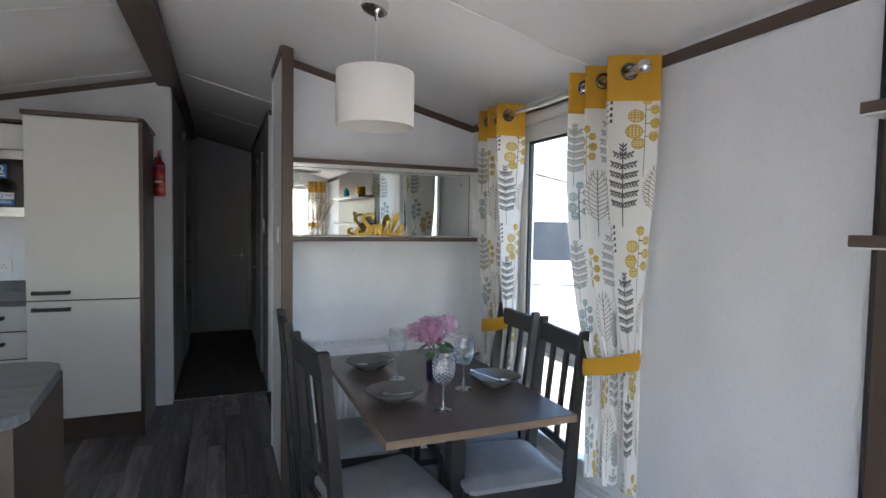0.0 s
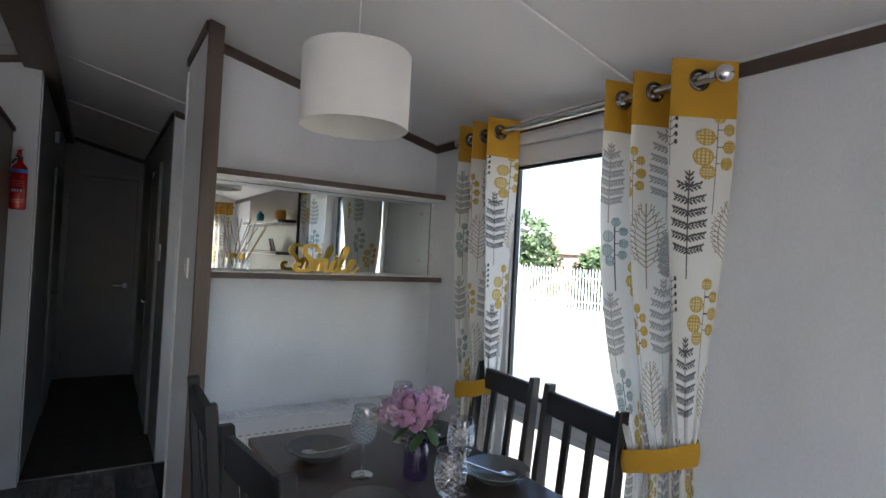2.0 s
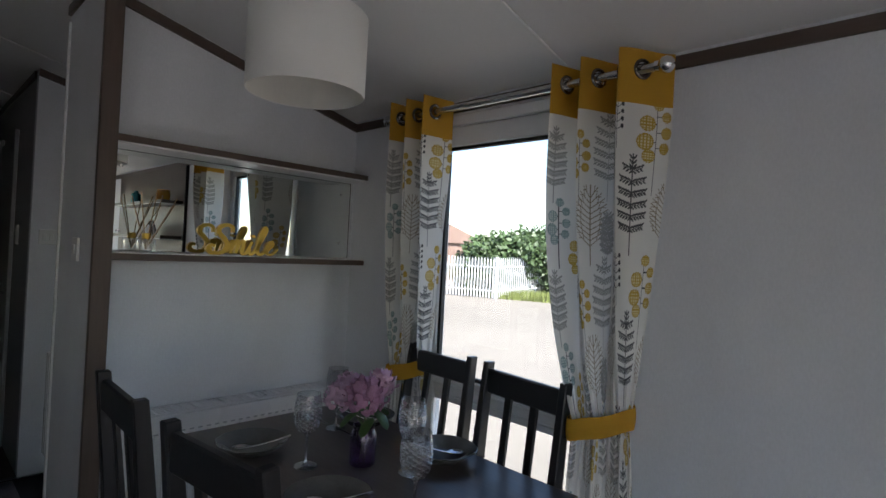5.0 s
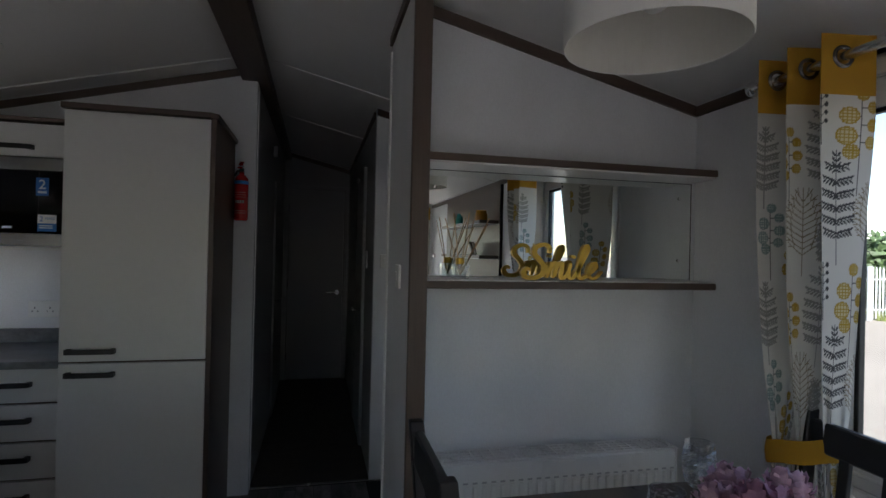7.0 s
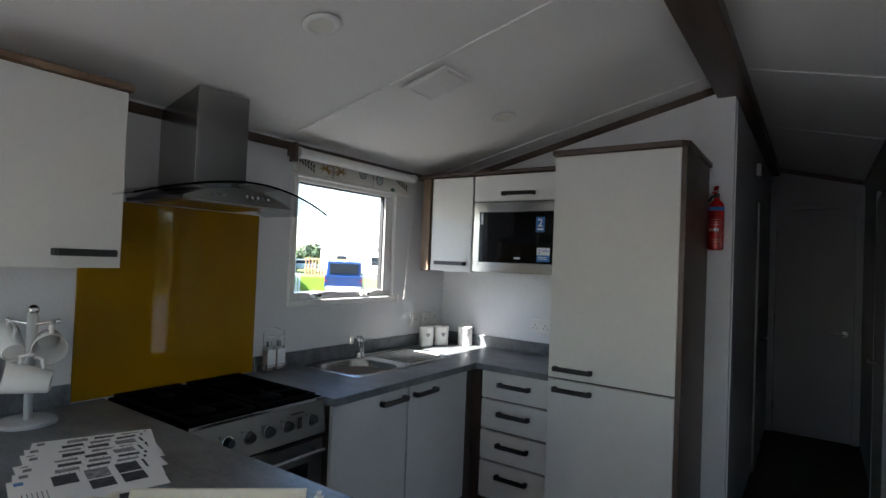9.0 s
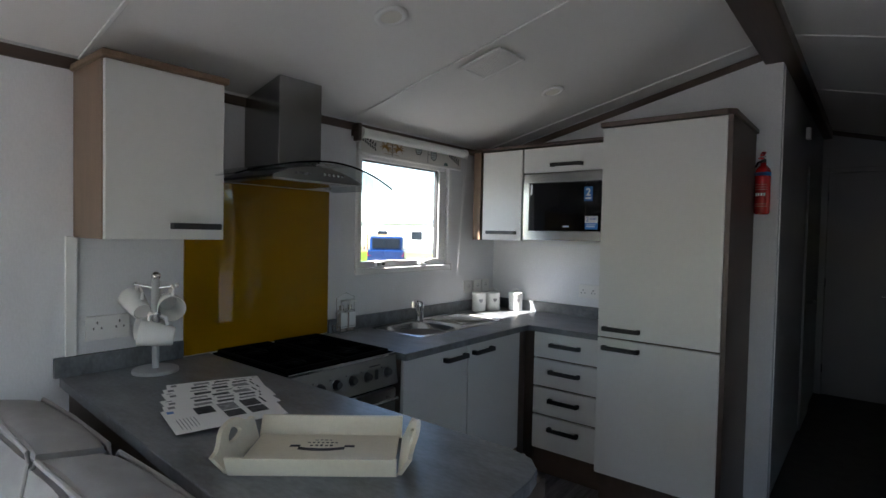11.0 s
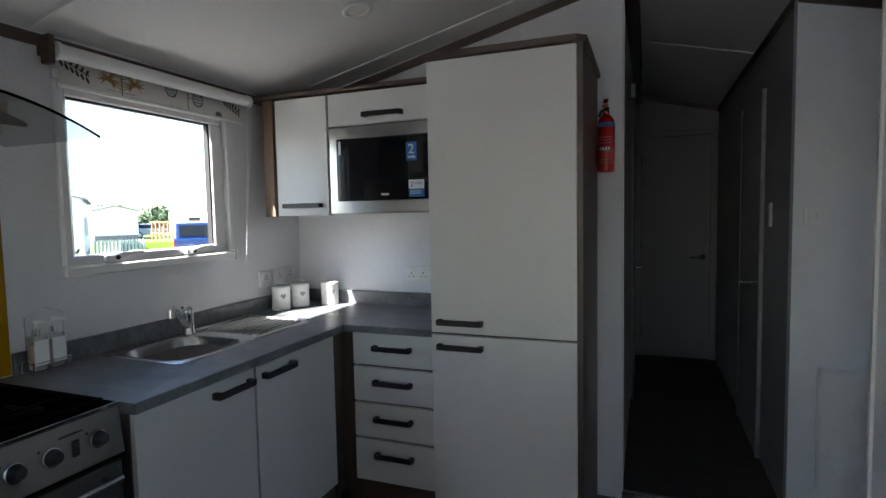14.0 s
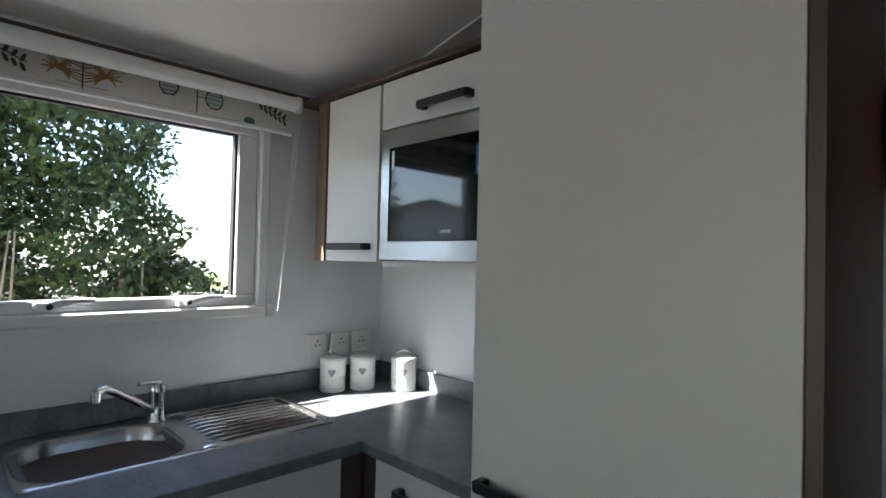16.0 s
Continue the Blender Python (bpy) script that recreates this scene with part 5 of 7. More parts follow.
# drawer unit beside it
c = thing("drawer_unit", (-1.25, 4.25, 0), "white four-drawer base unit with black bar handles", "cabinet")
part("body", box((-1.455, 4.028, 0.10), (-1.040, 4.525, 0.866)), brown_z, c)
part("corner_post", box((-1.535, 4.018, 0.10), (-1.466, 4.030, 0.866), 0.001), brown_z, c, "brown corner filler")
part("plinth", box((-1.535, 4.06, 0.0), (-1.040, 4.075, 0.155)), brown_x, c)
for z0_, z1_ in ((0.714, 0.862), (0.544, 0.703), (0.375, 0.533), (0.167, 0.364)):
    dr = part("drawer_front", box((-1.463, 4.005, z0_), (-1.043, 4.026, z1_), 0.0015), cab_white, c)
    zc2 = z1_ - 0.065
    bar_handle((-1.345, 4.005, zc2), (-1.175, 4.005, zc2), (0, -1, 0), dr)

# sink base unit
c = thing("sink_base_unit", (-1.8, 3.45, 0), "white two-door base unit under the sink", "cabinet")
part("body", box((-2.10, 2.925, 0.10), (-1.545, 3.99, 0.866)), brown_z, c)
part("plinth", box((-1.60, 2.91, 0.0), (-1.585, 4.06, 0.155)), brown_y, c)
part("corner_post", box((-1.540, 3.935, 0.10), (-1.528, 4.015, 0.866), 0.001), brown_z, c, "brown corner filler")
for y0_, y1_ in ((2.925, 3.408), (3.418, 3.930)):
    dr = part("door", box((-1.540, y0_, 0.167), (-1.520, y1_, 0.864), 0.0015), cab_white, c)
    if y0_ < 3:
        bar_handle((-1.520, 3.215, 0.815), (-1.520, 3.375, 0.815), (1, 0, 0), dr)
    else:
        bar_handle((-1.520, 3.455, 0.815), (-1.520, 3.615, 0.815), (1, 0, 0), dr)

# worktops: an L round the corner with the sink cut out, and the peninsula
ZT = 0.900
SX0, SX1, SY0, SY1 = -2.075, -1.680, 3.235, 4.030      # sink outline
b = bmesh.new()
for lo, hi in (((-2.118, 2.905), (-1.495, SY0 + 0.03)), ((-2.118, SY0 + 0.03), (SX0 + 0.03, 3.60)), ((SX1 - 0.03, SY0 + 0.03), (-1.495, 3.60)), ((-2.118, 3.60), (-1.495, 4.528)), ((-1.495, 3.982), (-1.038, 4.528))):
    box((*lo, 0.868), (*hi, ZT), bm=b)
bmesh.ops.remove_doubles(b, verts=b.verts[:], dist=1e-5)
c = thing("worktop", (-1.8, 3.7, 0.868), "dark slate-effect L-shaped kitchen worktop", "worktop")
part("slab", b, worktop, c)
for lo, hi in (((-1.495, 2.905, 0.868), (-1.489, 3.982, ZT + 0.0005)), ((-1.495, 3.976, 0.868), (-1.038, 3.982, ZT + 0.0005))):
    part("front_edge", box(lo, hi, 0.002), worktop, c)
part("upstand", box((-2.119, 2.972, ZT), (-2.103, 4.528, 0.972), 0.002), worktop, c)
part("upstand", box((-2.103, 4.512, ZT), (-1.040, 4.528, 0.972), 0.002), worktop, c)
PEN = [(-2.118, 1.784), (-0.530, 1.688), (-0.478, 1.694), (-0.445, 1.722), (-0.432, 1.770), (-0.462, 2.200), (-0.478, 2.262), (-0.520, 2.308), (-0.590, 2.328), (-2.118, 2.328)]
c = thing("peninsula_worktop", (-1.3, 2.03, 0.868), "dark slate-effect peninsula worktop with rounded end", "worktop")
part("slab", prism(PEN, 0.866, ZT, "z", bevel=0.002), worktop, c)
part("upstand", box((-2.119, 1.765, ZT), (-2.103, 2.215, 0.972), 0.002), worktop, c)
c = thing("peninsula_unit", (-1.3, 2.05, 0), "dark wood-panelled peninsula base unit", "cabinet")
part("body", box((-2.10, 1.83, 0.10), (-0.50, 2.29, 0.864)), carcass, c)
part("back_panel", box((-2.115, 1.812, 0.0), (-0.49, 1.83, 0.864), 0.001), brown_z, c, "brown wood-effect back panel")
part("end_panel", box((-0.50, 1.812, 0.0), (-0.482, 2.31, 0.864), 0.001), brown_z, c, "brown wood-effect end panel")
part("door", box((-1.50, 2.29, 0.167), (-1.01, 2.31, 0.862), 0.001), cab_white, c)
part("door", box((-1.00, 2.29, 0.167), (-0.505, 2.31, 0.862), 0.001), cab_white, c)

# sink with drainer
c = thing("sink", (-1.88, 3.63, 0.80), "stainless steel sink with drainer set into the worktop", "sink")
b = bmesh.new()
BX0, BX1, BY0, BY1 = -2.022, -1.706, 3.252, 3.605
rim_out = rounded(SX0, SY0, SX1, SY1, 0.03, 5)
outer = [b.verts.new((x, y, ZT + 0.0005)) for x, y in rim_out]
edge = [b.verts.new((x + (-0.006 if x > -1.88 else 0.006), y + (-0.006 if y > 3.6 else 0.006), ZT + 0.005)) for x, y in rim_out]
n_ = len(rim_out)
for i in range(n_):
    b.faces.new((outer[i], outer[(i + 1) % n_], edge[(i + 1) % n_], edge[i]))
# bowl rings, each with as many points as the rim
bc = Vector(((BX0 + BX1) / 2, (BY0 + BY1) / 2))


def bowl_ring(shrink, z):
    o_ = rounded(BX0 + shrink, BY0 + shrink, BX1 - shrink, BY1 - shrink, 0.105 - shrink * 0.4, 5)
    return [b.verts.new((x, y, z)) for x, y in o_]


rings = [bowl_ring(-0.012, ZT + 0.0045), bowl_ring(-0.004, ZT + 0.001), bowl_ring(0.004, ZT - 0.02), bowl_ring(0.014, ZT - 0.105), bowl_ring(0.045, ZT - 0.135)]
for p_, q_ in zip([edge] + rings, rings):
    for i in range(n_):
        b.faces.new((p_[i], p_[(i + 1) % n_], q_[(i + 1) % n_], q_[i]))
b.faces.new(rings[-1])
bmesh.ops.recalc_face_normals(b, faces=b.faces[:])
part("basin", b, steel, c, "", True)
for i in range(9):
    x = -2.005 + 0.034 * i
    y_start = 3.66 + (0.02 if i in (0, 8) else 0)
    part("drainer_rib", tube([(x, y_start, ZT + 0.0045), (x, y_start + 0.02, ZT + 0.0075), (x, 3.97, ZT + 0.0065), (x, 3.985, ZT + 0.0045)], [0.0015, 0.0045, 0.0045, 0.0015], sides=8), steel, c, smooth=True)
part("rim_roll", tube([(-2.04, 3.64, ZT + 0.005), (-2.05, 3.66, ZT + 0.006), (-2.05, 3.98, ZT + 0.006), (-2.03, 4.005, ZT + 0.006), (-1.71, 4.005, ZT + 0.006)], 0.005, sides=8), steel, c, smooth=True)
part("waste", lathe([(0, 0.003), (0.03, 0.003), (0.035, 0.0)], (-1.86, 3.44, ZT - 0.135), 20), chrome, c, smooth=True)
part("overflow", box((-1.885, 3.572, ZT - 0.055), (-1.85, 3.585, ZT - 0.035), 0.004), black_rubber, c)
part("plug_cap", lathe([(0, 0.004), (0.017, 0.004), (0.021, 0.001), (0.021, 0)], (-1.712, 3.645, ZT + 0.005), 24), chrome, c, "chrome pop-up waste knob", True)
# tap
c = thing("kitchen_tap", (-2.035, 3.610, ZT + 0.005), "chrome single-lever mixer tap behind the sink", "tap")
TX, TY = -2.035, 3.610
part("base", lathe([(0.028, 0), (0.028, 0.004), (0.023, 0.010), (0.023, 0.075), (0.025, 0.080), (0.025, 0.103), (0.018, 0.113), (0, 0.115)], (TX, TY, ZT + 0.005), 28), chrome, c, smooth=True)
part("spout", tube([(TX + 0.008, TY - 0.015, ZT + 0.04), (TX + 0.045, TY - 0.075, ZT + 0.085), (TX + 0.085, TY - 0.140, ZT + 0.130), (TX + 0.100, TY - 0.165, ZT + 0.142), (TX + 0.112, TY - 0.185, ZT + 0.138)], [0.012, 0.0125, 0.0125, 0.0125, 0.0125], sides=14), chrome, c, smooth=True)
part("nozzle", rod((TX + 0.112, TY - 0.185, ZT + 0.143), (TX + 0.113, TY - 0.187, ZT + 0.112), 0.0135), chrome, c, smooth=True)
part("lever", tube([(TX, TY, ZT + 0.118), (TX + 0.02, TY - 0.03, ZT + 0.128), (TX + 0.035, TY - 0.06, ZT + 0.128)], [0.014, 0.009, 0.006], sides=12), chrome, c, smooth=True)

# cooker
c = thing("gas_cooker", (-1.83, 2.62, 0), "stainless steel freestanding gas cooker with black hob", "cooker")
CY0, CY1, CX = 2.334, 2.900, -1.535
part("body", box((-2.10, CY0, 0.08), (CX - 0.03, CY1, 0.885)), black_enamel, c)
part("hob", box((-2.10, CY0, 0.885), (CX - 0.012, CY1, 0.903), 0.004), black_enamel, c, "black enamel hob")
b = prism([(CX - 0.030, 0.893), (CX - 0.012, 0.893), (CX + 0.004, 0.765), (CX - 0.030, 0.765)], CY0, CY1, "y", bevel=0.0015)
panel = part("control_panel", b, steel_dark, c, "brushed steel control panel")
for i in range(6):
    y = 2.385 + (0.082 * i if i < 5 else 0.445)
    kn = lathe([(0.021, 0), (0.021, 0.004), (0.017, 0.008), (0.0155, 0.024), (0.013, 0.027), (0, 0.027)], sides=22)
    kn.transform(Matrix.Translation((CX - 0.002, y, 0.828)) @ Matrix.Rotation(radians(83), 4, "Y"))
    part("knob", kn, black_metal, panel, "black and chrome control knob", True)
    kn = lathe([(0.0215, 0.0), (0.0235, 0.002), (0.0235, 0.005), (0.0205, 0.006)], sides=24)
    kn.transform(Matrix.Translation((CX - 0.002, y, 0.828)) @ Matrix.Rotation(radians(83), 4, "Y"))
    part("knob_ring", kn, steel, panel, "chrome ring", True)
    part("mark", box((CX - 0.0085 + 0.0045, y - 0.03, 0.8485), (CX - 0.0025, y - 0.024, 0.8545)), ink, panel)
part("ignition", box((CX - 0.004, 2.762, 0.806), (CX + 0.0035, 2.780, 0.848), 0.002), black_rubber, panel)
part("lettering", box((CX - 0.010, 2.735, 0.862), (CX - 0.0045, 2.795, 0.8665)), ink, panel, "bars of unreadable lettering")
od = part("oven_door", box((CX - 0.030, CY0 + 0.004, 0.16), (CX - 0.004, CY1 - 0.004, 0.745), 0.003), steel_dark, c)
part("oven_window", box((CX - 0.006, CY0 + 0.075, 0.25), (CX - 0.001, CY1 - 0.075, 0.665), 0.002), dark_glass, od, "dark oven glass")
b = rod((CX + 0.034, CY0 + 0.035, 0.712), (CX + 0.034, CY1 - 0.035, 0.712), 0.009)
for y in (CY0 + 0.06, CY1 - 0.06):
    rod((CX - 0.006, y, 0.712), (CX + 0.034, y, 0.712), 0.007, bm=b)
part("oven_handle", b, steel, od, "steel bar handle", True)
part("hob_edge", box((CX - 0.013, CY0, 0.893), (CX - 0.009, CY1, 0.9045), 0.001), chrome, c)
for bx in (-1.97, -1.70):
    for by in (2.475, 2.755):
        bn = part("burner", lathe([(0.042, 0), (0.042, 0.003), (0.032, 0.005), (0.032, 0.008), (0, 0.009)], (bx, by, 0.903), 24), cast_iron, c, smooth=True)
for by in (2.475, 2.755):
    bars = [((x, by - 0.125, 0.903), (x + 0.007, by + 0.125, 0.917)) for x in (-2.085, -1.585)]
    bars += [((-2.085, y, 0.909), (-1.578, y + 0.007, 0.917)) for y in (by - 0.125, by + 0.116)]
    for x in (-1.97, -1.70):
        bars += [((x - 0.075, by - 0.003, 0.9105), (x + 0.075, by + 0.003, 0.918)), ((x - 0.003, by - 0.116, 0.910), (x + 0.003, by + 0.116, 0.9185))]
    for lo, hi in bars:
        part("grid_bar", box(lo, hi, 0.001), cast_iron, c)
# splashback
c = thing("splashback", (-2.11, 2.6, 0.91), "amber yellow glass splashback behind the cooker", "splashback")
part("panel", box((-2.1185, 2.218, 0.905), (-2.109, 2.966, 1.640), 0.001), amber_glass, c)

# cooker hood
HY = 2.597
c = thing("cooker_hood", (-1.9, HY, 1.63), "stainless steel chimney cooker hood with curved glass canopy", "cooker hood")
b = box((-2.118, 2.488, 1.70), (-1.850, 2.706, 1.93), 0.002)
b2 = prism([(-2.118, 1.70), (-1.850, 1.70), (-1.850, roof_z(-1.85) - 0.004), (-2.118, roof_z(-2.118) - 0.004)], 2.488, 2.706, bevel=0.0015)
b.free()
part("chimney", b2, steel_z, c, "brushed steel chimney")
pan = []
for k in range(17):
    y = -0.225 + 0.45 * k / 16
    pan.append((HY + y, 1.655 + 0.050 * (1 - (y / 0.225) ** 2)))
pan = [(HY - 0.225, 1.645)] + pan + [(HY + 0.225, 1.645)]
part("body", prism(pan, -2.118, -1.715, "x"), steel_dark, c, "curved steel hood body")
part("filter", box((-2.08, HY - 0.19, 1.641), (-1.76, HY + 0.19, 1.6452)), steel, c)
gl = bmesh.new()
rows = []
for k in range(25):
    y = -0.40 + 0.80 * k / 24
    z = 1.716 - 0.080 * (abs(y) / 0.40) ** 1.8
    front = -1.685 + 0.055 * (1 - (y / 0.40) ** 2)
    rows.append([gl.verts.new((x, HY + y, z + dz)) for x, dz in ((-2.115, 0.0), (front, 0.0), (front, 0.006), (-2.115, 0.006))])
for p_, q_ in zip(rows, rows[1:]):
    for i in range(4):
        gl.faces.new((p_[i], p_[(i + 1) % 4], q_[(i + 1) % 4], q_[i]))
gl.faces.new(rows[0][::-1]); gl.faces.new(rows[-1])
bmesh.ops.recalc_face_normals(gl, faces=gl.faces[:])
part("glass_canopy", gl, hood_glass, c, "curved smoked glass canopy", True)
gl = bmesh.new()
rows = []
for k in range(25):
    y = -0.40 + 0.80 * k / 24
    z = 1.716 - 0.080 * (abs(y) / 0.40) ** 1.8
    front = -1.685 + 0.055 * (1 - (y / 0.40) ** 2)
    rows.append([gl.verts.new((front + a, HY + y, z + dz)) for a, dz in ((0.0005, -0.0005), (0.004, -0.0005), (0.004, 0.0065), (0.0005, 0.0065))])
for p_, q_ in zip(rows, rows[1:]):
    for i in range(4):
        gl.faces.new((p_[i], p_[(i + 1) % 4], q_[(i + 1) % 4], q_[i]))
part("glass_edge", gl, black_enamel, c, "dark polished edge of the canopy glass", True)
for i in range(5):
    part("button", lathe([(0.007, 0), (0.007, 0.006), (0, 0.007)], (-1.714, HY + 0.02 + 0.024 * i, 1.676), 12, turn=Matrix.Rotation(radians(90), 4, "Y")), chrome, c, "round steel push button", True)
part("lettering", box((-1.7145, HY - 0.125, 1.667), (-1.7135, HY - 0.045, 1.677)), ink_grey, c, "bars of unreadable lettering")

# wall cupboard over the peninsula
c = thing("wall_cupboard", (-1.97, 2.03, 1.40), "white single-door wall cupboard with oak side and cornice", "cupboard")
part("body", box((-2.118, 1.848, 1.399), (-1.848, 2.233, 1.978)), carcass, c)
part("side_panel", box((-2.118, 1.826, 1.397), (-1.850, 1.848, 1.982), 0.001), oak_z, c, "oak-effect side panel")
dr = part("door", box((-1.848, 1.829, 1.397), (-1.828, 2.233, 1.980), 0.0015), cab_white, c)
bar_handle((-1.828, 2.045, 1.445), (-1.828, 2.200, 1.445), (1, 0, 0), dr)
part("cornice", prism([(-2.118, 1.814), (-1.810, 1.814), (-1.810, 2.246), (-2.118, 2.246)], 1.982, 2.006, "z", bevel=0.004), oak_z, c, "oak-effect cornice")

# corner wall cupboard and microwave housing
c = thing("microwave_housing", (-1.5, 4.33, 1.40), "white wall unit with a lift-up flap over the microwave", "cupboard")
part("body", box((-2.00, 4.158, 1.400), (-1.640, 4.527, 1.985)), carcass, c)
part("side_panel", box((-2.035, 4.140, 1.398), (-1.975, 4.527, 1.985), 0.001), oak_z, c, "oak-effect filler panel")
part("bottom_board", box((-1.640, 4.150, 1.388), (-1.040, 4.527, 1.4055)), cab_white, c)
part("top_board", box((-1.640, 4.158, 1.825), (-1.040, 4.527, 1.985)), carcass, c)
dr = part("door", box((-1.952, 4.135, 1.400), (-1.652, 4.156, 1.978), 0.0015), cab_white, c)
bar_handle((-1.895, 4.135, 1.450), (-1.695, 4.135, 1.450), (0, -1, 0), dr)
dr = part("flap", box((-1.640, 4.135, 1.826), (-1.042, 4.156, 1.978), 0.0015), cab_white, c)
bar_handle((-1.435, 4.135, 1.866), (-1.250, 4.135, 1.866), (0, -1, 0), dr)
part("cornice", prism([(-2.105, 4.116), (-1.042, 4.116), (-1.042, 4.527), (-2.105, 4.527)], 1.986, 2.006, "z", bevel=0.003), brown_x, c, "brown wood-effect cornice")
c = thing("microwave", (-1.34, 4.3, 1.4055), "built-in stainless steel microwave with black glass door", "microwave")
part("body", box((-1.63, 4.15, 1.4075), (-1.05, 4.50, 1.82)), carcass, c)
b = bmesh.new()
for lo, hi in (((-1.638, 1.408), (-1.043, 1.466)), ((-1.638, 1.762), (-1.043, 1.818)), ((-1.638, 1.466), (-1.598, 1.762)), ((-1.065, 1.466), (-1.043, 1.762))):
    box((lo[0], 4.134, lo[1]), (hi[0], 4.150, hi[1]), 0.001, b)
part("fascia", b, M("brushed_steel_fascia", (0.55, 0.55, 0.54), 0.24, 1.0, var=0.08, scale=5, fine=220, bump=0.03, stretch=(0.06, 1, 1)), c, "brushed steel fascia")
dg = part("door_glass", box((-1.597, 4.139, 1.467), (-1.066, 4.150, 1.761), 0.001), dark_glass, c, "black glass door")
part("door_line", box((-1.222, 4.1380, 1.470), (-1.2205, 4.1395, 1.758)), carcass, c)
part("maker_mark", box((-1.365, 4.1375, 1.489), (-1.325, 4.1385, 1.4985)), label_white, dg, "small pale maker's mark")
s1 = part("sticker", box((-1.232, 4.1372, 1.644), (-1.180, 4.1386, 1.728)), label_blue, dg, "blue guarantee sticker")
writing("numeral", "2", 0.062, 0.0003, pose(-1.206, 4.1368, 1.676, 90, 0, 0), label_white, s1, 0, 0.001)
part("small_print", box((-1.224, 4.1366, 1.655), (-1.188, 4.1371, 1.666)), label_white, s1, "bar of unreadable print")
s2 = part("sticker", box((-1.222, 4.1372, 1.478), (-1.145, 4.1386, 1.556)), label_blue, dg, "blue and white guarantee sticker")
part("panel", box((-1.222, 4.1366, 1.515), (-1.145, 4.1371, 1.556)), label_white, s2)
writing("numeral", "2", 0.034, 0.0002, pose(-1.207, 4.1362, 1.524, 90, 0, 0), label_blue, s2)
writing("word", "YEARS", 0.015, 0.0002, pose(-1.172, 4.1362, 1.534, 90, 0, 0), label_blue, s2)
for z in (1.492, 1.502):
    part("small_print", box((-1.215, 4.1366, z), (-1.160, 4.1371, z + 0.004)), label_white, s2)
part("display", box((-1.590, 4.1375, 1.690), (-1.578, 4.1386, 1.752)), label_white, dg, "strip of small print")

# roller blind over the kitchen window
c = thing("roller_blind", (-2.08, 3.64, 1.87), "white roller blind with printed cloth, almost fully raised", "blind")
part("backboard", box((-2.1185, 3.115, 1.955), (-2.098, 4.06, 2.012), 0.002), brown_y, c, "brown backboard")
part("end_bracket", box((-2.098, 3.112, 1.925), (-2.052, 3.134, 2.020), 0.003), brown_z, c)
part("roller", rod((-2.062, 3.150, 1.972), (-2.062, 4.062, 1.972), 0.026, sides=22), white_plastic, c, "white roller tube", True)
for y in (3.142, 4.066):
    part("roller_cap", rod((-2.062, y - 0.006, 1.972), (-2.062, y + 0.006, 1.972), 0.031, sides=22), white_plastic, c, smooth=True)
img, line, oval = print_canvas(440, 46, 0.002, 0.002)
line((0.005, 0.078), (0.110, 0.040), 0.0016, DARK)
for k_ in range(6):
    oval((0.012 + 0.018 * k_, 0.062 - 0.007 * k_), 0.005, 0.011, DARK, tilt=0.5)
    oval((0.012 + 0.018 * k_, 0.084 - 0.007 * k_), 0.005, 0.011, DARK, tilt=-0.5)
for k_ in range(9):
    for sd in (-1, 1):
        line((0.235 + sd * 0.004, 0.012 + 0.009 * k_), (0.235 + sd * (0.060 + 0.006 * ((k_ * 5) % 7)), 0.030 + 0.0075 * k_ + 0.012 * ((k_ * 3) % 4 - 1.5)), 0.0019, (0.33, 0.20, 0.06))
        line((0.235 + sd * 0.03, 0.02 + 0.007 * k_), (0.235 + sd * (0.075 + 0.004 * (k_ % 3)), 0.075 - 0.006 * k_), 0.0015, (0.33, 0.20, 0.06))
line((0.235, 0.0), (0.235, 0.092), 0.002, DARK)
for u_ in (0.46, 0.60):
    oval((u_, 0.066 if u_ < 0.5 else 0.05), 0.030, 0.030, (0.55, 0.60, 0.60), DARK)
    for k_ in (-0.4, 0, 0.4):
        line((u_ - 0.02, 0.05 + k_ * 0.03), (u_ + 0.02, 0.05 + k_ * 0.03), 0.0014, DARK)
line((0.545, 0.0), (0.545, 0.092), 0.002, DARK); line((0.545, 0.05), (0.60, 0.05), 0.002, DARK)
oval((0.72, 0.008), 0.020, 0.014, (0.10, 0.15, 0.15))
for k_ in range(6):
    oval((0.76 + 0.018 * k_, 0.062 - 0.007 * k_), 0.005, 0.011, DARK, tilt=0.5)
    oval((0.76 + 0.018 * k_, 0.082 - 0.007 * k_), 0.005, 0.011, DARK, tilt=-0.5)
line((0.75, 0.078), (0.86, 0.036), 0.0016, DARK)
co_, fa_ = [], []
for j in range(46):
    for i in range(440):
        co_.append((-2.083 + 2.08, 3.158 + 0.896 * i / 439 - 3.64, 1.872 + 0.100 * j / 45 - 1.87))
for j in range(45):
    for i in range(439):
        q_ = j * 440 + i
        fa_.append((q_, q_ + 1, q_ + 441, q_ + 440))
me = bpy.data.meshes.new("printed_cloth")
me.from_pydata(co_, [], fa_)
at_ = me.color_attributes.new("print", "FLOAT_COLOR", "POINT")
rgba = np.ones((46 * 440, 4), dtype=np.float32)
rgba[:, :3] = img.reshape(-1, 3)
at_.data.foreach_set("color", rgba.ravel())
me.materials.append(print_cloth)
ob = new("printed_cloth", me); ob.parent = c
part("bottom_bar", box((-2.090, 3.156, 1.858), (-2.076, 4.056, 1.874), 0.004), white_plastic, c)
b = bmesh.new()
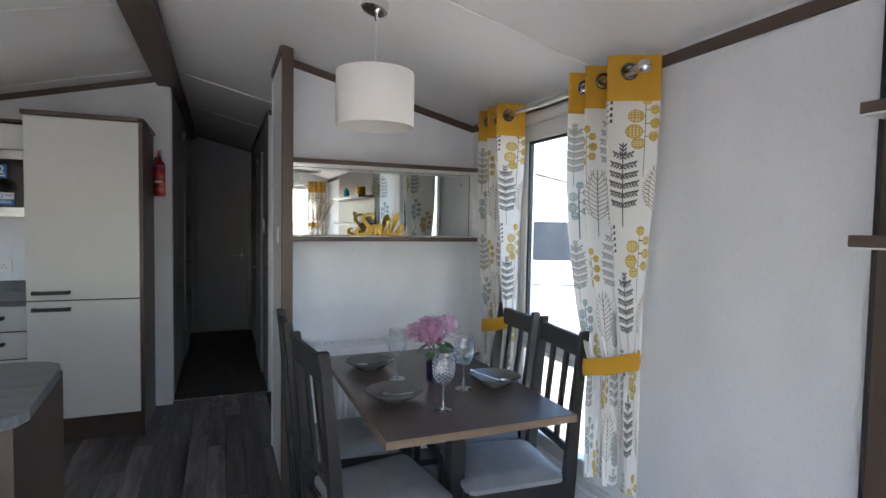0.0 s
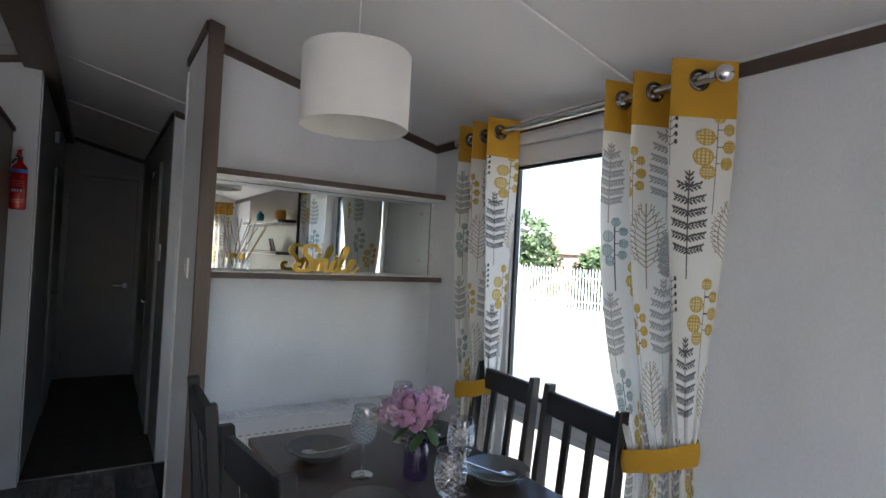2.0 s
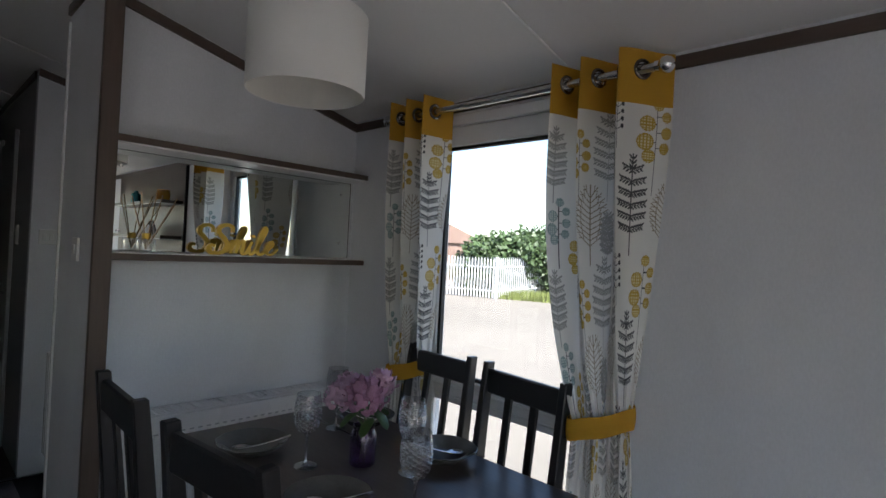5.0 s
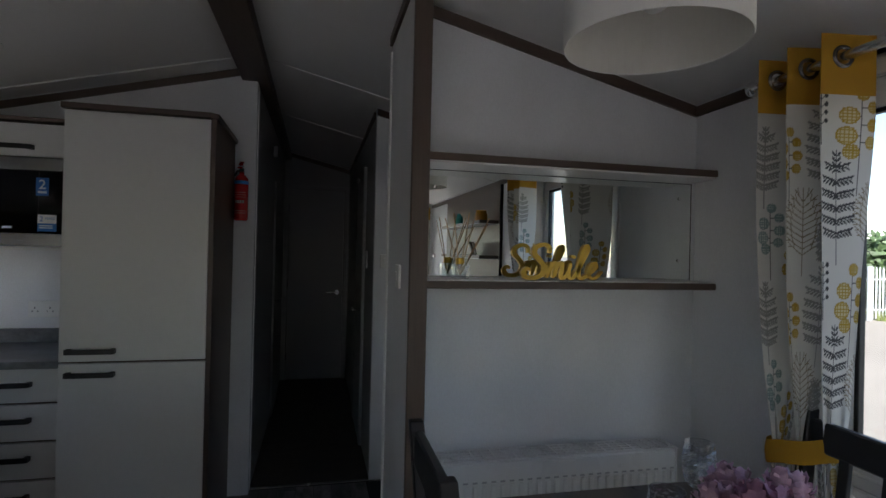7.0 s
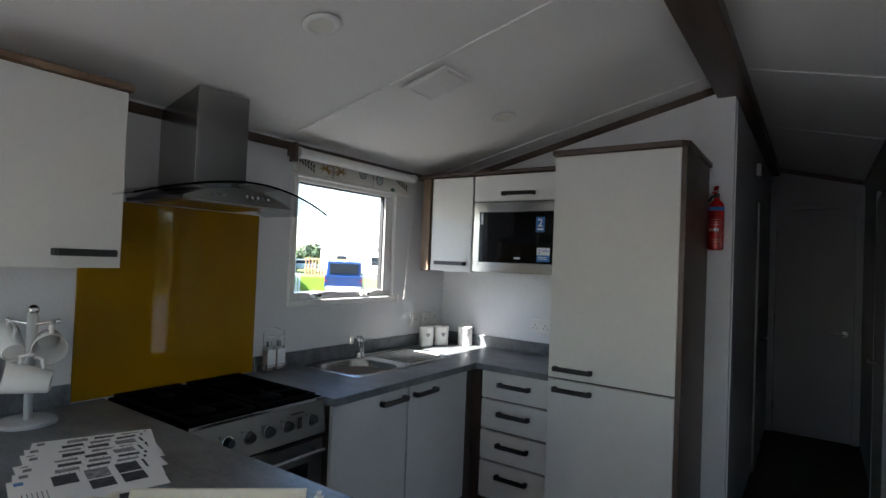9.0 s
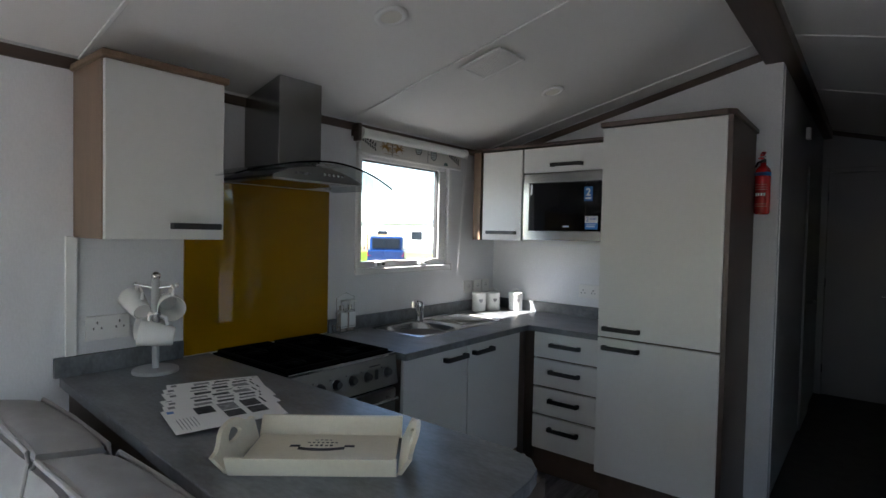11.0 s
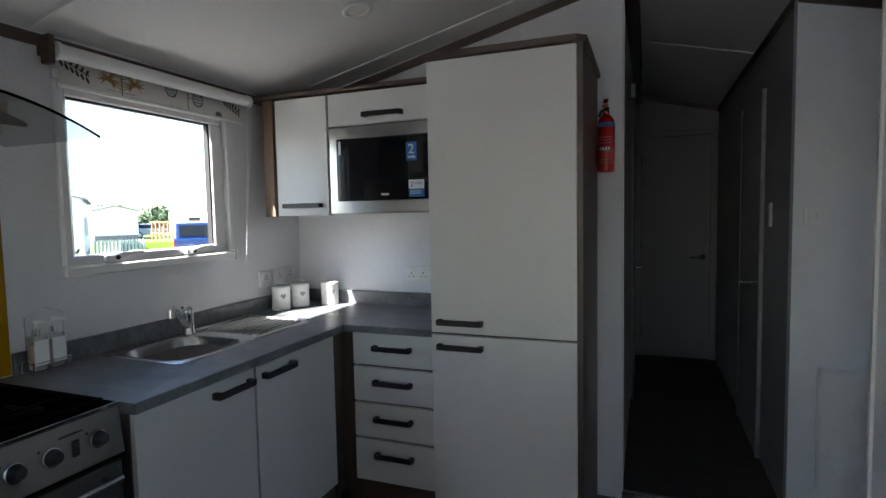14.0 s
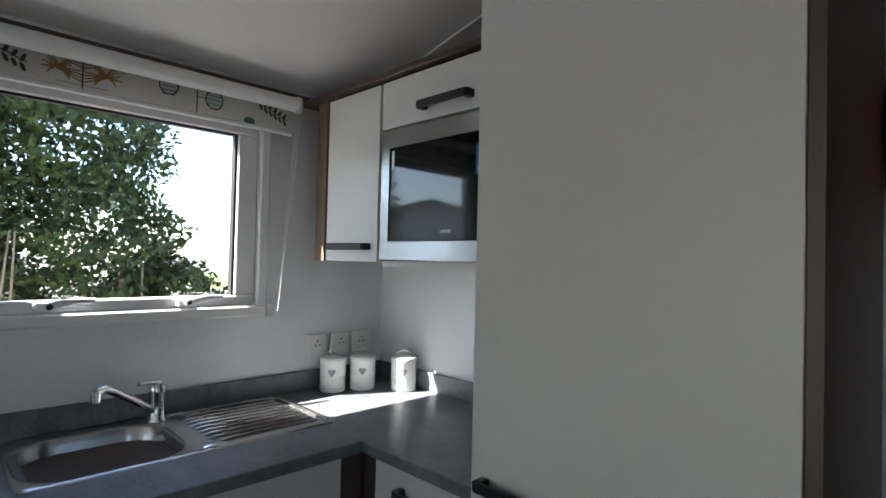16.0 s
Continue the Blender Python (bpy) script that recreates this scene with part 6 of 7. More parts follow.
for k in range(64):
    z = 1.955 - 0.0117 * k
    for y_off, dx in ((0.0, 0.0), (0.012 * (1 - k / 64), 0.010)):
        ball((-2.055 + dx * (1 - k / 64), 4.062 - 0.055 * k / 64 + y_off, z), 0.0027, b, u=6, v=4)
part("bead_chain", b, white_plastic, c, "white bead chain")
part("chain_clip", box((-2.119, 3.992, 1.190), (-2.100, 4.012, 1.240), 0.003), white_plastic, c)


# sockets on the kitchen walls
def socket_west(y, label, width=0.086, switches=2):
    kn = [((-2.106, y - width * 0.28 + k * width * 0.4, 1.088), (-2.102, y - width * 0.28 + k * width * 0.4 + 0.014, 1.106), white_plastic) for k in range(switches)]
    kn += [((-2.106, y - 0.010, 1.062), (-2.1025, y - 0.006, 1.070), ink), ((-2.106, y + 0.010, 1.062), (-2.1025, y + 0.014, 1.070), ink), ((-2.106, y, 1.078), (-2.1025, y + 0.004, 1.086), ink)]
    return plate_on_wall("wall_socket", (-2.1195, y - width / 2, 1.022), (-2.105, y + width / 2, 1.108), label, "socket", kn, "sockets by the sink")


for y in (4.205, 4.315, 4.415):
    socket_west(y, "white single socket plate on the wall by the canisters")
kn = []
for x in (-1.385, -1.315):
    kn += [((x - 0.008, 4.513, 1.075), (x - 0.004, 4.5165, 1.085), ink), ((x + 0.006, 4.513, 1.058), (x + 0.010, 4.5165, 1.066), ink), ((x - 0.020, 4.513, 1.058), (x - 0.016, 4.5165, 1.066), ink), ((x - 0.006, 4.512, 1.090), (x + 0.008, 4.5165, 1.106), white_plastic)]
plate_on_wall("wall_socket", (-1.423, 4.516, 1.030), (-1.277, 4.5295, 1.116), "white double socket beside the fridge cupboard", "socket", kn)
kn = []
for y in (1.90, 1.975):
    kn += [((-2.106, y - 0.004, 1.078), (-2.1025, y, 1.088), ink), ((-2.106, y + 0.010, 1.058), (-2.1025, y + 0.014, 1.066), ink), ((-2.106, y - 0.016, 1.058), (-2.1025, y - 0.012, 1.066), ink), ((-2.107, y - 0.005, 1.090), (-2.1025, y + 0.010, 1.106), white_plastic)]
plate_on_wall("wall_socket", (-2.1195, 1.862, 1.018), (-2.105, 2.010, 1.108), "white double socket above the peninsula", "socket", kn)
setting("trim_11", box((-2.1195, 1.800, 0.972), (-2.108, 1.836, 1.40), 0.002), white_plastic, "white cable trunking strip")

# canisters in the sun
def canister():
    c = thing("canister", (0, 0, 0), "white ribbed enamel canister with a grey heart and wire handle", "canister", "canisters on the worktop")
    prof = [(0, 0), (0.046, 0), (0.049, 0.004)]
    for k in range(5):
        z = 0.016 + 0.010 * k
        prof += [(0.049, z), (0.0475, z + 0.003), (0.049, z + 0.006)]
    prof += [(0.049, 0.108), (0.050, 0.111)]
    part("body", lathe(prof, sides=36), tin_white, c, "", True)
    lid = part("lid", lathe([(0.051, 0.111), (0.0515, 0.113), (0.0515, 0.124), (0.049, 0.128), (0.030, 0.132), (0, 0.133)], sides=36), tin_white, c, "white lid", True)
    part("lid_handle", tube([(0, -0.030, 0.130), (0, -0.024, 0.145), (0, 0.0, 0.155), (0, 0.024, 0.145), (0, 0.030, 0.130)], 0.003, sides=8), tin_white, lid, "", True)
    hb = bmesh.new()
    out = []
    for k in range(28):
        t_ = 2 * math.pi * k / 28
        out.append((0.00105 * 16 * math.sin(t_) ** 3 * 0.85, 0.00105 * (13 * math.cos(t_) - 5 * math.cos(2 * t_) - 2 * math.cos(3 * t_) - math.cos(4 * t_))))
    vs_ = []
    for dx in (0.0496, 0.0504):
        vs_.append([hb.verts.new((math.sqrt(max((dx) ** 2 - a_ * a_, 0)), a_, 0.076 + z_)) for a_, z_ in out])
    hb.faces.new(vs_[1])
    for i in range(28):
        hb.faces.new((vs_[0][i], vs_[0][(i + 1) % 28], vs_[1][(i + 1) % 28], vs_[1][i]))
    bmesh.ops.recalc_face_normals(hb, faces=hb.faces[:])
    part("heart", hb, heart_grey, c, "grey heart motif")
    return c


cn = canister()
cn.matrix_basis = pose(-2.035, 4.235, ZT, 0, 0, -38)
copy_thing(cn, pose(-1.992, 4.345, ZT, 0, 0, -38))
copy_thing(cn, pose(-1.870, 4.452, ZT, 0, 0, -40))

# soap bottles in a wire caddy
c = thing("soap_caddy", (-2.06, 3.045, ZT), "wire caddy holding two pump bottles beside the cooker", "caddy")
b = bmesh.new()
for z in (0.006, 0.040):
    pts = [(-2.092, 2.985), (-2.030, 2.985), (-2.030, 3.105), (-2.092, 3.105), (-2.092, 2.985)]
    for p_, q_ in zip(pts, pts[1:]):
        rod((*p_, ZT + z), (*q_, ZT + z), 0.0018, bm=b, sides=6)
for x, y in ((-2.092, 2.985), (-2.030, 2.985), (-2.030, 3.105), (-2.092, 3.105)):
    rod((x, y, ZT), (x, y, ZT + 0.045), 0.0022, bm=b, sides=6)
tube([(-2.061, 2.985, ZT + 0.04), (-2.061, 2.985, ZT + 0.19), (-2.061, 3.045, ZT + 0.215), (-2.061, 3.105, ZT + 0.19), (-2.061, 3.105, ZT + 0.04)], 0.0018, b, 6)
part("wire_rack", b, chrome, c)
for y, col in ((3.017, soap_pink), (3.073, soap_pink)):
    bt = thing("soap_bottle", (-2.061, y, ZT + 0.008), "clear pump bottle with white label in a wire caddy", "bottle", "pump bottles")
    part("bottle", box((-2.085, y - 0.024, ZT + 0.008), (-2.037, y + 0.024, ZT + 0.125), 0.008, segments=2), clear_glass, bt, "", True)
    part("liquid", box((-2.081, y - 0.020, ZT + 0.011), (-2.041, y + 0.020, ZT + 0.100), 0.006), col, bt, "pale pink liquid")
    part("label", box((-2.0365, y - 0.022, ZT + 0.030), (-2.0358, y + 0.022, ZT + 0.112)), label_white, bt, "white label")
    part("pump_collar", rod((-2.061, y, ZT + 0.125), (-2.061, y, ZT + 0.148), 0.012), chrome, bt, "", True)
    part("pump", tube([(-2.061, y, ZT + 0.148), (-2.061, y, ZT + 0.170), (-2.05, y + 0.012, ZT + 0.172), (-2.035, y + 0.03, ZT + 0.166)], [0.004, 0.008, 0.006, 0.003], sides=8), white_plastic, bt, "", True)

# mug tree
c = thing("mug_tree", (-1.965, 2.045, ZT), "grey mug tree with chrome ball top on the peninsula", "mug tree")
MX, MY = -1.965, 2.045
part("base", lathe([(0, 0.016), (0.070, 0.016), (0.078, 0.012), (0.080, 0.004), (0.078, 0), (0, 0)], (MX, MY, ZT), 36), grey_paint, c, smooth=True)
part("post", lathe([(0.014, 0.014), (0.012, 0.03), (0.0125, 0.18), (0.0155, 0.24), (0.015, 0.334), (0.011, 0.346)], (MX, MY, ZT), 20), grey_paint, c, smooth=True)
part("ball_top", ball((MX, MY, ZT + 0.358), 0.0165), chrome, c, "chrome ball", True)
arms = [((-0.795, -0.606), 0.312), ((0.795, 0.606), 0.312), ((0.96, -0.27), 0.215), ((-0.96, 0.27), 0.215)]
for (dx, dy), z in arms:
    part("arm", rod((MX, MY, ZT + z), (MX + 0.075 * dx, MY + 0.075 * dy, ZT + z + 0.012), 0.005), chrome, c, smooth=True)
    part("arm_tip", ball((MX + 0.078 * dx, MY + 0.078 * dy, ZT + z + 0.0125), 0.0085), chrome, c, smooth=True)


def mug():
    g = thing("mug", (0, 0, 0), "white glazed mug hanging on the mug tree", "mug", "hanging mugs")
    part("cup", lathe([(0, 0.004), (0.024, 0.003), (0.027, 0.0), (0.030, 0.004), (0.037, 0.055), (0.042, 0.098), (0.0405, 0.1005), (0.039, 0.098), (0.034, 0.055), (0.027, 0.008), (0, 0.007)], sides=36), mug_white, g, "", True)
    part("mug_handle", tube([(0.036, 0, 0.080), (0.060, 0, 0.083), (0.068, 0, 0.060), (0.056, 0, 0.034), (0.033, 0, 0.026)], 0.0055, sides=10), mug_white, g, "", True)
    return g


def hang(m, hook, axis_way, handle_way):
    """Pose for a mug hung by its handle: axis_way points from base to mouth, handle_way to the handle."""
    z = Vector(axis_way).normalized()
    x = Vector(handle_way)
    x = (x - z * x.dot(z)).normalized()
    r = Matrix((x, z.cross(x), z)).transposed().to_4x4()
    r = r @ Matrix.Scale(1.07, 4)
    top = r @ Vector((0.066, 0, 0.062))
    return Matrix.Translation(Vector(hook) - top) @ r


mg = mug()
hooks = [Vector((MX + 0.060 * dx, MY + 0.060 * dy, ZT + z + 0.006)) for (dx, dy), z in arms]
mg.matrix_basis = hang(mg, hooks[0], (-0.86, -0.03, 0.42), (-0.1, 0.05, 1))
copy_thing(mg, hang(mg, hooks[1], (0.89, -0.26, -0.15), (0, 0.05, 1)))
copy_thing(mg, hang(mg, hooks[2], (-0.475, -0.865, 0.17), (0, 0, 1)))
copy_thing(mg, hang(mg, hooks[3], (-0.05, -0.96, 0.08), (0, 0, 1)))

# papers fanned on the peninsula
rnd = random.Random(4)
for i in range(8):
    x, y, a = -1.600 + 0.038 * i, 2.090 - 0.017 * i, -19 + 1.2 * i + rnd.uniform(-5, 5)
    z = ZT + 0.0006 + 0.0011 * i
    g = thing("leaflet", (x, y, z), "white printed sales sheet with photographs in a fanned pile", "paper", "fanned sheets")
    m = pose(x, y, z, 0, 0, a)
    b = box((-0.105, -0.1485, 0), (0.105, 0.1485, 0.0009))
    b.transform(m)
    part("sheet", b, paper, g)
    marks = [("photo", (-0.088, 0.066 - 0.066 * k), (-0.022, 0.116 - 0.066 * k), ink if (k + i) % 2 else ink_grey) for k in range(3)]
    marks += [("photo", (-0.014, 0.066 - 0.066 * k), (0.044, 0.116 - 0.066 * k), ink if (k + i) % 3 else ink_grey) for k in range(1 + i % 2)]
    marks += [("text_line", (-0.098, 0.112 - 0.020 * k), (-0.098 + rnd.uniform(0.004, 0.008), 0.1145 - 0.020 * k), ink_grey) for k in range(9)]
    marks += [("text_line", (-0.010, -0.082 - 0.009 * k), (-0.010 + rnd.uniform(0.070, 0.100), -0.0800 - 0.009 * k), ink_grey) for k in range(6)]
    marks += [("title", (-0.092, 0.128), (-0.030, 0.134), ink), ("logo", (-0.092, -0.136), (-0.070, -0.118), label_blue if i == 7 else ink_grey)]
    for name, lo, hi, mt in marks:
        b = box((lo[0], lo[1], 0.0009), (hi[0], hi[1], 0.00105))
        b.transform(m)
        part(name, b, mt, g)

# cream serving tray
tr = thing("serving_tray", (-0.84, 1.93, ZT), "cream painted wooden tray with cut-out handles and dark print", "tray")
TM = pose(-0.909, 1.988, ZT, 0, 0, 40.5) @ Matrix.Diagonal((0.935, 0.89, 0.76, 1))
def in_tray(b):
    b.transform(TM)
    return b
part("bottom", in_tray(box((-0.190, -0.120, 0.003), (0.190, 0.120, 0.010))), tray_cream, tr)
for sgn, n in ((-1, "long_side"), (1, "long_side")):
    b = prism([(0.120, 0.0), (0.131, 0.0), (0.159, 0.064), (0.149, 0.064)], -0.198, 0.198, "x", bevel=0.0015)
    if sgn < 0:
        b.transform(Matrix.Rotation(math.pi, 4, "Z"))
    part(n, in_tray(b), tray_cream, tr)
for sgn in (-1, 1):
    # end board with a raised grip and a slot through it
    top = [(-0.150, 0.060), (-0.118, 0.062), (-0.090, 0.074), (-0.065, 0.090), (-0.035, 0.098), (0.0, 0.100), (0.035, 0.098), (0.065, 0.090), (0.090, 0.074), (0.118, 0.062), (0.150, 0.060)]
    slot = [(0.045 * math.cos(t_), 0.070 + 0.014 * math.sin(t_) - 0.010 * abs(math.cos(t_))) for t_ in (math.pi - math.pi * k / 10 for k in range(11))]
    slot_low = [(0.045 * math.cos(t_), 0.058 - 0.008 * math.sin(t_)) for t_ in (math.pi - math.pi * k / 10 for k in range(11))]
    b = bmesh.new()
    outl = [(-0.120, 0.0)] + top + [(0.120, 0.0)]
    for x_ in (0.0, 0.011):
        up_, so, lo_ = ([b.verts.new((x_ + z_ * 0.42, y_, z_)) for y_, z_ in seq] for seq in (top, slot, slot_low))
        bl, br = b.verts.new((x_, -0.120, 0.0)), b.verts.new((x_, 0.120, 0.0))
        if x_ == 0.0:
            first = (up_, so, lo_, bl, br)
        for i in range(10):
            b.faces.new((up_[i], up_[i + 1], so[i + 1], so[i]))
        b.faces.new([bl, up_[0], so[0]] + lo_ + [so[-1], up_[-1], br])
        if x_ > 0:
            for s_, t_ in zip(first[:3], (up_, so, lo_)):
                for i in range(10):
                    b.faces.new((s_[i], s_[i + 1], t_[i + 1], t_[i]))
            b.faces.new((first[3], first[4], br, bl))
            b.faces.new((first[3], first[0][0], up_[0], bl)); b.faces.new((first[4], first[0][-1], up_[-1], br))
    bmesh.ops.recalc_face_normals(b, faces=b.faces[:])
    b.transform(Matrix.Translation((0.198, 0, 0)))
    if sgn < 0:
        b.transform(Matrix.Rotation(math.pi, 4, "Z"))
    part("end_board", in_tray(b), tray_cream, tr, "shaped end board with a slot handle")
ban = bmesh.new()
for k in range(14):
    x = -0.06 + 0.12 * k / 14
    yv = 0.030 - 3.2 * x * x * 0.9
    box((x, yv - 0.012 - 0.045, 0.010), (x + 0.0087, yv + 0.005 - 0.045, 0.0106), bm=ban)
box((-0.085, -0.050, 0.010), (-0.058, -0.036, 0.0105), bm=ban)
box((0.058, -0.050, 0.010), (0.085, -0.036, 0.0105), bm=ban)
ban.transform(Matrix.Rotation(math.pi, 4, "Z"))
ban.transform(Matrix.Translation((-0.008, -0.006, 0)))
part("printed_banner", in_tray(ban), ink, tr, "dark printed banner")
for y, w_, h_ in ((0.080, 0.050, 0.005), (0.062, 0.085, 0.008), (0.042, 0.065, 0.012)):
    b = bmesh.new()
    n3 = int(w_ / 0.011)
    for k in range(n3):
        x = -0.008 - w_ / 2 + w_ * k / n3
        box((x, y - h_ / 2, 0.010), (x + 0.007, y + h_ / 2 * (0.4 + 0.6 * ((k * 7) % 3) / 2), 0.0104), bm=b)
    part("printed_line", in_tray(b), ink, tr, "line of unreadable print")

# fire extinguisher
c = thing("fire_extinguisher", (-0.375, 4.49, 1.575), "red fire extinguisher hung on the wall by the hallway", "fire extinguisher")
part("cylinder", lathe([(0, 0), (0.030, 0), (0.037, 0.006), (0.038, 0.02), (0.038, 0.215), (0.034, 0.240), (0.022, 0.256), (0.014, 0.262), (0.014, 0.275), (0, 0.275)], (-0.375, 4.488, 1.575), 28), red_paint, c, "", True)
part("band", lathe([(0.0383, 0.205), (0.0386, 0.206), (0.0386, 0.222), (0.0375, 0.224)], (-0.375, 4.488, 1.575), 28), label_blue, c, "dark blue band", True)
part("valve", rod((-0.375, 4.488, 1.848), (-0.375, 4.488, 1.872), 0.013), black_metal, c, "", True)
part("lever", box((-0.392, 4.435, 1.872), (-0.366, 4.505, 1.882), 0.003, turn=pose(0, 0, 0, 14, 0, 0)), red_paint, c, "red squeeze lever")
part("grip", box((-0.388, 4.440, 1.893), (-0.364, 4.500, 1.900), 0.003, turn=pose(0, 0, 0, 26, 0, 0)), red_paint, c)
part("nozzle", tube([(-0.375, 4.475, 1.860), (-0.395, 4.455, 1.850), (-0.405, 4.45, 1.825)], 0.006, sides=8), black_rubber, c, smooth=True)
part("bracket", box((-0.40, 4.522, 1.60), (-0.35, 4.5295, 1.80), 0.002), black_metal, c)
b = bmesh.new()
for k in range(4):
    a = radians(-128 + 20 * k)
    box((-0.004, -0.0004, 0), (0.004, 0.0004, 0.016), bm=b, turn=Matrix()).verts.ensure_lookup_table()
    for v in b.verts[-8:]:
        v.co = Matrix.Translation((-0.375 + 0.0386 * math.cos(a), 4.488 + 0.0386 * math.sin(a), 1.672)) @ Matrix.Rotation(a + math.pi / 2, 4, "Z") @ v.co
part("lettering", b, label_white, c, "bars of unreadable white lettering")
b = bmesh.new()
for k in range(7):
    a = radians(-140 + 14 * k)
    for z in (1.615, 1.628, 1.705, 1.718, 1.731):
        box((-0.0035, -0.0003, 0), (0.0035, 0.0003, 0.003), bm=b).verts.ensure_lookup_table()
        for v in b.verts[-8:]:
            v.co = Matrix.Translation((-0.375 + 0.0385 * math.cos(a), 4.488 + 0.0385 * math.sin(a), z)) @ Matrix.Rotation(a + math.pi / 2, 4, "Z") @ v.co
part("small_print", b, M("faded_print", (0.55, 0.25, 0.22), 0.5), c, "rows of small unreadable print")


# ceiling fittings on the kitchen slope
def on_slope(x, y):
    """The frame of a fitting on the west ceiling slope: its z axis points down into the room."""
    n_ = Vector((0.246, 0, -1)).normalized()
    t_ = Vector((1, 0, 0.246)).normalized()
    return Matrix.Translation((x, y, roof_z(x))) @ Matrix((t_, n_.cross(t_), n_)).transposed().to_4x4()


for y in (2.585, 3.845):
    g = thing("downlight", (-1.300, y, roof_z(-1.3)), "round white recessed ceiling downlight, switched off", "downlight", "ceiling downlights")
    b = lathe([(0.040, 0.004), (0.046, 0.007), (0.058, 0.007), (0.064, 0.002), (0.064, 0.0)], sides=36)
    b.transform(on_slope(-1.30, y))
    part("bezel", b, white_plastic, g, "", True)
    b = lathe([(0, 0.003), (0.042, 0.0035)], sides=30)
    b.transform(on_slope(-1.30, y))
    part("lens", b, shade_lining, g, "unlit diffuser", True)
g = thing("ceiling_vent", (-1.295, 3.235, roof_z(-1.295)), "white square ceiling vent with a fine mesh grille", "vent")
m = on_slope(-1.302, 3.247)
for lo, hi in (((-0.118, -0.108), (0.118, -0.082)), ((-0.118, 0.082), (0.118, 0.108)), ((-0.118, -0.082), (-0.094, 0.082)), ((0.094, -0.082), (0.118, 0.082))):
    b = box((lo[0], lo[1], 0.0), (hi[0], hi[1], 0.011), 0.004)
    b.transform(m)
    part("frame", b, white_plastic, g)
b = bmesh.new()
for k in range(19):
    y = -0.080 + 0.0086 * k
    box((-0.094, y, 0.004), (0.094, y + 0.0034, 0.0075), bm=b)
for k in range(22):
    x = -0.092 + 0.0086 * k
    box((x, -0.082, 0.0045), (x + 0.0034, 0.082, 0.008), bm=b)
b.transform(m)
part("mesh_grille", b, white_plastic, g)
b = box((-0.094, -0.082, 0.0005), (0.094, 0.082, 0.002))
b.transform(m)
part("backing", b, M("vent_backing", (0.06, 0.06, 0.06), 0.8), g)

# ---- lounge end ----
c = thing("panelled_wall", (1.505, -0.1, 0), "dark wood-effect feature panel with floating shelves", "wall panel")
part("panel", box((1.500, -1.00, 0.0), (1.5195, 0.835, 1.985), 0.002), brown_z, c)
part("edge_strip", box((1.494, 0.829, 0.0), (1.5195, 0.839, 1.985), 0.001), black_metal, c, "black edge strip")
SHELF = "floating shelves on the feature panel"
for z, y_end in ((1.668, 0.79), (1.378, 0.80)):
    g = thing("floating_shelf", (1.40, 0.2, z), "brown wood-effect floating shelf with a pale underside", "shelf", SHELF)
    part("board", box((1.335, -0.55, z), (1.4995, y_end, z + 0.026), 0.002), brown_y, g)
    part("underside", box((1.334, -0.55, z - 0.004), (1.4995, y_end - 0.004, z)), white_plastic, g, "pale underside")
solo("teal_bottle", lathe([(0, 0), (0.036, 0), (0.040, 0.01), (0.040, 0.075), (0.030, 0.092), (0.016, 0.098), (0.016, 0.112), (0.020, 0.114), (0.013, 0.114), (0.013, 0.10)], (1.42, -0.18, 1.694), 26), teal_glaze, "small teal glazed bottle on the upper shelf", "bottle", smooth=True)
solo("amber_jar", lathe([(0, 0), (0.045, 0), (0.052, 0.012), (0.054, 0.060), (0.046, 0.078), (0.046, 0.090), (0.050, 0.094), (0.043, 0.095), (0.043, 0.08)], (1.42, 0.56, 1.694), 28), amber_glaze, "amber glazed jar on the upper shelf", "jar", smooth=True)
for y, a in ((0.30, 12), (0.40, 16)):
    b = box((-0.008, -0.055, 0), (0.008, 0.055, 0.12), 0.002)
    b.transform(pose(1.43, y, 1.405, 0, -a, 20))
    solo("photo_frame", b, ink_grey if a == 12 else label_white, "small leaning picture frame on the lower shelf", "picture frame", "frames on the lower shelf")
# front curtain
def straight_curtain(x0_, x1_, y_, label, group):
    g = thing("curtain", ((x0_ + x1_) / 2, y_, 0.35), label, "curtain", group)

    def sh(s, z):
        return (x0_ + (x1_ - x0_) * s, y_ + 0.035 * math.sin(2 * math.pi * 3.5 * s), z)

    cloth("printed_panel", lambda s, t_: sh(s, 0.35 + 1.48 * t_), 90, 150, 0.0075, 0.0099, g)
    b = bmesh.new()
    rows_ = [[b.verts.new(sh(i / 60, 1.83 + 0.16 * j / 3)) for i in range(61)] for j in range(4)]
    for p_, q_ in zip(rows_, rows_[1:]):
        for i in range(60):
            b.faces.new((p_[i], p_[i + 1], q_[i + 1], q_[i]))
    part("header_band", b, mustard, g, "mustard cloth header band", True)


straight_curtain(1.20, 1.47, -1.80, "printed curtain with mustard header beside the front window", "lounge curtains")
straight_curtain(-2.05, -1.75, -1.80, "printed curtain with mustard header beside the front window", "lounge curtains")
c = thing("curtain_rod", (0, -1.80, 1.93), "brushed metal curtain rod over the front window", "curtain rod")
part("pole", rod((-2.08, -1.80, 1.93), (1.48, -1.80, 1.93), 0.0125), steel, c, smooth=True)


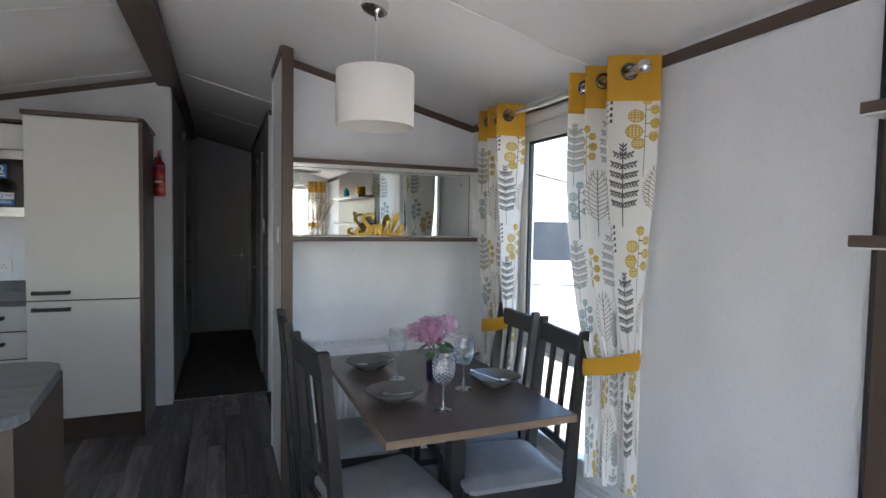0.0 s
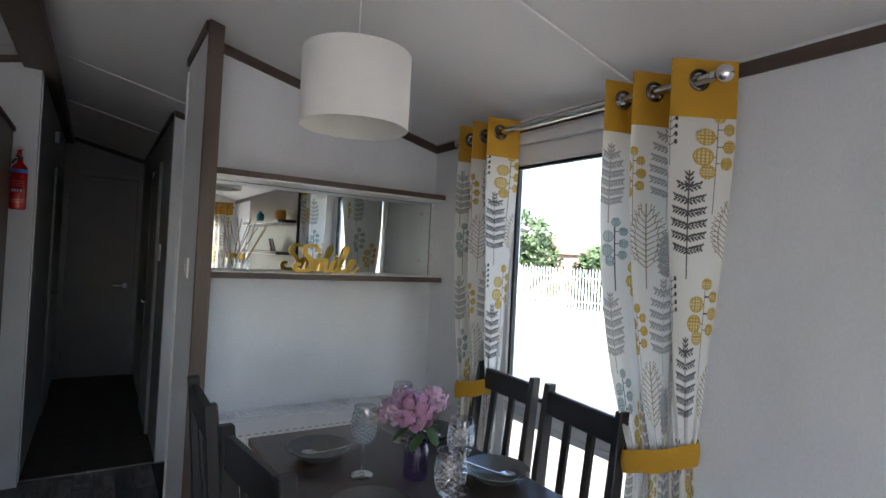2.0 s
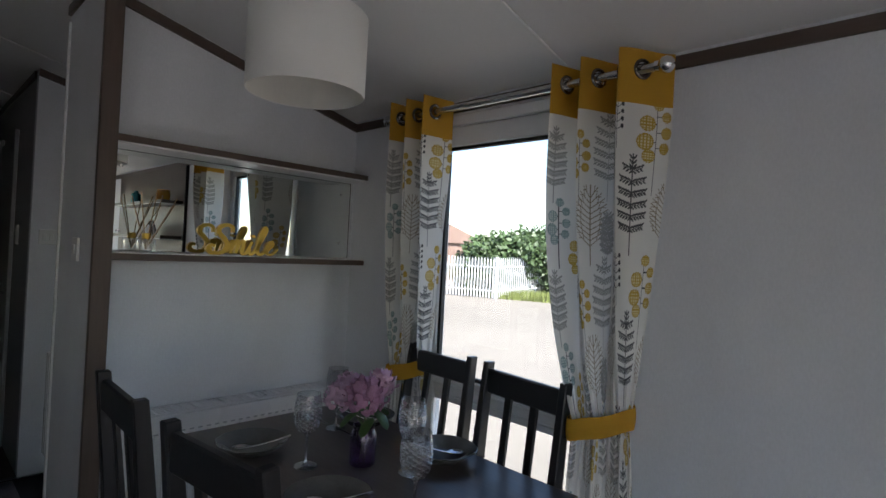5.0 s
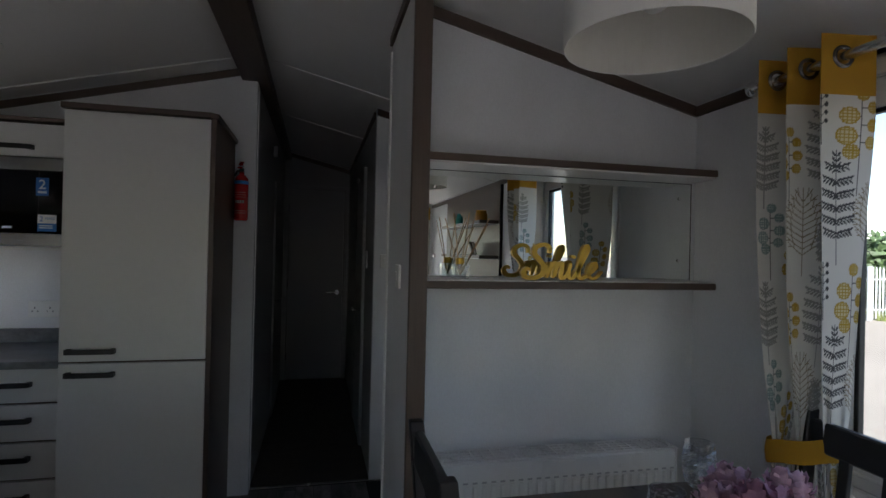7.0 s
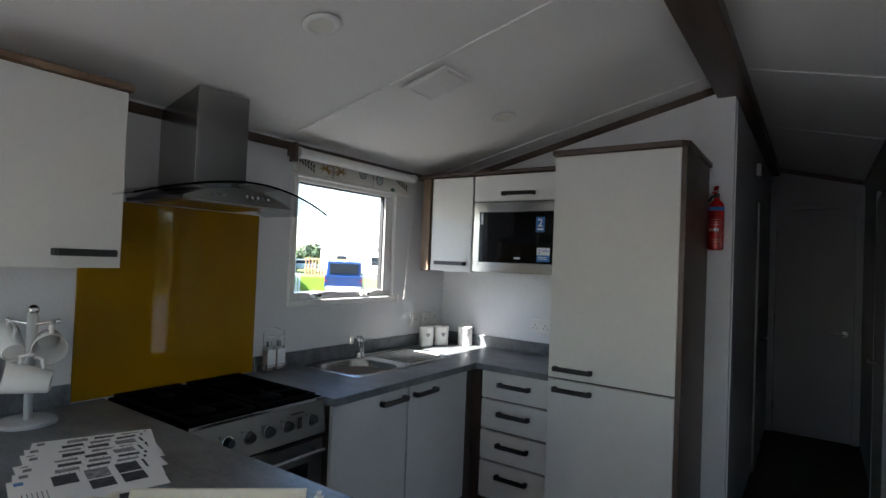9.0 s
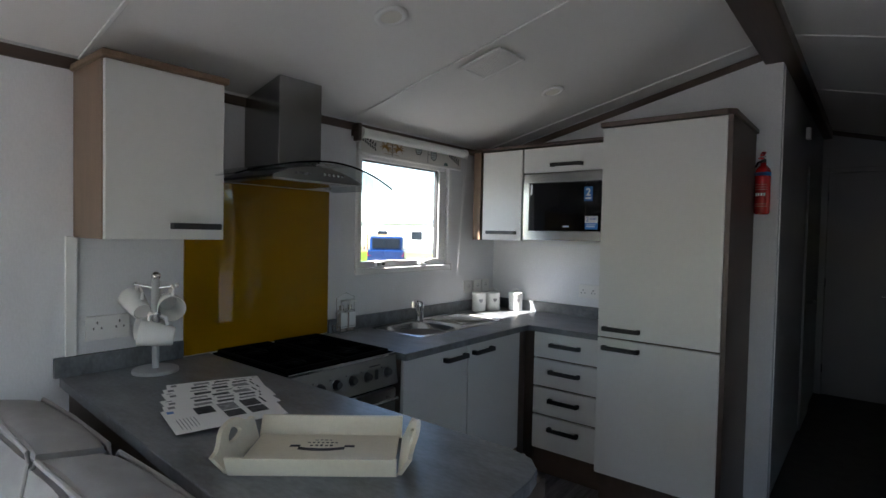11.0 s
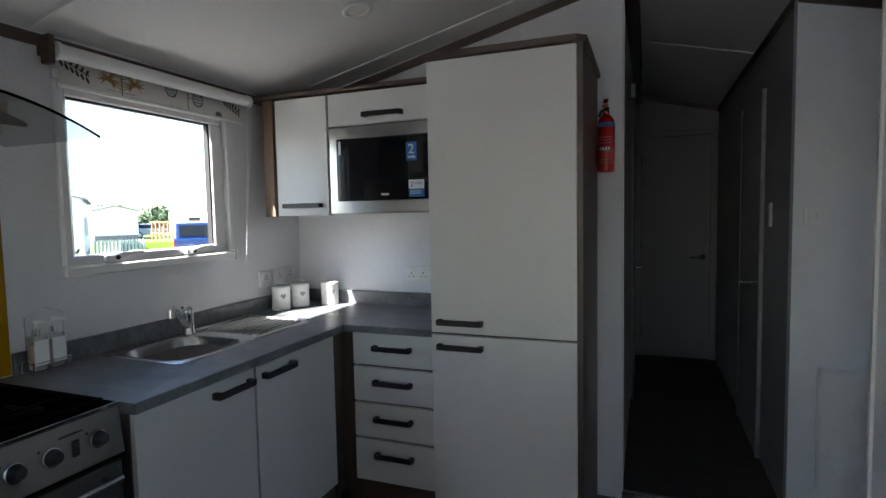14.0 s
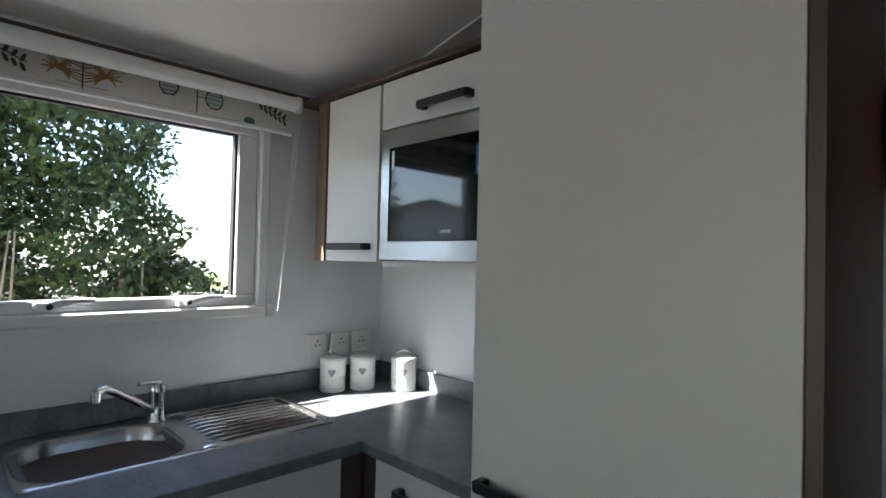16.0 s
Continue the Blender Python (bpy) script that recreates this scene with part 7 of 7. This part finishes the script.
# sofa against the peninsula
def cushion(lo, hi, puff, bm_=None):
    """A soft box with swollen faces."""
    g = bmesh.new()
    bmesh.ops.create_cube(g, size=1)
    bmesh.ops.subdivide_edges(g, edges=g.edges[:], cuts=11, use_grid_fill=True)
    size = [h - l for l, h in zip(lo, hi)]
    for v in g.verts:
        p_ = [2 * q for q in v.co]
        w = [1 - abs(q) ** 4 for q in p_]
        for i in range(3):
            j, k = (i + 1) % 3, (i + 2) % 3
            v.co[i] = p_[i] * size[i] / 2 + (puff * p_[i] * w[j] * w[k] if abs(p_[i]) > 0.99 else 0)
        v.co += Vector((noise.noise(v.co * 7), noise.noise(v.co * 7 + Vector((5, 1, 2))), noise.noise(v.co * 6 + Vector((2, 9, 4))))) * 0.008
    bmesh.ops.bevel(g, geom=[e for e in g.edges if e.calc_face_angle(0) > 1.0], offset=0.015, segments=2, affect="EDGES")
    g.transform(Matrix.Translation([(l + h) / 2 for l, h in zip(lo, hi)]))
    return g


def tilted(g, at, deg):
    m = Matrix.Translation(at) @ Matrix.Rotation(radians(deg), 4, "X") @ Matrix.Translation(-Vector(at))
    g.transform(m)
    return g


c = thing("sofa", (-1.35, 1.4, 0), "grey fabric sofa with piped back cushions against the peninsula", "sofa")
part("base", box((-2.09, 0.95, 0.06), (-0.72, 1.68, 0.30), 0.02, segments=2), sofa_fabric, c)
part("backrest", box((-2.09, 1.60, 0.25), (-0.72, 1.70, 0.80), 0.04, segments=3), sofa_fabric, c, smooth=True)
part("armrest", box((-2.11, 0.95, 0.06), (-1.97, 1.67, 0.58), 0.04, segments=3), sofa_fabric, c, smooth=True)
for x0_, x1_ in ((-1.96, -1.36), (-1.35, -0.74)):
    part("seat_cushion", cushion((x0_, 0.93, 0.30), (x1_, 1.50, 0.44), 0.015), sofa_fabric, c, smooth=True)
    bc_ = part("back_cushion", tilted(cushion((x0_, 1.44, 0.46), (x1_, 1.61, 0.905), 0.030), (0, 1.5, 0.44), -10), sofa_fabric, c, "plump back cushion", True)
    for yy in (1.44, 1.61):
        pts = [Vector((x0_ + 0.012, yy, 0.60)), Vector((x0_ + 0.012, yy, 0.890)), Vector((x0_ + 0.03, yy, 0.911)), Vector(((x0_ + x1_) / 2, yy, 0.918)), Vector((x1_ - 0.03, yy, 0.911)), Vector((x1_ - 0.012, yy, 0.890)), Vector((x1_ - 0.012, yy, 0.60))]
        m = Matrix.Translation((0, 1.5, 0.44)) @ Matrix.Rotation(radians(-10), 4, "X") @ Matrix.Translation((0, -1.5, -0.44))
        part("piping", tube([m @ p_ for p_ in pts], 0.006, sides=8), piping_fabric, bc_, "piped seam", True)

# ---- outside ----
GZ = -0.60
setting("ground", box((-400, -400, GZ - 0.3), (400, 400, GZ)), ground_mat, "pale sunlit tarmac ground")
b = box((XL - 0.10, Y0 - 0.10, -0.60), (XR + 0.10, YH + 0.10, -0.08))
setting("caravan_skirt", b, caravan_white, "pale skirting under the caravan")
b = prism([(XL - 0.07, roof_z(XL) + 0.085), (RIDGE, roof_z(RIDGE) + 0.12), (XR + 0.07, roof_z(XR) + 0.085), (XR + 0.07, roof_z(XR) + 0.11), (RIDGE, roof_z(RIDGE) + 0.16), (XL - 0.07, roof_z(XL) + 0.11)], Y0 - 0.10, YH + 0.12)
setting("roof", b, roof_grey, "grey caravan roof")


def heap(centres, leaves, size, seed, per=1.0):
    """Many small bent leaves scattered over lumps (x, y, z, rx, ry, rz); returns points and faces."""
    rg = np.random.RandomState(seed)
    co, fa = [], []
    vol = np.array([c_[3] * c_[4] + c_[3] * c_[5] for c_ in centres])
    share = (vol / vol.sum() * leaves).astype(int)
    for (x, y, z, rx, ry, rz), n_ in zip(centres, share):
        d = rg.normal(size=(n_, 3))
        d /= np.linalg.norm(d, axis=1)[:, None]
        lump = 1 + 0.22 * np.sin(d[:, 0] * 7 + seed) * np.sin(d[:, 1] * 6 + 2) + 0.15 * np.sin(d[:, 2] * 11 + d[:, 0] * 9)
        r = rg.uniform(0.45, 1.0, n_) ** 0.4 * lump
        p_ = d * r[:, None] * np.array((rx, ry, rz)) + np.array((x, y, z))
        a = rg.normal(size=(n_, 3)); a /= np.linalg.norm(a, axis=1)[:, None]
        e = np.cross(a, d + rg.normal(size=(n_, 3)) * 0.6); e /= np.linalg.norm(e, axis=1)[:, None] + 1e-9
        s = size * rg.uniform(0.6, 1.4, n_)[:, None]
        q = np.stack([p_ - a * s, p_ + e * s * 0.45, p_ + a * s, p_ - e * s * 0.45], 1)
        k = len(co)
        co.extend(map(tuple, q.reshape(-1, 3)))
        fa.extend((k + 4 * i, k + 4 * i + 1, k + 4 * i + 2, k + 4 * i + 3) for i in range(n_))
    return co, fa


def tree(at, centres, leaves, size, seed, label, material, trunk=0.12, name="tree"):
    """A tree or bush: tapered trunk, limbs to each lump of the crown, and leaves. Lumps are relative to its foot."""
    x, y = at
    g = thing(name, (x, y, GZ), label, "tree" if name == "tree" else "bush")
    top = max(c_[2] for c_ in centres)
    b = tube([(x, y, GZ - 0.05), (x + 0.05, y, GZ + top * 0.4), (x - 0.04, y + 0.06, GZ + top * 0.8)], [trunk, trunk * 0.75, trunk * 0.35], sides=9)
    for c_ in centres:
        h = min(top * 0.5, c_[2] * 0.7)
        tube([(x, y, GZ + h * 0.8), (x + c_[0] * 0.5, y + c_[1] * 0.5, GZ + (h + c_[2]) / 2), (x + c_[0], y + c_[1], GZ + c_[2])], [trunk * 0.4, trunk * 0.25, trunk * 0.1], b, 6)
    part("trunk", b, bark, g)
    co, fa = heap(centres, leaves, size, seed)
    me = bpy.data.meshes.new("crown")
    me.from_pydata(co, [], fa)
    me.materials.append(material)
    ob = new("crown", me)
    ob.parent = g
    tagged(ob, kind="stuff")
    return g


def lumps(seed, n, wide, tall, low, r):
    rg = random.Random(seed)
    return [(rg.uniform(-wide, wide), rg.uniform(-wide, wide), rg.uniform(low, tall), r * rg.uniform(0.7, 1.2), r * rg.uniform(0.7, 1.2), r * rg.uniform(0.6, 1.0)) for _ in range(n)]


# tree outside the kitchen window
tree((-5.1, 3.4), [(0.3, 1.10, 1.60, 0.60, 0.42, 0.36), (0.2, 0.55, 2.05, 0.80, 0.66, 0.55), (0.2, 0.42, 2.85, 0.80, 0.66, 0.55), (0.0, 0.10, 3.55, 0.80, 0.70, 0.60), (-0.1, -0.6, 3.0, 0.85, 0.75, 0.70),
                   (0.0, -0.5, 2.0, 0.80, 0.70, 0.60), (0.1, -1.2, 2.4, 0.80, 0.70, 0.70), (0.0, -1.3, 3.4, 0.80, 0.75, 0.75), (-0.7, 0.2, 1.25, 0.50, 0.80, 0.45), (-0.1, -0.4, 4.1, 0.75, 0.75, 0.60), (-0.6, -0.6, 1.5, 0.4, 0.8, 0.5)], 90000, 0.030, 3,
     "leafy green tree with brown stems outside the kitchen window", tree_mat, 0.06)
shrub = bpy.data.objects["tree"]
rnd = random.Random(21)
for i in range(26):
    x, y = -4.35 + rnd.uniform(-0.3, 0.2), 3.0 + 0.045 * i + rnd.uniform(-0.06, 0.06)
    lean = rnd.uniform(-0.12, 0.12)
    h = rnd.uniform(1.5, 2.2)
    part("stem", tube([(x, y, GZ - 0.02), (x + 0.3 * lean, y + 0.5 * lean, GZ + 0.5 * h), (x - 0.1, y + lean + rnd.uniform(-0.08, 0.08), GZ + h)], [0.014, 0.011, 0.006], sides=6), cane, shrub, "bare brown stem")
# hedge of trees behind the fence
for i, (x, y, s) in enumerate(((19.5, 17.2, 0.75), (21.5, 17.0, 0.85), (22.5, 15.0, 1.0), (24.0, 16.2, 1.05), (24.0, 13.6, 1.2), (25.0, 11.5, 1.1), (27.0, 13.0, 1.2), (25.5, 9.3, 1.05), (27, 7.0, 1.1))):
    tree((x, y), [(a * s, b_ * s, 0.3 + h * s, r1 * s, r2 * s, r3 * s) for a, b_, h, r1, r2, r3 in lumps(20 + i, 9, 1.3, 2.6, 0.4, 1.15)], 6000, 0.15, 30 + i, "dense dark green hedge tree behind the fence", hedge_mat, 0.12)
tree((18.5, 22.0), [(0, 0, 3.2, 1.6, 1.6, 1.5), (0.6, -0.4, 2.2, 1.4, 1.3, 1.1), (-0.5, 0.6, 2.4, 1.4, 1.3, 1.2)], 5000, 0.14, 51, "green tree beside a white caravan", hedge_mat, 0.14)
for i, (x, y) in enumerate(((20.0, 21.3), (21.6, 20.4), (22.8, 19.8))):
    tree((x, y), lumps(60 + i, 5, 0.9, 1.2, 0.3, 0.8), 3000, 0.12, 60 + i, "flowering green shrub by the fence", M("shrub_leaves_%s" % "abc"[i], (0.12 + 0.05 * i, 0.15, 0.05), 0.6, var=0.5, scale=2), 0.05, "bush")
for i, (x, y, h) in enumerate(((-60, 55, 3.2), (-54, 52, 2.6), (-66, 52, 3.6), (-50, 56, 2.8))):
    tree((x, y), lumps(70 + i, 6, 1.8, h - 1, 1.5, 1.6), 2500, 0.3, 70 + i, "distant dark green tree", hedge_mat, 0.2)
# rough grass strip at the foot of the hedge
rg = np.random.RandomState(8)
co, fa = [], []
for i in range(9000):
    t_ = rg.uniform(0, 1)
    x = 18.9 + 3.5 * t_ + rg.uniform(-0.2, 1.7)
    y = 15.9 - 8.5 * t_ + rg.uniform(-0.4, 0.9)
    h = rg.uniform(0.12, 0.50)
    a = rg.uniform(0, 6.28)
    lean = rg.uniform(-0.15, 0.15, 2)
    k = len(co)
    co += [(x - 0.02 * math.cos(a), y - 0.02 * math.sin(a), GZ), (x + 0.02 * math.cos(a), y + 0.02 * math.sin(a), GZ), (x + lean[0], y + lean[1], GZ + h)]
    fa.append((k, k + 1, k + 2))
me = bpy.data.meshes.new("rough_grass")
me.from_pydata(co, [], fa)
me.materials.append(grass_mat)
tagged(new("rough_grass", me), "rough yellow-green grass under the hedge", "grass", "", "stuff")
setting("lawn", box((-60, 16, GZ), (-19, 52, GZ + 0.02)), grass_mat, "green lawn between the caravans")

# palisade fence and gate
pale = bmesh.new()
prism([(-0.034, 0.0), (0.034, 0.0), (0.034, 1.68), (0.0, 1.80), (-0.034, 1.68)], -0.006, 0.006, bm=pale)
pale_me = bpy.data.meshes.new("pale")
pale.to_mesh(pale_me); pale.free()
pale_me.materials.append(galv)


def palisade(a, b_, name, label, rise=0.0, step=0.145):
    a, b_ = Vector((*a, GZ)), Vector((*b_, GZ))
    d_ = b_ - a
    ang = math.atan2(d_.y, d_.x)
    g = thing(name, a, label, "fence" if name == "fence" else "gate")
    n_ = int(d_.length / step)
    for i in range(n_ + 1):
        o = new("pale", pale_me)
        o.parent = g
        q = d_ * (i / n_)
        o.matrix_basis = pose(q.x, q.y, 0.04 + rise * i / n_, 0, 0, math.degrees(ang))
    for z in (0.35, 1.40):
        part("rail", rod(a + Vector((0, 0.0, z)), b_ + Vector((0, 0, z + rise)), 0.025, sides=6), galv, g)
    for q in (a, b_):
        part("post", box((q.x - 0.05, q.y - 0.05, GZ), (q.x + 0.05, q.y + 0.05, GZ + 1.85), 0.005), galv, g)
    return g


palisade((17.0, 20.2), (18.5, 15.7), "gate", "white galvanised palisade gate across the yard")
palisade((18.6, 15.8), (24.5, 15.6), "fence", "white galvanised palisade fence before the hedge", 0.2)
palisade((12.0, 24.0), (16.9, 20.4), "fence", "white galvanised palisade fence along the yard")


def caravan(at, turn, size, label, roof, holes):
    """A neighbouring static caravan: walls, pitched roof, skirt and windows. Local x is its length."""
    L, W, H = size
    g = thing("static_caravan", (*at, GZ), label, "caravan")
    m = pose(at[0], at[1], GZ, 0, 0, turn)

    def put(name, b, mat_, lb="", par=None):
        b.transform(m)
        return part(name, b, mat_, par or g, lb)

    put("skirt", box((-L / 2 + 0.05, -W / 2 + 0.05, 0), (L / 2 - 0.05, W / 2 - 0.05, 0.55)), roof_grey)
    b = prism([(-W / 2, 0.5), (W / 2, 0.5), (W / 2, H - 0.45), (0, H - 0.02), (-W / 2, H - 0.45)], -L / 2, L / 2, "x")
    wl = put("wall", b, caravan_white)
    for k in range(10):
        z = 0.75 + 0.2 * k
        if z < H - 0.5:
            put("cladding_board", box((-L / 2 - 0.012, -W / 2 - 0.012, z), (L / 2 + 0.012, W / 2 + 0.012, z + 0.018)), caravan_white)
    b = prism([(-W / 2 - 0.2, H - 0.50), (0, H), (W / 2 + 0.2, H - 0.50), (W / 2 + 0.2, H - 0.42), (0, H + 0.08), (-W / 2 - 0.2, H - 0.42)], -L / 2 - 0.2, L / 2 + 0.2, "x")
    put("roof", b, roof)
    for side, p0, p1 in holes:
        if side in "+-":
            s = 1 if side == "+" else -1
            y_ = s * (W / 2 + 0.01)
            lo, hi = min(y_, y_ + s * 0.03), max(y_, y_ + s * 0.03)
            fr_ = put("window", box((p0 - 0.06, lo, 1.24), (p1 + 0.06, hi, 2.16), 0.01), frame_white)
            put("pane", box((p0, lo - 0.004, 1.30), (p1, hi + 0.004, 2.10)), win_dark, "", fr_)
        else:
            s = 1 if side == "R" else -1
            x_ = s * (L / 2 + 0.01)
            lo, hi = min(x_, x_ + s * 0.03), max(x_, x_ + s * 0.03)
            fr_ = put("window", box((lo, p0 - 0.06, 1.04), (hi, p1 + 0.06, 2.16), 0.01), frame_white)
            put("pane", box((lo - 0.004, p0, 1.10), (hi + 0.004, p1, 2.10)), win_dark, "", fr_)
    return g


caravan((9.6, 15.8), 62, (9.0, 3.4, 3.3), "white static caravan across the car park", roof_grey, (("-", -3.6, -2.2), ("-", -1.0, 0.2), ("-", 2.0, 3.2), ("L", -1.2, 1.2)))
caravan((-27.6, 19.05), -36.9, (10.5, 3.8, 3.35), "white static caravan beyond the lawn", roof_grey, (("+", 3.0, 4.2), ("-", -3.5, -2.5), ("-", 1.0, 2.2), ("+", 0.4, 1.4)))
caravan((-12.5, -6.0), 40, (9.0, 3.6, 3.3), "white static caravan with a dark tiled roof", roof_tile, (("+", -3.0, -1.8), ("+", 0.5, 1.8)))
caravan((-36, 41), 10, (10, 3.8, 3.3), "distant white static caravan", roof_grey, (("-", -3, -1.8), ("-", 1, 2.2), ("R", -1, 1)))
caravan((-52, 40), -20, (10, 3.8, 3.3), "distant white static caravan", roof_grey, (("-", -3, -1.8), ("-", 1, 2.2)))
b = box((21.5, 26.0, GZ), (30, 31.0, GZ + 2.6))
bl = thing("brick_building", (26, 28.5, GZ), "low red brick building beyond the fence", "building")
part("wall", b, brick_mat, bl)
part("roof", prism([(21.2, GZ + 2.6), (30.3, GZ + 2.6), (25.7, GZ + 3.9)], 25.8, 31.2), brick_mat, bl)


# vehicles, built along +x with the front at +x
def vehicle(name, at, turn, outline, cabin, width, paint, label, wheels, pickup):
    g = thing(name, (*at, GZ), label, "car")
    m = pose(at[0], at[1], GZ, 0, 0, turn)

    def put(n, b, mat_, lb="", par=None, sm=False):
        b.transform(m)
        return part(n, b, mat_, par or g, lb, sm)

    body = put("body", prism(outline, -width / 2, width / 2, bevel=0.05), paint)
    b = prism(cabin, -width / 2 + 0.10, width / 2 - 0.10, bevel=0.05)
    cab = put("cabin", b, paint)
    xs = [p_[0] for p_ in cabin]
    zs = [p_[1] for p_ in cabin]
    z0_, z1_ = min(zs) + 0.10, max(zs) - 0.10
    put("rear_window", box((min(xs) - 0.02, -width / 2 + 0.24, z0_), (min(xs) + 0.22, width / 2 - 0.24, z1_), 0.02), win_dark, "dark rear window", cab)
    for s in (-1, 1):
        put("side_window", box((min(xs) + 0.25, s * (width / 2 - 0.11) - 0.02, z0_), (max(xs) - 0.55, s * (width / 2 - 0.11) + 0.02, z1_), 0.01), win_dark, "dark side window", cab)
        put("tail_lamp", box((outline[0][0] - 0.03, s * (width / 2 - 0.10) - 0.09, 0.78), (outline[0][0] + 0.06, s * (width / 2 - 0.10) + 0.09, 1.02), 0.02), lamp_red, "red tail lamp", body)
        for x in wheels:
            w_ = put("wheel", rod((x, s * (width / 2 - 0.20), 0.34), (x, s * (width / 2 + 0.01), 0.34), 0.34, sides=24), tyre_mat)
            put("rim", rod((x, s * (width / 2 - 0.0), 0.34), (x, s * (width / 2 + 0.02), 0.34), 0.21, sides=16), galv, "", w_)
    put("bumper", box((outline[0][0] - 0.08, -width / 2 + 0.06, 0.38), (outline[0][0] + 0.08, width / 2 - 0.06, 0.56), 0.03), galv if pickup else paint, "rear bumper")
    put("number_plate", box((outline[0][0] - 0.095, -0.26, 0.46 if pickup else 0.74), (outline[0][0] - 0.07, 0.26, 0.57 if pickup else 0.85)), label_white, "pale number plate", body)
    put("badge", box((outline[0][0] - 0.015, -0.14, 0.82), (outline[0][0] + 0.02, 0.14, 0.96), 0.01), label_white, "pale badge", body)
    return g


vehicle("pickup_truck", (-20.9, 22.3), 132, [(-2.55, 0.42), (-2.60, 1.10), (0.9, 1.12), (2.4, 1.0), (2.55, 0.62), (2.5, 0.40)],
        [(-2.50, 1.08), (-2.30, 1.78), (0.2, 1.80), (1.0, 1.10)], 1.86, car_blue, "bright blue pickup truck with a hard top, parked", (-1.6, 1.55), True)
vehicle("estate_car", (-49.4, 44.1), 49, [(-2.1, 0.35), (-2.15, 0.95), (1.2, 0.98), (2.1, 0.78), (2.15, 0.45), (2.0, 0.33)],
        [(-2.05, 0.93), (-1.6, 1.52), (0.2, 1.52), (1.25, 0.95)], 1.75, car_silver, "pale silver-blue car parked across the grass", (-1.3, 1.3), False)
c = thing("decking_rail", (-36, 35.5, GZ), "brown wooden decking rail by the caravans", "fence")
for i in range(16):
    part("baluster", box((-39.5 + 0.45 * i, 35.4, GZ), (-39.38 + 0.45 * i, 35.5, GZ + 1.7)), wood_fence, c)
for z in (0.7, 1.65):
    part("rail", box((-39.6, 35.36, GZ + z), (-32.6, 35.40, GZ + z + 0.14)), wood_fence, c)
c = thing("green_store", (-24.6, 22.9, GZ), "low green tarpaulin-covered store on the grass", "store")
b = box((-1.4, -0.8, 0), (1.4, 0.8, 0.85), 0.06)
b.transform(pose(-24.6, 22.9, GZ, 0, 0, 40))
part("cover", b, lime_board, c)
c = thing("white_fence", (-23.6, 20.3, GZ), "white picket fence on the grass", "fence")
for i in range(14):
    q = Vector((-24.6 + 0.12 * i, 19.6 + 0.10 * i, GZ))
    part("picket", box((q.x - 0.035, q.y - 0.035, GZ), (q.x + 0.035, q.y + 0.035, GZ + 1.05)), caravan_white, c)
for z in (0.3, 0.85):
    part("rail", rod((-24.6, 19.6, GZ + z), (-23.0, 20.93, GZ + z), 0.03, sides=6), caravan_white, c)

# floor planks, laid along y
rnd = random.Random(11)
PW = 0.104
lengths = (1.22, 0.74)
meshes = []
for L_ in lengths:
    b = box((0.0012, 0.0012, -0.0058), (PW - 0.0012, L_ - 0.0012, 0.0), 0.0012)
    me = bpy.data.meshes.new("plank")
    b.to_mesh(me); b.free()
    me.materials.append(plank_mat)
    meshes.append(me)
nx = int((XR - XL) / PW)
for i in range(nx):
    y = 0.56 - rnd.uniform(0.0, 0.5)
    x = XL + PW * i
    while y < 4.55:
        k = 0 if rnd.random() < 0.65 else 1
        if y + lengths[k] > 4.60 or (x > 0.30 and y > 3.10):
            end = 3.12 if x > 0.30 else 4.584
            if end - y > 0.03:
                o = new("plank", meshes[0])
                o.parent = floor
                o.location = (x, y, rnd.uniform(-0.0006, 0.0))
                o.scale = (1, min(end - y, 1.22) / 1.22, 1)
            break
        o = new("plank", meshes[k])
        o.parent = floor
        o.location = (x, max(y, 0.555), rnd.uniform(-0.0006, 0.0))
        y += lengths[k]
